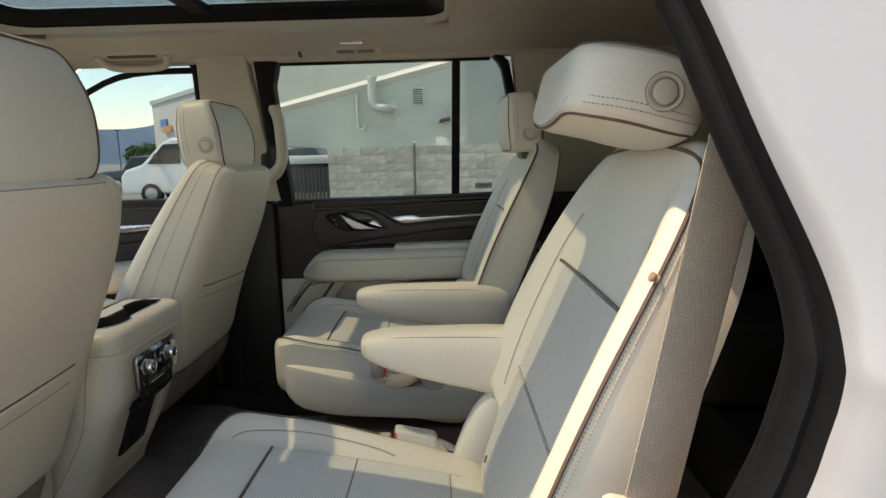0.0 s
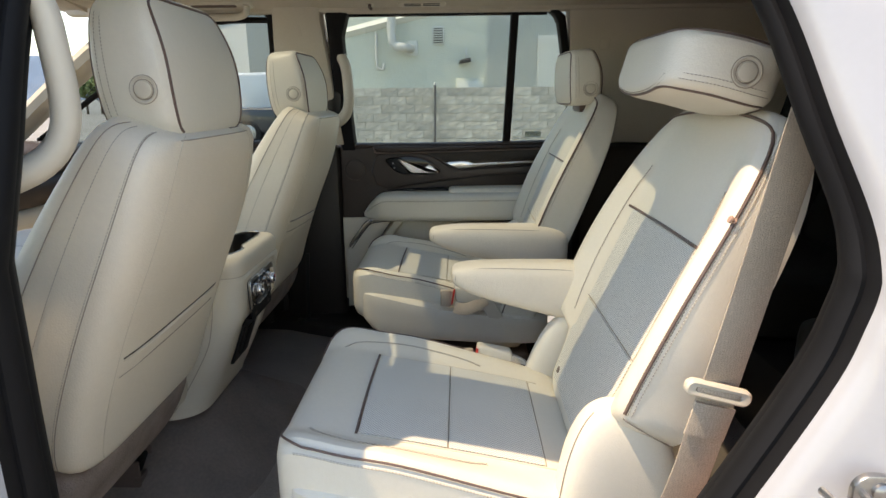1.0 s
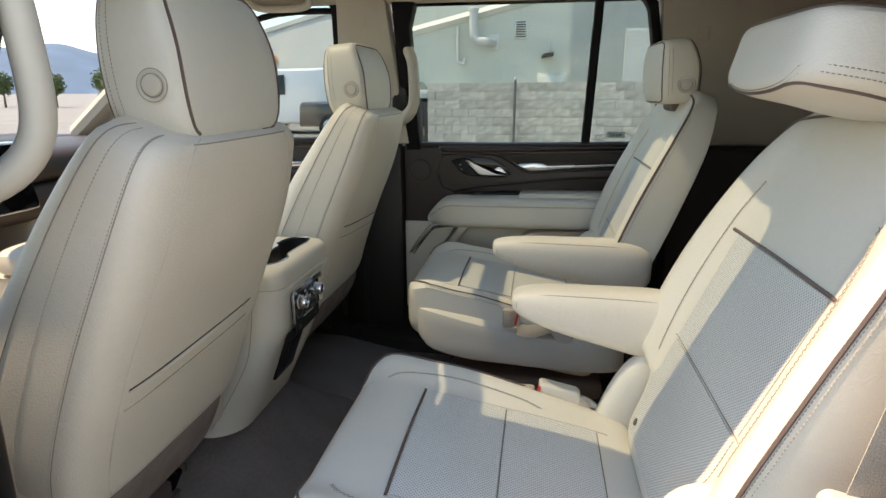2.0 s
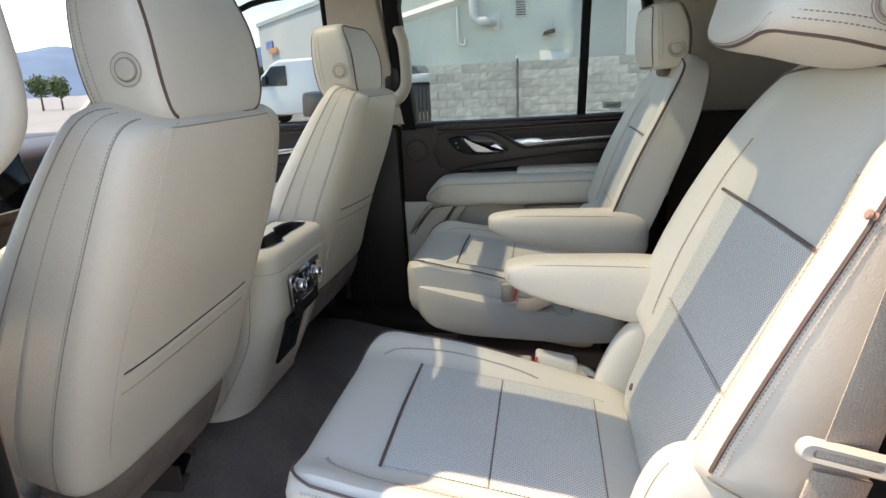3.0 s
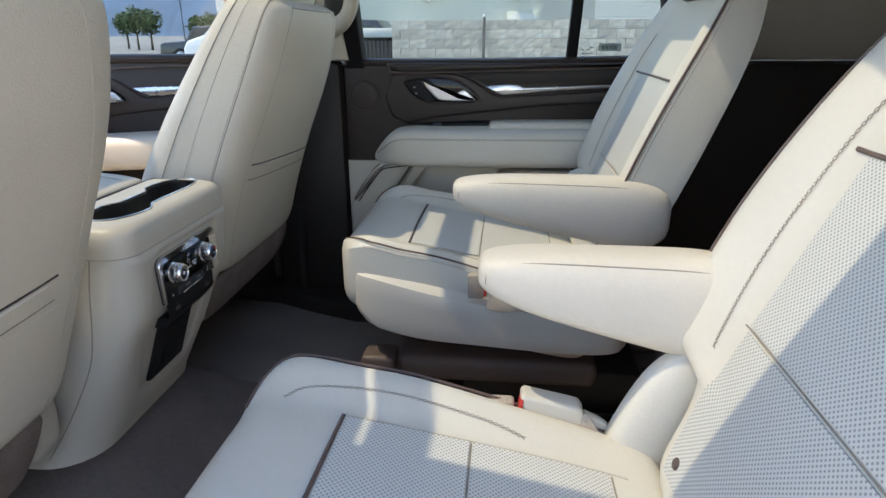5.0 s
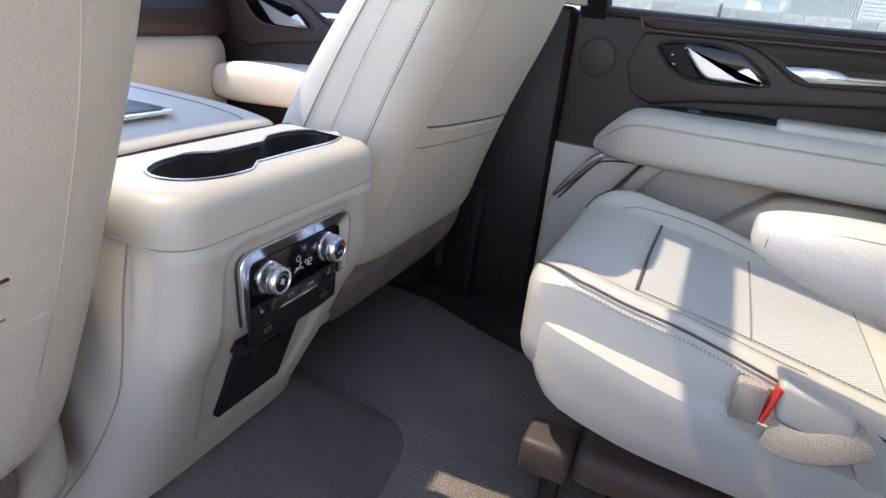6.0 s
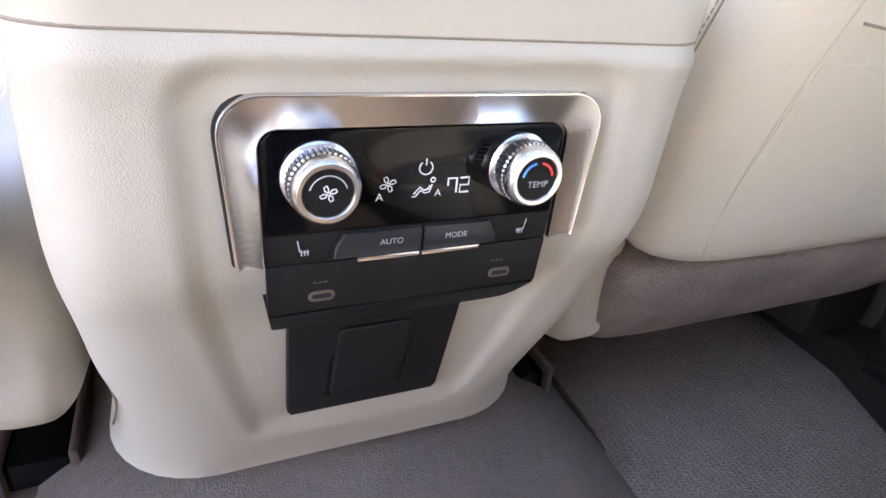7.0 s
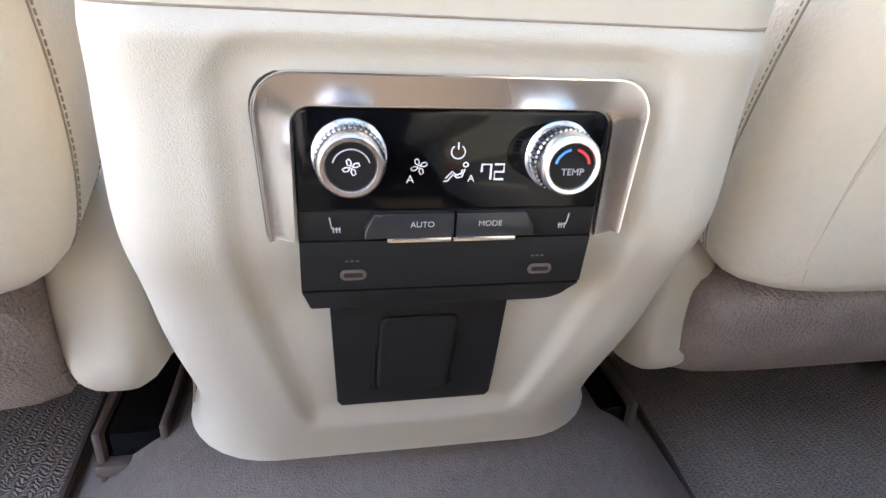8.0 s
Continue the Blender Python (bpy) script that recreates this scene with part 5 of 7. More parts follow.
part("socket_lid", slab(rounded_loop(0.042, 0.0640, 0.005), lambda u, v, w: low_face(-0.006 + u, 0.4285 + v, w + 0.0035), 0.006, 0.0022, 3), M["satin"], boxy, "black socket flap")
part("flap_gap", tube([low_face(-0.006 + u, 0.4285 + v, 0.0050) for u, v in rounded_loop(0.0445, 0.0665, 0.006)], 0.0016, 6, True), M["rubber"], boxy, "dark gap round the flap")

# seat runners beside the console
for y, x in ((-0.222, -0.705), (0.205, -0.685)):
    rail = thing("seat_runner", (x, y, 0.16), "black steel seat runner with brown plastic end cover", "seat runner", "front seat runners")
    part("channel", box(x - 0.35, x, y - 0.026, y + 0.026, 0.16, 0.252, 0.004), M["gloss"], rail, "black steel channel")
    part("cover", box(x - 0.33, x + 0.008, y + 0.022, y + 0.030, 0.16, 0.262, 0.004), M["taupe"], rail)
    part("cover", box(x - 0.33, x + 0.008, y - 0.032, y - 0.024, 0.16, 0.258, 0.004), M["taupe"], rail)
    part("end_lip", box(x - 0.004, x + 0.012, y - 0.034, y + 0.032, 0.212, 0.226, 0.004), M["taupe"], rail)

# ---- far rear door ----
door = thing("rear_door", (-0.07, 0.80, 0.20), "closed rear door with dark brown and cream trim", "car door", kind="structure")
arch = [(-0.460, 0.22), (-0.05, 0.22), (0.06, 0.33), (0.20, 0.54), (0.30, 0.70), (0.335, 0.80), (-0.460, 0.80)]
part("door_panel", slab(arch, lambda u, v, w: (u, 0.86 - w, v), 0.088, 0.010, 3), M["brown"], door, "dark brown grained door trim")
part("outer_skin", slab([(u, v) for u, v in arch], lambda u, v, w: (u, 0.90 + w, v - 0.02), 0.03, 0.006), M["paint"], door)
part("window_sill", tube(smooth_path([(-0.455, 0.783, 0.806), (-0.1, 0.783, 0.806), (0.33, 0.783, 0.813)], 16), 0.016, 10, flat=0.6), M["brown"], door, "dark brown padded window sill")
# long padded blade under the window, with a piped lower edge
blade_loop = [(-0.342, 0.803), (-0.335, 0.790), (-0.315, 0.783), (-0.28, 0.7825), (-0.10, 0.786), (0.10, 0.791), (0.30, 0.796), (0.30, 0.806), (0.0, 0.804), (-0.30, 0.805)]
part("sill_pad", pillow(blade_loop, lambda u, v, w: (u, 0.780 - w, v), 0.022, 0.007, 3), M["brown"], door, "dark brown padded blade under the window")
part("sill_piping", tube(smooth_path([(-0.343, 0.762, 0.804), (-0.336, 0.758, 0.790), (-0.315, 0.757, 0.782), (-0.1, 0.757, 0.785), (0.30, 0.757, 0.795)], 30), 0.0022, 6), M["taupe"], door)
part("upper_insert", slab([(-0.16, 0.780), (-0.12, 0.764), (-0.09, 0.751), (0.30, 0.764), (0.30, 0.792), (0.0, 0.787)], lambda u, v, w: (u, 0.7725 - w, v), 0.003, 0.001), M["dark_brown"], door, "very dark brown insert above the trim blade")
# moulding round the door handle, which sweeps down to the trim blade
pod_loop = [(-0.333, 0.775), (-0.300, 0.7805), (-0.229, 0.7815), (-0.178, 0.780), (-0.145, 0.772), (-0.118, 0.758), (-0.095, 0.742), (-0.076, 0.729), (-0.054, 0.7235), (0.0, 0.7265), (0.30, 0.744), (0.30, 0.716), (0.064, 0.704), (-0.069, 0.689), (-0.20, 0.674), (-0.26, 0.664),
            (-0.295, 0.655), (-0.335, 0.672), (-0.352, 0.72)]
pod = part("handle_surround", pillow(pod_loop, lambda u, v, w: (u, 0.778 - w, v), 0.0155, 0.006, 4), M["brown"], door, "brown moulded surround of the door handle")
bay_loop = arc_loop([(-0.304, 0.758), (-0.285, 0.767), (-0.25, 0.770), (-0.208, 0.770), (-0.165, 0.760), (-0.135, 0.742), (-0.114, 0.722), (-0.118, 0.713), (-0.172, 0.7075), (-0.238, 0.7085), (-0.272, 0.721), (-0.293, 0.742)], 60)
# no hollow here: a flat black inset gives the dark of the recess
part("handle_bay", slab(bay_loop, lambda u, v, w: (u, 0.7635 - w, v), 0.002, 0.0006), M["gloss"], pod, "flat black inset that stands in for the shaded handle recess")
part("bay_rim", tube([(u, 0.7620, v) for u, v in bay_loop], 0.0030, 6, True), M["brown"], pod)
part("switch_plate", slab([(-0.298, 0.757), (-0.262, 0.764), (-0.245, 0.742), (-0.222, 0.7125), (-0.246, 0.7125), (-0.270, 0.724), (-0.288, 0.742)], lambda u, v, w: (u, 0.7617 - w, v), 0.003, 0.001), M["satin"], pod, "black lock switch plate")
for u, v in ((-0.275, 0.746), (-0.270, 0.731)):
    part("switch_mark", slab(rounded_loop(0.005, 0.0022, 0.001, 3), lambda a, b, w, u=u, v=v: (u + a, 0.7587 - w, v + b), 0.0004, 0.0), M["white_print"], pod, smooth=False)
hand_loop = arc_loop([(-0.258, 0.7600), (-0.246, 0.7580), (-0.230, 0.7480), (-0.213, 0.7350), (-0.194, 0.7275), (-0.176, 0.7285), (-0.160, 0.7370), (-0.149, 0.7405), (-0.138, 0.7350), (-0.1215, 0.7175), (-0.126, 0.7140), (-0.164, 0.7130), (-0.206, 0.7140), (-0.222, 0.7220), (-0.242, 0.7420)], 60)
part("handle", pillow(hand_loop, lambda u, v, w: (u, 0.7605 - w * (0.55 + 4.0 * max(0.0, 0.760 - v)), v), 0.011, 0.0045, 4), M["satin_silver"], pod, "chrome door release handle")
part("trim_blade", pillow([(-0.095, 0.7495), (-0.04, 0.7535), (-0.018, 0.7525), (0.0, 0.7455), (0.05, 0.7475), (0.32, 0.7585), (0.32, 0.750), (0.053, 0.7375), (0.0, 0.7320), (-0.052, 0.7275), (-0.070, 0.7330)], lambda u, v, w: (u, 0.774 - w, v), 0.0085, 0.003, 2), M["brushed"], door, "brushed silver trim blade")
part("blade_crease", tube([(-0.03, 0.7650, 0.738), (0.06, 0.7650, 0.7425), (0.31, 0.7650, 0.7545)], 0.0012, 5), M["chrome"], door)
part("seam", tube(smooth_path([(-0.296, 0.7665, 0.652), (-0.26, 0.7660, 0.6640), (-0.20, 0.7660, 0.6735), (-0.07, 0.7660, 0.6885), (0.064, 0.7660, 0.7035), (0.30, 0.7660, 0.7155)], 24), 0.0013, 5), M["black"], door)


# armrest on the door
def apath(l):
    x, z, y, w, h = table(l, [(0, -0.376, 0.576, 0.738, 0.024, 0.012), (0.06, -0.350, 0.592, 0.722, 0.042, 0.028), (0.13, -0.312, 0.606, 0.708, 0.062, 0.044), (0.3, -0.20, 0.609, 0.702, 0.069, 0.0455), (1, 0.36, 0.613, 0.702, 0.069, 0.0455)])
    return (x, y, z), (0, 1, 0), (0, 0, 1), w, h, h, 0.0


arm_shape = Soft(apath, 4.4, 7)
da = part("armrest", arm_shape.mesh(14, 12, 34, 6), M["leather_smooth"], door, "cream leather door armrest")
part("stitching", zigzag([arm_shape.edge(150 + 14 * max(0.0, 1 - i / 5), 0.035 + 0.93 * i / 40, 0.0006) for i in range(41)], Vector((0, -0.8, 0.6)), 0.0066, 0.0022, 0.0005), M["thread"], da, "crossed decorative stitching")
part("armrest_pad", pillow(rounded_loop(0.46, 0.028, 0.012), lambda u, v, w: (0.145 + u, 0.772 - w, 0.6560 + v + 0.012 * u), 0.085, 0.010, 3), M["leather_smooth"], da)
tray_ = part("switch_pod", pillow(arc_loop([(-0.296, 0.640), (-0.27, 0.656), (-0.18, 0.661), (-0.10, 0.664), (-0.080, 0.656), (-0.11, 0.640), (-0.27, 0.632)], 36), lambda u, v, w: (u, 0.772 - w, v), 0.040, 0.004, 3), M["satin"], door, "black window switch pod")
part("switch", box(-0.226, -0.204, 0.728, 0.740, 0.6545, 0.6625, 0.002), M["key_grey"], tray_, "dark window switch")
# lower trim: cream panel, slanted pocket with a bent chrome strip, and the lip of the map pocket
part("lower_panel", slab([(-0.459, 0.556), (-0.30, 0.556), (0.10, 0.558), (0.16, 0.52), (0.05, 0.36), (-0.06, 0.24), (-0.25, 0.23), (-0.42, 0.235), (-0.459, 0.26)], lambda u, v, w: (u, 0.777 - w, v), 0.013, 0.004), M["plastic_smooth"], door, "cream lower door panel")
pocket = part("pull_pocket", pillow([(-0.440, 0.452), (-0.430, 0.472), (-0.366, 0.552), (-0.352, 0.5585), (-0.277, 0.5625), (-0.300, 0.525), (-0.346, 0.455), (-0.358, 0.42), (-0.364, 0.26), (-0.44, 0.25)], lambda u, v, w: (u, 0.772 - w, v), 0.074, 0.008, 4), M["plastic"], door, "slanted cream pull pocket")
part("chrome_strip", tube(smooth_path([(-0.427, 0.6985, 0.467), (-0.404, 0.6970, 0.499), (-0.376, 0.6965, 0.535), (-0.358, 0.6965, 0.554), (-0.343, 0.6970, 0.5605), (-0.315, 0.6975, 0.5635), (-0.280, 0.6985, 0.5655)], 40), lambda t: 0.0022 + 0.0062 * math.sin(math.pi * min(1.0, t * 1.25 + 0.08)) ** 0.8, 8), M["chrome"], pocket, "bent chrome strip")
# black line laid inside the chrome strip to draw its dark shadow edge
part("strip_shadow", tube(smooth_path([(-0.418, 0.6965, 0.463), (-0.393, 0.6960, 0.498), (-0.367, 0.6958, 0.532), (-0.349, 0.6958, 0.549), (-0.315, 0.6962, 0.5555), (-0.286, 0.6968, 0.5585)], 30), 0.0016, 5), M["black"], pocket)
part("pocket_seam", tube(smooth_path([(-0.282, 0.6975, 0.556), (-0.305, 0.6975, 0.522), (-0.348, 0.6975, 0.455), (-0.361, 0.6975, 0.42)], 24), 0.0012, 5), M["black"], pocket)
part("pocket_lip", pillow([(-0.272, 0.5615), (-0.234, 0.5605), (-0.262, 0.525), (-0.300, 0.470), (-0.322, 0.430), (-0.330, 0.38), (-0.332, 0.25), (-0.362, 0.25), (-0.358, 0.40), (-0.344, 0.452), (-0.296, 0.525)], lambda u, v, w: (u, 0.772 - w, v), 0.070, 0.008, 4), M["plastic_smooth"], door, "cream map pocket lip")
part("pocket_shelf", pillow([(-0.155, 0.44), (-0.105, 0.495), (-0.055, 0.538), (-0.02, 0.548), (0.12, 0.550), (0.05, 0.36), (-0.06, 0.26), (-0.16, 0.26)], lambda u, v, w: (u, 0.772 - w, v), 0.062, 0.010, 4), M["plastic_smooth"], door, "cream rear part of the door pocket")
tweeter = part("speaker", turned([(0.0001, 0.0015), (0.031, 0.0015), (0.0325, 0.0008), (0.034, 0.0022), (0.0365, 0.0022), (0.0375, 0.0)], (-0.409, 0.7722, 0.724), (0, -1, 0), 36), M["brown"], door, "round brown tweeter grille")
part("grille_ring", tube([(-0.409 + 0.0325 * math.cos(q), 0.7706, 0.724 + 0.0325 * math.sin(q)) for q in [2 * math.pi * k / 36 for k in range(36)]], 0.0008, 5, True), M["black"], tweeter)

# far door glass and seals
wl = [(-0.435, 0.80), (-0.42, 1.17), (-0.39, 1.212), (0.10, 1.222), (0.19, 1.218), (0.245, 1.19), (0.32, 0.92), (0.335, 0.80)]
window = thing("window_1", (-0.06, 0.80, 0.80), "rear door window with dark divider bar", "window", kind="structure")
part("pane", slab([(-0.41, 0.79), (0.108, 0.79), (0.115, 1.225), (-0.41, 1.225)], lambda u, v, w: (u, leaned(0.800 + w, v), v), 0.004, 0.0), M["glass"], window, "lightly tinted glass", smooth=False)
part("pane", slab([(0.13, 0.79), (0.34, 0.79), (0.25, 1.22), (0.13, 1.225)], lambda u, v, w: (u, leaned(0.804 + w, v), v), 0.004, 0.0), M["glass"], window, "lightly tinted glass", smooth=False)
part("divider", slab([(0.100, 0.79), (0.126, 0.79), (0.134, 1.23), (0.110, 1.23)], lambda u, v, w: (u, leaned(0.815 - w, v), v), 0.028, 0.004), M["rubber"], window, "black divider bar")
part("front_seal", slab([(-0.452, 0.79), (-0.405, 0.79), (-0.408, 1.15), (-0.385, 1.215), (-0.455, 1.235)], lambda u, v, w: (u, leaned(0.815 - w, v), v), 0.045, 0.008), M["rubber"], window, "black window seal")
part("rear_seal", slab([(0.322, 0.79), (0.352, 0.79), (0.338, 0.92), (0.272, 1.20), (0.24, 1.225), (0.215, 1.222), (0.24, 1.20), (0.252, 1.18), (0.312, 0.92)], lambda u, v, w: (u, leaned(0.815 - w, v), v), 0.045, 0.006), M["rubber"], window, "black window seal")
part("top_seal", tube([(-0.42, 0.655, 1.213), (0.22, 0.655, 1.213)], 0.007, 6), M["rubber"], window)
lab = part("label", slab(rounded_loop(0.054, 0.018, 0.001, 2), lambda u, v, w: (0.205 + u, 0.7955 - w, 0.840 + v), 0.0006, 0.0), M["paper"], window, "printed paper label on the glass", smooth=False)
for k in range(12):
    part("bar", box(0.1865 + 0.0031 * k, 0.1865 + 0.0031 * k + 0.0012 + 0.0008 * (k % 3 == 0), 0.7945, 0.7948, 0.8355, 0.844, 0.0), M["ink"], lab, smooth=False)
for k, (x, z) in enumerate(((0.136, 0.824), (0.146, 0.824), (0.156, 0.824), (0.136, 0.832), (0.149, 0.832), (0.156, 0.839))):
    part("print_bar", box(x, x + 0.008, 0.7985, 0.7989, z, z + 0.003, 0.0), M["paper"], window, smooth=False)

# grab handle on each middle pillar
for s, y0, x0 in ((1, 0.70, -0.435), (-1, -0.72, -0.487)):
    g = thing("pillar_handle", (x0, y0, 0.9), "beige plastic assist handle on the door pillar", "grab handle", "pillar handles")
    yy = lambda d: y0 - s * d
    pts = [(x0 - 0.03, yy(-0.01), 0.885), (x0 + 0.012, yy(0.025), 0.905), (x0 + 0.034, yy(0.04), 0.945), (x0 + 0.034, yy(0.04), 1.02), (x0 + 0.026, yy(0.035), 1.07), (x0 - 0.005, yy(0.01), 1.115), (x0 - 0.03, yy(-0.01), 1.125)]
    part("grip", tube(smooth_path(pts, 30), lambda t: (0.017 if s > 0 else 0.014) + 0.006 * (2 * t - 1) ** 4, 12), M["plastic_smooth"], g)
    part("backing", box(x0 - 0.045, x0 + 0.004, min(y0 + s * 0.0, y0 + s * 0.03), max(y0, y0 + s * 0.03), 0.90, 1.11, 0.01), M["black"], g, "black handle recess")
for x, z in ((-0.545, 1.165), (0.40, 1.12)):
    solo("airbag_badge", slab(rounded_loop(0.03, 0.032, 0.004), lambda u, v, w: (x + u, leaned(0.7545 + (0.0155 if x > 0 else 0) - w, z + v), z + v), 0.0015, 0.0005), M["fabric"], "small square fabric cover on the trim", "cover")

# front passenger door, seen past the seat
fdoor = thing("front_door", (-1.1, 0.80, 0.20), "closed front passenger door with brown and cream trim", "car door", kind="structure")
part("door_panel", box(-1.62, -0.675, 0.77, 0.86, 0.20, 0.82, 0.015), M["brown"], fdoor, "dark brown grained door trim")
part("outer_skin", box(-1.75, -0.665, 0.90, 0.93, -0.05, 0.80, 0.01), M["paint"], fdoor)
FX, FZ = -0.939, -0.009    # the same mouldings as on the rear door, further forward
part("armrest", Soft(lambda l: ((-1.275 + 0.56 * l, 0.715, 0.570 + 0.035 * l), (0, 1, 0), (0, 0, 1), 0.06, 0.044, 0.05, 0.0), 3.6, 6).mesh(12, 10, 24, 6), M["leather_smooth"], fdoor, "cream leather door armrest")
front_pod = part("handle_surround", pillow(pod_loop, lambda u, v, w: (u + FX, 0.776 - w, v + FZ), 0.0155, 0.006, 4), M["brown"], fdoor, "brown moulded surround of the door handle")
# flat black inset again in place of a shaded hollow
part("handle_bay", slab(bay_loop, lambda u, v, w: (u + FX, 0.7615 - w, v + FZ), 0.002, 0.0006), M["gloss"], front_pod, "flat black inset that stands in for the shaded handle recess")
part("bay_rim", tube([(u + FX, 0.7600, v + FZ) for u, v in bay_loop], 0.0030, 6, True), M["brown"], front_pod)
part("handle", pillow(hand_loop, lambda u, v, w: (u + FX, 0.7585 - w * (0.55 + 4.0 * max(0.0, 0.760 - v)), v + FZ), 0.011, 0.0045, 4), M["satin_silver"], front_pod, "chrome door release handle")
part("map_pocket", box(-1.60, -0.69, 0.645, 0.775, 0.20, 0.43, 0.02), M["dark_brown"], fdoor, "dark brown door pocket")
part("sill", tube([(-1.7, 0.775, 0.815), (-0.67, 0.775, 0.815)], 0.02, 8, flat=0.6), M["brown"], fdoor)
part("sill_piping", tube(smooth_path([(-1.34, 0.765, 0.785), (-1.25, 0.762, 0.781), (-0.98, 0.762, 0.795), (-0.70, 0.762, 0.800)], 24), 0.0026, 6), M["taupe"], fdoor)
part("trim_blade", pillow([(-1.034, 0.7405), (-0.98, 0.7445), (-0.68, 0.752), (-0.68, 0.744), (-0.99, 0.7185)], lambda u, v, w: (u, 0.772 - w, v), 0.0085, 0.003, 2), M["brushed"], fdoor, "brushed silver trim blade")
solo("window_2", slab([(-1.55, 0.81), (-0.655, 0.81), (-0.64, 1.22), (-0.95, 1.22)], lambda u, v, w: (u, leaned(0.803 + w, v), v), 0.004, 0.0), M["glass_side"], "clear front passenger window", "window", kind="structure", smooth=False)
solo("window_seal", slab([(-0.675, 0.80), (-0.645, 0.80), (-0.61, 1.235), (-0.66, 1.235), (-0.635, 1.205)], lambda u, v, w: (u, leaned(0.815 - w, v), v), 0.04, 0.006), M["rubber"], "black rubber window seal", "seal", kind="structure")
solo("window_3", slab([(-1.55, 0.81), (-0.655, 0.81), (-0.64, 1.22), (-1.15, 1.22)], lambda u, v, w: (u, leaned(-0.803 - w, v), v), 0.004, 0.0), M["glass_front"], "clear front driver window", "window", kind="structure", smooth=False)
solo("driver_door", box(-1.62, -0.675, -0.86, -0.77, 0.20, 0.82, 0.015), M["brown"], "dark brown driver door trim", "car door", kind="structure")

# ---- dashboard and windscreen ----
dash = thing("dashboard", (-1.45, 0, 0.3), "brown and cream dashboard with glove box", "dashboard")
part("top", Soft(lambda l: ((-1.50, -0.78 + 1.56 * l, 0.78), (1, 0, 0), (0, 0, 1), 0.20, 0.055, 0.05, 0.0), 3.5, 12).mesh(14, 6, 20, 5), M["brown"], dash, "dark brown dash top")
part("mid_band", Soft(lambda l: ((-1.42, -0.78 + 1.56 * l, 0.70), (1, 0, 0), (0, 0, 1), 0.14, 0.05, 0.05, 0.0), 4, 12).mesh(12, 6, 20, 5), M["brown"], dash, "dark brown padded dash band")
glove = part("glove_box", Soft(lambda l: ((-1.40, 0.16 + 0.58 * l, 0.575), (1, 0, 0), (0, 0, 1), 0.13, 0.095, 0.12, 0.0), 6, 14).mesh(12, 8, 18, 5), M["plastic"], dash, "cream glove box")
part("latch", slab(rounded_loop(0.06, 0.02, 0.003), lambda u, v, w: (-1.268 + w, 0.30 + u, 0.60 + v), 0.004, 0.001), M["plastic_smooth"], glove)
part("lock", turned([(0.0001, 0.003), (0.006, 0.003), (0.007, 0)], (-1.264, 0.30, 0.60), (1, 0, 0), 14), M["black"], glove)
part("lower_driver", box(-1.6, -1.36, -0.76, -0.16, 0.40, 0.68, 0.04), M["brown"], dash)
for y in (-0.62,):
    v = part("air_vent", box(-1.30, -1.272, y - 0.065, y + 0.065, 0.72, 0.775, 0.008), M["black"], dash, "black air vent with chrome edge")
    for k in range(4):
        part("slat", box(-1.273, -1.266, y - 0.058, y + 0.058, 0.729 + 0.011 * k, 0.732 + 0.011 * k, 0.001), M["satin"], v)
    part("vent_edge", tube([(-1.27, y - 0.06, 0.718), (-1.27, y + 0.06, 0.716)], 0.004, 6), M["chrome"], v)
for s in (1, -1):
    bm = tube(smooth_path([(-0.60, s * 0.640, 1.199), (-0.75, s * 0.640, 1.199), (-0.85, s * 0.640, 1.186), (-0.94, s * 0.648, 1.152), (-1.05, s * 0.672, 1.095), (-1.25, s * 0.725, 0.985), (-1.52, s * 0.79, 0.83)], 14), 0.009, 8)
    solo("window_seal", bm, M["rubber"], "black rubber window seal", "seal", kind="structure")
display = thing("touch_display", (-1.30, 0.06, 0.72), "black touch display with silver edge on the dashboard", "display")
show = lambda u, v, w: (-1.285 + w - 0.22 * v, 0.04 + u, 0.775 + v)
part("frame", slab(rounded_loop(0.27, 0.165, 0.012), lambda u, v, w: show(u, v, w - 0.02), 0.02, 0.004), M["chrome"], display, "silver edge")
part("glass", slab(rounded_loop(0.260, 0.155, 0.010), lambda u, v, w: show(u, v, w + 0.0005), 0.002, 0.0008), M["gloss"], display, "gloss black screen")
solo("windscreen", sheet([[(-1.36 - 0.49 * i / 10 + (0.27 - 0.05 * i / 10) * (j / 5 - 1) ** 2, (-0.62 - 0.16 * i / 10) * (1 - j / 5), 1.268 - 0.43 * i / 10 - 0.03 * (j / 5 - 1) ** 2 * (1 - i / 10)) for j in range(11)] for i in range(11)]), M["glass_front"], "clear windscreen glass", "windscreen", kind="structure")
solo("cowl", box(-1.98, -1.66, -0.85, 0.85, 0.1, 0.83, 0.02), M["dark_sheet"], "black cowl ahead of the dashboard", "cowl", kind="structure")
solo("front_bulkhead", box(-1.78, -1.74, -0.85, 0.85, 0.1, 0.8, 0.0), M["dark_sheet"], "dark bulkhead behind the dashboard", "wall", kind="structure", smooth=False)

# ---- lower anchor of the front passenger belt ----
anchor = thing("belt_anchor", (-0.56, 0.66, 0.204), "black belt strap anchored in the sill cover", "seat belt")


# ---- seat belt of the near seat ----
belt = thing("seat_belt", (0.26, -0.68, 0.4), "tan woven seat belt with plastic tongue guide", "seat belt")


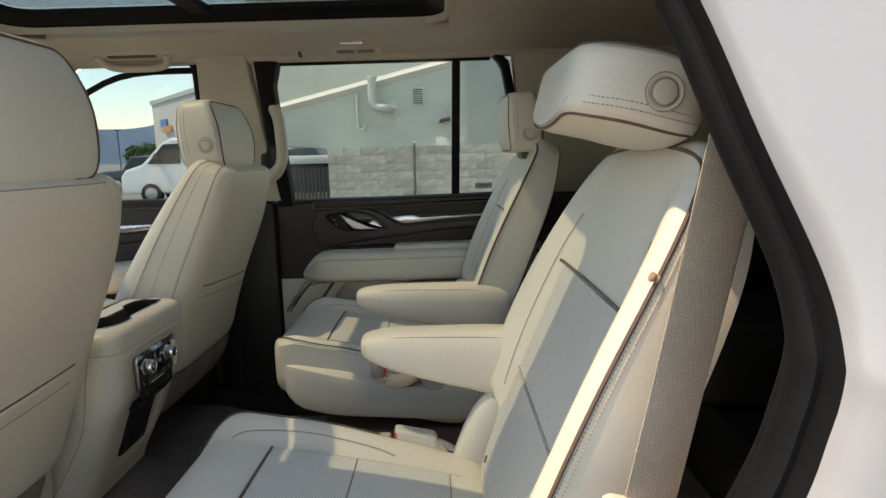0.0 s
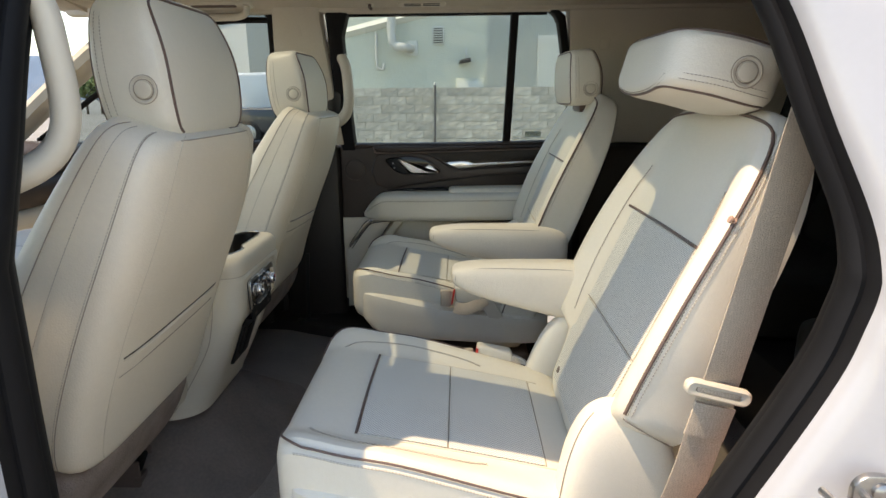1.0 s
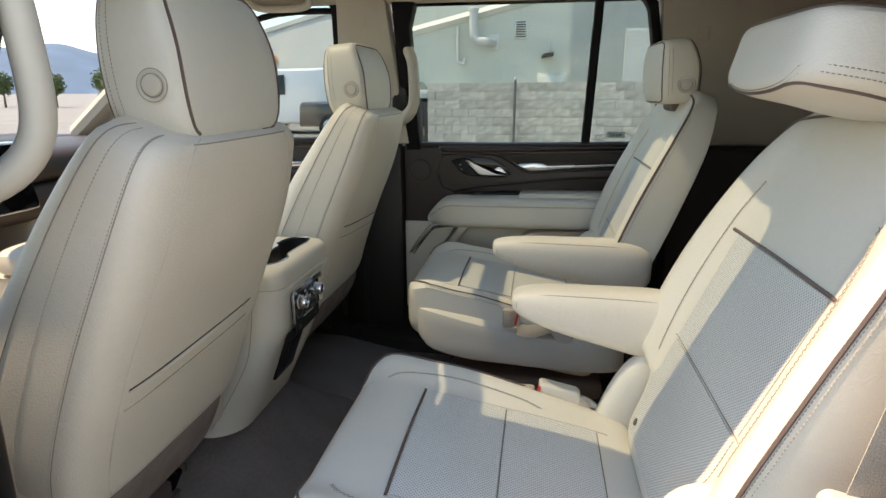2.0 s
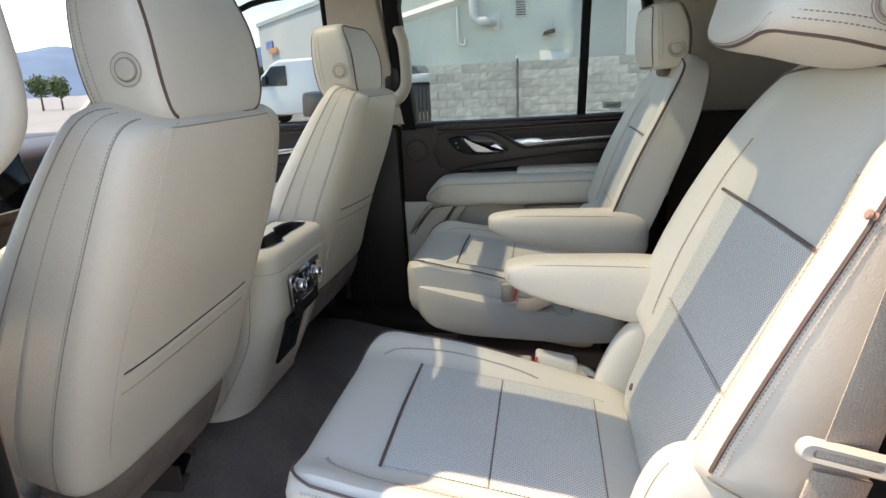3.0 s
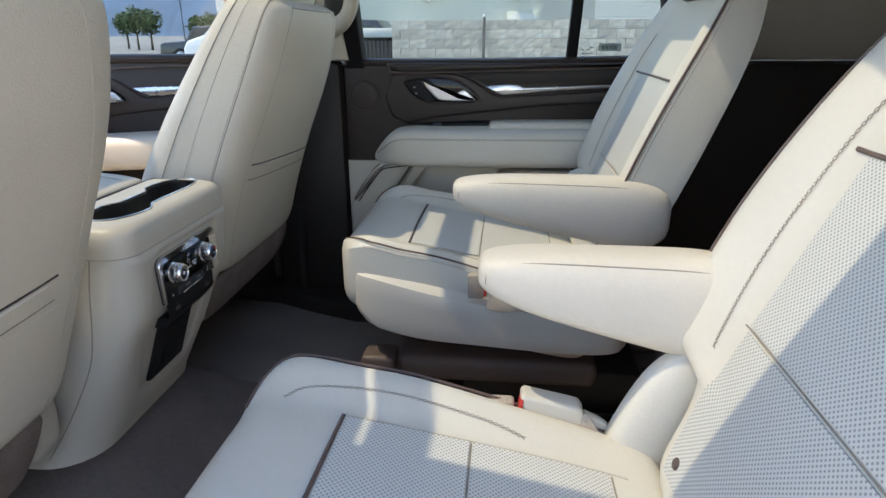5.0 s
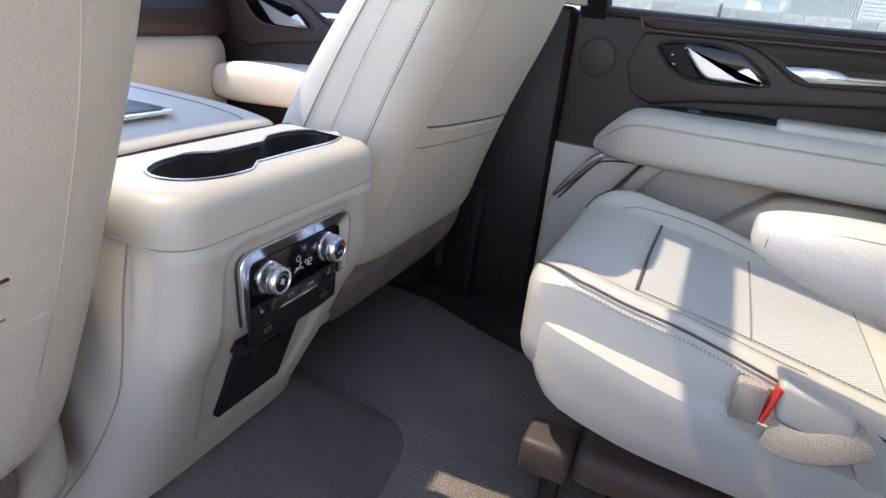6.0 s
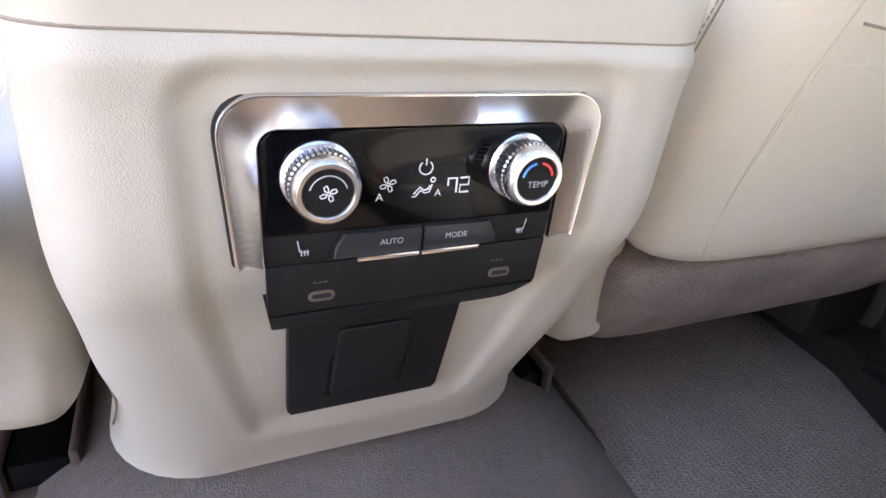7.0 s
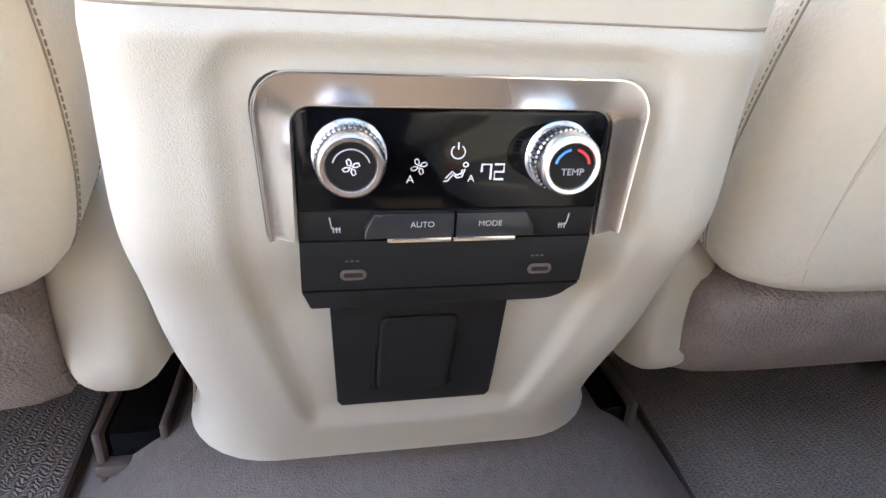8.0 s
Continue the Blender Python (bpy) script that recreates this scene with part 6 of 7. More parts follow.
def strap(pts, width, thick=0.0016, side=(1, 0, 0)):
    """A flat webbing strap along points; side gives the way across."""
    p = smooth_path(pts, 40)
    bm = bmesh.new()
    rings = []
    for i, c in enumerate(p):
        d = (p[min(i + 1, len(p) - 1)] - p[max(i - 1, 0)]).normalized()
        a = (Vector(side) - d * d.dot(Vector(side))).normalized()
        nn = a.cross(d)
        row = [(-0.5, 0.5), (-0.45, 1), (0, 1), (0.45, 1), (0.5, 0.5), (0.5, -0.5), (0.45, -1), (0, -1), (-0.45, -1), (-0.5, -0.5)]
        rings.append([c + a * (width * u) + nn * (thick * 0.5 * v) for u, v in row])
    return rings_mesh(bm, rings)


part("strap", strap([(-0.578, 0.712, 0.44), (-0.582, 0.700, 0.334), (-0.584, 0.694, 0.203)], 0.012, 0.004, (1, 0, 0)), M["black"], anchor)
part("slot_cover", box(-0.626, -0.548, 0.668, 0.706, 0.1965, 0.2045, 0.003), M["black"], anchor, "dark slot plate in the sill cover")
part("webbing", strap([(0.342, -0.672, 1.13), (0.296, -0.688, 0.946), (0.264, -0.692, 0.788), (0.2345, -0.695, 0.650)], 0.048, 0.0016, (1, 0.25, 0.3)), M["webbing"], belt)
part("webbing", strap([(0.352, -0.662, 1.13), (0.306, -0.678, 0.946), (0.271, -0.684, 0.788), (0.238, -0.691, 0.662)], 0.042, 0.0016, (1, 0.25, 0.3)), M["webbing"], belt)
part("webbing", strap([(0.235, -0.695, 0.655), (0.215, -0.698, 0.56), (0.185, -0.70, 0.45), (0.15, -0.705, 0.30)], 0.046, 0.0016, (1, 0.1, 0.3)), M["webbing"], belt)
part("webbing_fold", strap([(0.232, -0.699, 0.638), (0.222, -0.700, 0.600)], 0.048, 0.004, (1, 0.1, 0.3)), M["webbing"], belt)
guide_at = Matrix.Translation((0.231, -0.702, 0.656)) @ Euler((0, radians(14), 0)).to_matrix().to_4x4()
rings = []
for lp, w in ((rounded_loop(0.074, 0.019, 0.009), -0.003), (rounded_loop(0.074, 0.019, 0.009), 0.003), (rounded_loop(0.069, 0.014, 0.007), 0.0055), (rounded_loop(0.052, 0.007, 0.003), 0.0045), (rounded_loop(0.050, 0.006, 0.0025), -0.003)):
    rings.append([guide_at @ Vector((u, -w, v)) for u, v in lp])
part("belt_guide", rings_mesh(bmesh.new(), rings, cap=False), M["plastic_smooth"], belt, "cream plastic belt guide")
part("webbing_turn", slab(rounded_loop(0.049, 0.0075, 0.003), lambda u, v, w: guide_at @ Vector((u, -0.0005 - w, v)), 0.0035, 0.0015), M["webbing"], belt)

# buckle of the far seat and of the near seat
for y, x, dz in ((0.158, -0.066, 0.0), (-0.200, -0.018, -0.004)):
    bk = thing("belt_buckle", (x, y, 0.47), "cream belt buckle with red release in a tan sleeve", "belt buckle", "belt buckles")
    part("housing", pillow(rounded_loop(0.072, 0.042, 0.008), lambda u, v, w, x=x, y=y, dz=dz: (x + 0.040 + u * 0.97 - v * 0.12, y - 0.014 + w, 0.474 + dz - u * 0.20 + v), 0.026, 0.006, 3), M["plastic_smooth"], bk)
    part("release", pillow(rounded_loop(0.0038, 0.042, 0.0015), lambda u, v, w, x=x, y=y, dz=dz: (x + 0.002 + u + v * 0.18, y - 0.015 + w, 0.474 + dz + v), 0.022, 0.002, 2), M["red"], bk, "thin red release button")
    part("sleeve", pillow(rounded_loop(0.028, 0.044, 0.004), lambda u, v, w, x=x, y=y, dz=dz: (x - 0.017 + u, y - 0.011 + w, 0.468 + dz + v), 0.016, 0.004, 2), M["webbing"], bk, "tan webbing sleeve")
    part("folded_strap", strap([(x + 0.004, y - 0.013, 0.447 + dz), (x + 0.030, y - 0.018, 0.443 + dz), (x + 0.060, y - 0.017, 0.452 + dz), (x + 0.085, y - 0.012, 0.468 + dz)], 0.030, 0.003, (0, 0.3, 1)), M["webbing"], bk, "folded tan webbing")
    part("stalk", strap([(x + 0.068, y, 0.462 + dz), (x + 0.092, y, 0.448 + dz), (x + 0.115, y, 0.41 + dz)], 0.034, 0.010, (0, 0, 1)), M["plastic_smooth"], bk)

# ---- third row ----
bench = thing("rear_bench", (0.95, 0, FLOOR), "third-row leather bench with deep shade put into its dark colour", "car seat")
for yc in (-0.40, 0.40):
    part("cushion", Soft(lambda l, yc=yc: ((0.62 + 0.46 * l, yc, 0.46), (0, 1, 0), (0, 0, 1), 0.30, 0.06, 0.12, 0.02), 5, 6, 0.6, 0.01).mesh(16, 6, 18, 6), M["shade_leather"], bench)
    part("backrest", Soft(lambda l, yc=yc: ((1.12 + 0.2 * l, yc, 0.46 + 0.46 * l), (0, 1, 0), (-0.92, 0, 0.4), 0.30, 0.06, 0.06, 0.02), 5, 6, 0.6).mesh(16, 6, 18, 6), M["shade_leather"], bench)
    part("seam", tube([(0.70, yc - 0.2, 0.521), (0.80, yc, 0.527), (0.70, yc + 0.2, 0.521)], 0.002, 5), M["thread"], bench)
# black base likewise stands in for the shade down here
part("base", box(0.66, 1.3, -0.68, 0.68, FLOOR, 0.37, 0.02), M["black"], bench)
for y in (-0.18, -0.23):
    bk = thing("belt_buckle", (1.04, y, 0.52), "black belt buckle with red release button", "belt buckle", "rear belt buckles")
    part("housing", box(1.0, 1.055, y - 0.016, y + 0.016, 0.52, 0.552, 0.006), M["black"], bk)
    part("release", box(0.994, 1.003, y - 0.012, y + 0.012, 0.525, 0.548, 0.003), M["red"], bk, "red release button")
solo("tailgate", box(2.03, 2.08, -0.85, 0.85, 0.0, 0.86, 0.02), M["brown"], "dark tailgate trim closing the rear", "tailgate", kind="structure")
solo("tailgate_glass", box(2.03, 2.036, -0.8, 0.8, 0.86, 1.28, 0.0), M["glass_privacy"], "tinted tailgate window", "window", kind="structure", smooth=False)


# ---- outside ----
MO = dict(
    asphalt=material("concrete_lot", (0.25, 0.24, 0.22), 0.9, grain=1.0, grain_size=90, vary=0.2, soft_size=0.6),
    block=material("split_block", (0.35, 0.345, 0.305), 0.9, grain=1.0, grain_size=22, vary=0.28, soft_size=5, random_tint=0.16),
    mortar=material("mortar", (0.36, 0.36, 0.32), 0.95, grain=0.5, grain_size=40, vary=0.1),
    stucco=material("painted_wall", (0.47, 0.495, 0.435), 0.9, grain=0.3, grain_size=30, vary=0.06, soft_size=0.5),
    band=material("pale_band", (0.52, 0.54, 0.51), 0.8, vary=0.05, soft_size=0.5),
    ribbed=material("ribbed_cladding", (0.46, 0.49, 0.475), 0.6, vary=0.06, soft_size=0.7),
    pipe=material("galvanised_pipe", (0.42, 0.44, 0.43), 0.5, 0.0, vary=0.12),
    van=material("van_paint", (0.78, 0.79, 0.80), 0.3, vary=0.02, coat=0.6),
    truck=material("dark_truck_paint", (0.02, 0.022, 0.028), 0.3, vary=0.1, coat=0.6),
    car_glass=material("car_window", (0.03, 0.045, 0.055), 0.25, vary=0.1, spec=0.3),
    tyre=material("tyre", (0.015, 0.015, 0.015), 0.85, vary=0.15),
    wall2=material("pale_building", (0.62, 0.61, 0.57), 0.85, vary=0.05, soft_size=0.2),
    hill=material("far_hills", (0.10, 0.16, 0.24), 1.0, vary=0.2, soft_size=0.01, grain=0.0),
    leaf=material("leaves", (0.06, 0.10, 0.03), 0.8, vary=0.4, soft_size=2.0),
    bark=material("bark", (0.10, 0.075, 0.05), 0.9, vary=0.3),
)
rows = []
for i in range(2):
    rows.append([(-3000 + 6000 * i, -3000 + 6000 * j, GROUND) for j in range(2)])
solo("ground", sheet(rows), MO["asphalt"], "pale grey concrete parking lot", "ground", kind="structure", smooth=False)

# split-faced block wall with a cap
WY, WX0, WX1 = 13.5, -2.72, 6.5
wall = thing("block_wall", (2, WY, GROUND), "grey split-faced concrete block wall", "wall", kind="structure")
part("core", box(WX0 + 0.02, WX1, WY + 0.02, WY + 0.24, GROUND, 1.16, 0.0), MO["mortar"], wall, smooth=False)


def block_mesh(w, h, seed):
    rng = random.Random(seed)
    n, k = 5, 3
    bm = bmesh.new()
    grid = [[bm.verts.new((w * i / n, -0.012 - (0.008 * rng.random() if 0 < i < n and 0 < j < k else 0.0), h * j / k)) for i in range(n + 1)] for j in range(k + 1)]
    for j in range(k):
        for i in range(n):
            bm.faces.new((grid[j][i], grid[j][i + 1], grid[j + 1][i + 1], grid[j + 1][i]))
    rim = [grid[0][i] for i in range(n + 1)] + [grid[j][n] for j in range(1, k + 1)] + [grid[k][i] for i in reversed(range(n))] + [grid[j][0] for j in reversed(range(1, k))]
    low = [bm.verts.new((v.co.x, 0.03, v.co.z)) for v in rim]
    for i in range(len(rim)):
        q = (i + 1) % len(rim)
        bm.faces.new((rim[i], rim[q], low[q], low[i]))
    return finish(bm, "brick", MO["block"], False)


SHAPES = [block_mesh(0.393, 0.193, q) for q in range(8)]
HALF = [block_mesh(0.193, 0.193, 20 + q) for q in range(3)]
rng = random.Random(4)
count = 0
for r in range(8):
    z = 1.17 - 0.2 * (r + 1)
    x = WX0
    first = r % 2
    while x < 4.6 and count < 290:
        me = rng.choice(HALF if first else SHAPES)
        ob = new("brick", me)
        ob.location = (x, WY, z)
        ob.parent = wall
        ob.matrix_parent_inverse = Matrix.Translation(-PLACES[wall.name])
        x += 0.2 if first else 0.4
        first = 0
        count += 1
pole = thing("pipe_post", (-0.64, WY - 0.15, GROUND), "thin grey steel pipe post before the block wall", "post")
part("shaft", tube([(-0.64, WY - 0.15, GROUND), (-0.62, WY - 0.15, 1.22)], 0.032, 10), M["pipe_steel"], pole)
part("cap", turned([(0.035, 0), (0.038, 0.03), (0.02, 0.06), (0.001, 0.065)], (-0.62, WY - 0.15, 1.22), (0, 0, 1), 12), MO["pipe"], pole)

# large grey building, turned so that it nears towards +x
BY = 20.0
building = thing("warehouse", (0, BY, GROUND), "large grey-green painted warehouse with wall fittings", "building", kind="structure")
part("wall", box(-6.4, 12.0, BY, BY + 8, GROUND, 9.0, 0.0), MO["stucco"], building, smooth=False)
bm = bmesh.new()
tube([(-6.4, BY - 0.02, 2.47), (12.0, BY - 0.02, 6.74)], 0.16, 4, bm=bm)
part("sloping_band", bm, MO["band"], building, "pale sloping fascia band")
bm = bmesh.new()
for k in range(150):
    x = 0.9 + 0.05 * k * 1.4
    box(x, x + 0.03, BY - 0.05, BY - 0.005, GROUND, 4.6, 0.0, bm=bm)
tagged(part("ribs", bm, MO["ribbed"], building, "ribbed metal cladding", False), kind="stuff")
rd = part("roller_door", box(2.6, 6.0, BY - 0.09, BY - 0.01, GROUND, 2.9, 0.0), MO["ribbed"], building, "grey roller door", False)
for k in range(34):
    part("slat", box(2.62, 5.98, BY - 0.115, BY - 0.085, GROUND + 0.1 * k, GROUND + 0.1 * k + 0.07, 0.0), MO["band"], rd, smooth=False)
duct = thing("wall_duct", (-1.8, BY - 0.3, 2.4), "galvanised elbow duct on the warehouse wall", "duct")
part("pipe", tube(smooth_path([(-1.87, BY - 0.45, 3.55), (-1.87, BY - 0.45, 2.85), (-1.75, BY - 0.45, 2.6), (-1.45, BY - 0.45, 2.55), (-1.25, BY - 0.1, 2.52)], 24), 0.14, 14), MO["pipe"], duct)
part("flange", turned([(0.17, 0), (0.17, 0.08), (0.14, 0.1)], (-1.87, BY - 0.45, 3.5), (0, 0, 1), 14), MO["pipe"], duct)
part("plate", box(-1.42, -1.05, BY - 0.06, BY, 2.3, 2.8, 0.01), MO["band"], duct)
thin = thing("vent_pipe", (-2.3, BY - 0.2, 1.8), "thin grey pipe with a hook end on the wall", "pipe")
part("pipe", tube(smooth_path([(-2.42, BY - 0.15, 3.0), (-2.42, BY - 0.15, 2.0), (-2.35, BY - 0.15, 1.85), (-2.22, BY - 0.15, 1.83), (-2.18, BY - 0.15, 2.0)], 20), 0.05, 8), MO["pipe"], thin)
lou = thing("louvre", (-0.4, BY - 0.05, 2.7), "small louvred wall vent", "vent")
part("frame", box(-0.55, -0.15, BY - 0.05, BY, 2.72, 3.32, 0.01), MO["band"], lou)
for k in range(7):
    part("slat", box(-0.51, -0.19, BY - 0.075, BY - 0.045, 2.77 + 0.075 * k, 2.80 + 0.075 * k, 0.0), M["black"], lou, smooth=False)
wl_ = thing("wall_lamp", (0.6, BY - 0.2, 2.1), "dark wedge-shaped wall lamp", "lamp")
part("housing", pillow([(0.40, 2.10), (0.80, 2.18), (0.80, 2.30), (0.46, 2.24)], lambda u, v, w: (u, BY - 0.35 + w, v), 0.32, 0.03, 2), M["dark_sheet"], wl_)
part("bracket", box(0.62, 0.70, BY - 0.05, BY, 2.3, 2.62, 0.01), MO["pipe"], wl_)
sd = thing("side_door", (0.5, BY - 0.05, 1.5), "white steel door beyond the wall", "door")
part("leaf", box(0.15, 1.0, BY - 0.07, BY, GROUND, 1.62, 0.01), MO["band"], sd)
part("frame", box(0.08, 1.07, BY - 0.04, BY, GROUND, 1.70, 0.01), MO["stucco"], sd)
for fitting, dx, dz in ((duct, -0.40, 0.0), (thin, -0.41, 0.05), (lou, -0.40, -0.07), (wl_, -0.46, -0.09), (sd, -0.25, -0.15)):
    fitting.location += Vector((dx, 0, dz))

# dark gate between the buildings
gate = thing("gate", (-3.6, 14.5, GROUND), "dark slatted gate beside the block wall", "gate")
for k in range(22):
    part("slat", box(-4.6 + 0.1 * k, -4.53 + 0.1 * k, 14.5, 14.53, GROUND, 0.72, 0.0), M["dark_sheet"], gate, smooth=False)
part("rail", box(-4.7, -2.4, 14.53, 14.58, 0.62, 0.69, 0.0), M["dark_sheet"], gate, smooth=False)
shade = thing("lean_to", (-4.0, 17, GROUND), "low pale canopy beside the warehouse", "canopy")
part("roof", box(-4.7, -2.6, 15.0, 19.8, 0.80, 1.02, 0.02), MO["band"], shade)
for x in (-4.6, -2.9):
    part("post", box(x, x + 0.12, 15.1, 15.22, GROUND, 0.80, 0.0), MO["band"], shade, smooth=False)

# pale shop building further off, turned towards the lot
shop = thing("shop_building", (-15, 35, GROUND), "pale shop building with covered corner and wall sign", "building", kind="structure")
turned_at = Matrix.Translation((-19.4, 40.0, 0)) @ Matrix.Rotation(math.atan2(-10.0, 8.4), 4, "Z")


def shop_box(x0, x1, y0, y1, z0, z1):
    bm = box(x0, x1, y0, y1, z0, z1, 0.0)
    bm.transform(turned_at)
    return bm


part("wall", shop_box(0, 14, 0, 12, 1.9, 4.9), MO["wall2"], shop, smooth=False)
part("parapet", shop_box(-0.1, 14.1, -0.1, 12, 4.75, 5.0), MO["band"], shop, smooth=False)
part("recess", shop_box(1.8, 14, 1.2, 12, GROUND, 1.9), MO["wall2"], shop, smooth=False)
for x in (0.1, 4.5, 9.0):
    part("column", shop_box(x, x + 0.6, 0.1, 0.7, GROUND, 1.9), MO["wall2"], shop, smooth=False)
sign = part("sign", shop_box(1.9, 3.3, -0.12, -0.02, 3.15, 3.65), material("sign_blue", (0.10, 0.22, 0.5), 0.5), shop, "blue and orange wall sign", False)
part("sign_patch", shop_box(2.5, 4.3, -0.16, -0.1, 2.85, 3.2), material("sign_orange", (0.75, 0.28, 0.10), 0.5), sign, smooth=False)


def vehicle(name, place, turn, size, profile, paint, label, cat):
    """A parked vehicle: a side outline carried across with rounded edges, glass, wheels."""
    L, W, H = size
    v = thing(name, place, label, cat)
    at = Matrix.Translation(place) @ Matrix.Rotation(radians(turn), 4, "Z")
    body_loop = [(x * L, z * H) for x, z in profile]
    part("body", pillow(body_loop, lambda u, q, w: at @ Vector((u, w - W / 2, q)), W, 0.12, 3), paint, v)
    return v, at


van_profile = [(-0.5, 0.16), (-0.5, 0.42), (-0.47, 0.52), (-0.36, 0.60), (-0.22, 0.92), (-0.16, 0.98), (0.48, 1.0), (0.5, 0.95), (0.5, 0.16)]
van, at = vehicle("van", (-8.5, 21, GROUND), 0, (5.6, 2.0, 2.35), van_profile, MO["van"], "white cargo van parked nose to the kerb", "van")
for sy in (-1.02, 1.02):
    part("side_window", slab([(-1.78, 1.42), (-1.18, 2.08), (-0.62, 2.10), (-0.62, 1.40)], lambda u, v, w, sy=sy: at @ Vector((u, sy + (w if sy > 0 else -w), v)), 0.01, 0.0), MO["car_glass"], van, smooth=False)
    for x in (-1.75, 1.7):
        wh = part("wheel", turned([(0.0001, 0.0), (0.36, 0.0), (0.38, -0.05), (0.38, -0.2), (0.36, -0.24), (0.0001, -0.24)], at @ Vector((x, sy * 1.0, 0.38)), (0, 1 if sy > 0 else -1, 0), 24), MO["tyre"], van)
        part("hub", turned([(0.0001, 0.012), (0.2, 0.01), (0.22, 0.0)], at @ Vector((x, sy * 1.0, 0.38)), (0, 1 if sy > 0 else -1, 0), 20), M["steel"], wh)
    part("mirror", box(-10.0, -9.85, 21 + sy * 1.05 - 0.12, 21 + sy * 1.05 + 0.12, 0.95, 1.25, 0.03), M["dark_sheet"], van)
part("windscreen", slab([(-0.78, 0), (0.78, 0), (0.68, 0.74), (-0.68, 0.74)], lambda u, v, w: at @ Vector((-2.02 + v * 0.95 - w, u, 1.45 + v * 0.95 + w)), 0.015, 0.0), MO["car_glass"], van, smooth=False)

truck_profile = [(-0.5, 0.22), (-0.5, 0.52), (-0.46, 0.58), (-0.26, 0.62), (-0.17, 0.97), (0.05, 1.0), (0.10, 0.64), (0.48, 0.64), (0.5, 0.58), (0.5, 0.22)]
for place, turn, paint, label in (((-14.6, 30, GROUND), 0, MO["truck"], "dark pickup truck parked in the lot"), ((-4.9, 18.6, GROUND), 180, MO["truck"], "black pickup truck parked by the warehouse")):
    tr, at = vehicle("pickup_truck", place, turn, (5.6, 1.95, 1.85), truck_profile, paint, label, "pickup truck")
    for sy in (-0.99, 0.99):
        part("side_window", slab([(-1.25, 1.20), (-0.85, 1.68), (0.22, 1.70), (0.36, 1.20)], lambda u, v, w, sy=sy: at @ Vector((u, sy + (w if sy > 0 else -w), v)), 0.01, 0.0), MO["car_glass"], tr, smooth=False)
        for x in (-1.75, 1.75):
            wh = part("wheel", turned([(0.0001, 0.0), (0.38, 0.0), (0.41, -0.05), (0.41, -0.2), (0.38, -0.25), (0.0001, -0.25)], at @ Vector((x, sy * 1.0, 0.41)), at.to_3x3() @ Vector((0, 1 if sy > 0 else -1, 0)), 24), MO["tyre"], tr)
            part("hub", turned([(0.0001, 0.014), (0.22, 0.012), (0.25, 0.0)], at @ Vector((x, sy * 1.0, 0.41)), at.to_3x3() @ Vector((0, 1 if sy > 0 else -1, 0)), 20), M["steel"], wh)


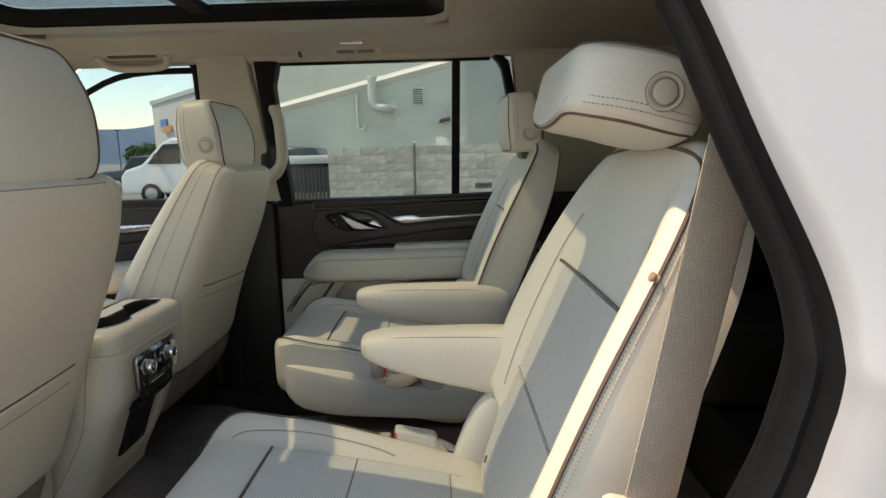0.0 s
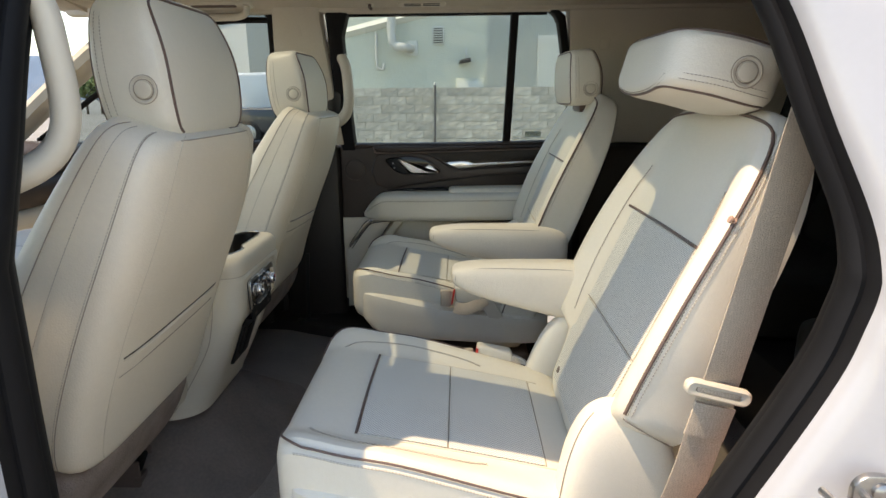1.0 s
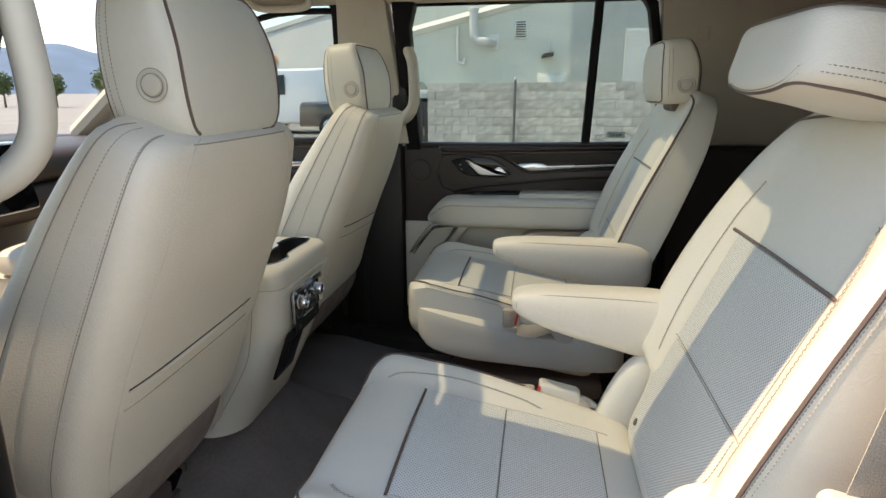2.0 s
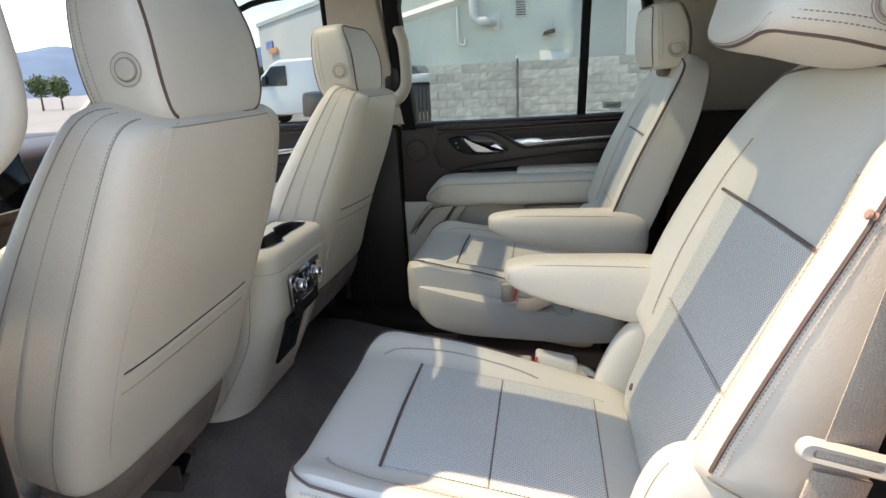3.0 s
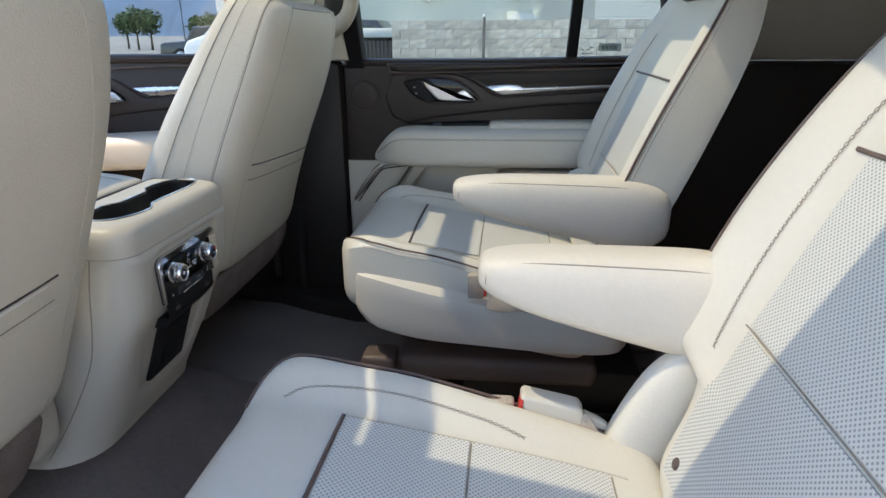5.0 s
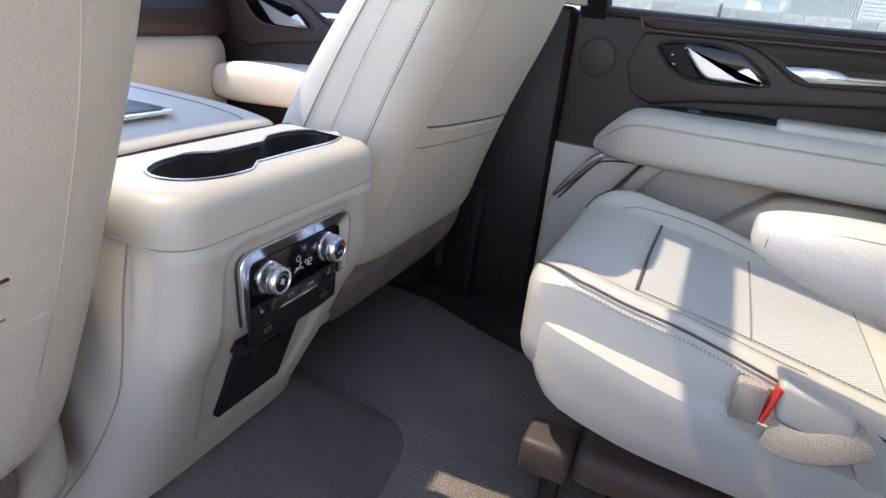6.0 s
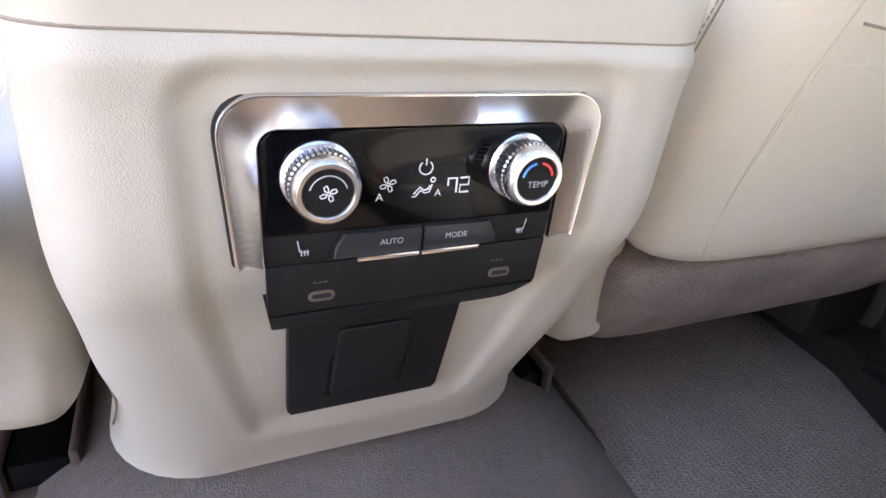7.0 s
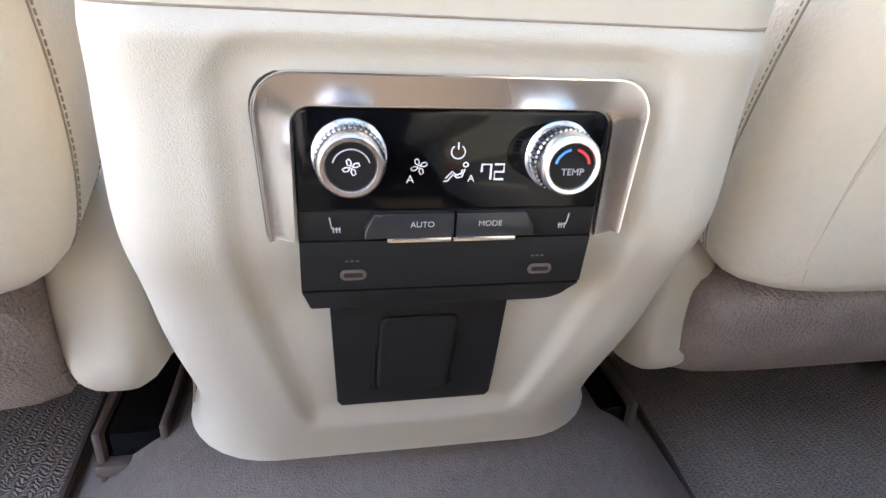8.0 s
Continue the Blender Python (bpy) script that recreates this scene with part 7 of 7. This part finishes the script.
def tree(place, h, seed):
    rng = random.Random(seed)
    t = thing("tree", place, "green leafy tree at the edge of the lot", "tree", "trees behind the lot")
    base = Vector(place)
    bm = tube([base, base + Vector((0.05, 0, h * 0.3)), base + Vector((0, 0.1, h * 0.62))], lambda q: 0.13 * (1 - 0.6 * q), 7)
    for k in range(7):
        a = base + Vector((0, 0, h * (0.3 + 0.05 * k)))
        an = rng.uniform(0, 6.28)
        tube([a, a + Vector((math.cos(an), math.sin(an), 0.8)) * h * 0.22], lambda q: 0.05 * (1 - 0.7 * q), 5, bm=bm)
    part("trunk", bm, MO["bark"], t)
    verts, faces = [], []
    for k in range(900):
        d = Vector((rng.gauss(0, 1), rng.gauss(0, 1), rng.gauss(0, 1))).normalized()
        r = h * 0.30 * rng.uniform(0.35, 1.05) * (1 + 0.3 * noise.noise(d * 2 + base))
        c = base + Vector((0, 0, h * 0.66)) + Vector((d.x, d.y, d.z * 1.05)) * r
        u = Vector((rng.gauss(0, 1), rng.gauss(0, 1), rng.gauss(0, 1))).normalized() * 0.16
        w = d.cross(u).normalized() * 0.12
        i = len(verts)
        verts += [c - u, c + w, c + u, c - w]
        faces.append((i, i + 1, i + 2, i + 3))
    me = bpy.data.meshes.new("crown")
    me.from_pydata(verts, [], faces)
    me.materials.append(MO["leaf"])
    ob = new("crown", me)
    ob.parent = t
    ob.matrix_parent_inverse = Matrix.Translation(-PLACES[t.name])


rng = random.Random(9)
for k in range(14):
    tree((-62 + 3.3 * k + rng.uniform(-1, 1), 62 + rng.uniform(-4, 4), GROUND), rng.uniform(3.2, 4.6), 40 + k)
for k in range(8):
    tree((-70 - 2 * k, 20 + 5 * k, GROUND), rng.uniform(4, 6), 70 + k)

lp = thing("lot_lamp", (-54, 100, GROUND), "tall dark parking lot lamp", "street lamp")
part("pole", tube([(-54, 100, GROUND), (-54, 100, 6.4)], 0.08, 8), M["dark_sheet"], lp)
part("head", box(-54.4, -53.6, 99.7, 100.3, 6.35, 6.5, 0.02), M["dark_sheet"], lp)
lp2 = thing("lot_lamp", (-46, 12, GROUND), "tall dark parking lot lamp", "street lamp")
part("pole", tube([(-46, 12, GROUND), (-46, 12, 8.4)], 0.09, 8), M["dark_sheet"], lp2)
part("head", box(-46.3, -45.7, 11.5, 12.5, 8.35, 8.5, 0.02), M["dark_sheet"], lp2)

# far hills, a ridge far behind everything; its haze is only the blue base colour
rows = []
for j in range(3):
    row = []
    for i in range(121):
        a = radians(95 + 110 * i / 120)
        h = 165 + 60 * noise.noise(Vector((i * 0.055, 3.3, 0))) + 40 * noise.noise(Vector((i * 0.22, 8.3, 0)))
        r = 2000 + 350 * j
        row.append((r * math.cos(a), r * math.sin(a), -5 + max(20, h) * (0, 0.75, 1.0)[j]))
    rows.append(row)
solo("far_hills", sheet(rows), MO["hill"], "mountain ridge on the horizon with haze put into its blue colour", "backdrop", kind="structure")
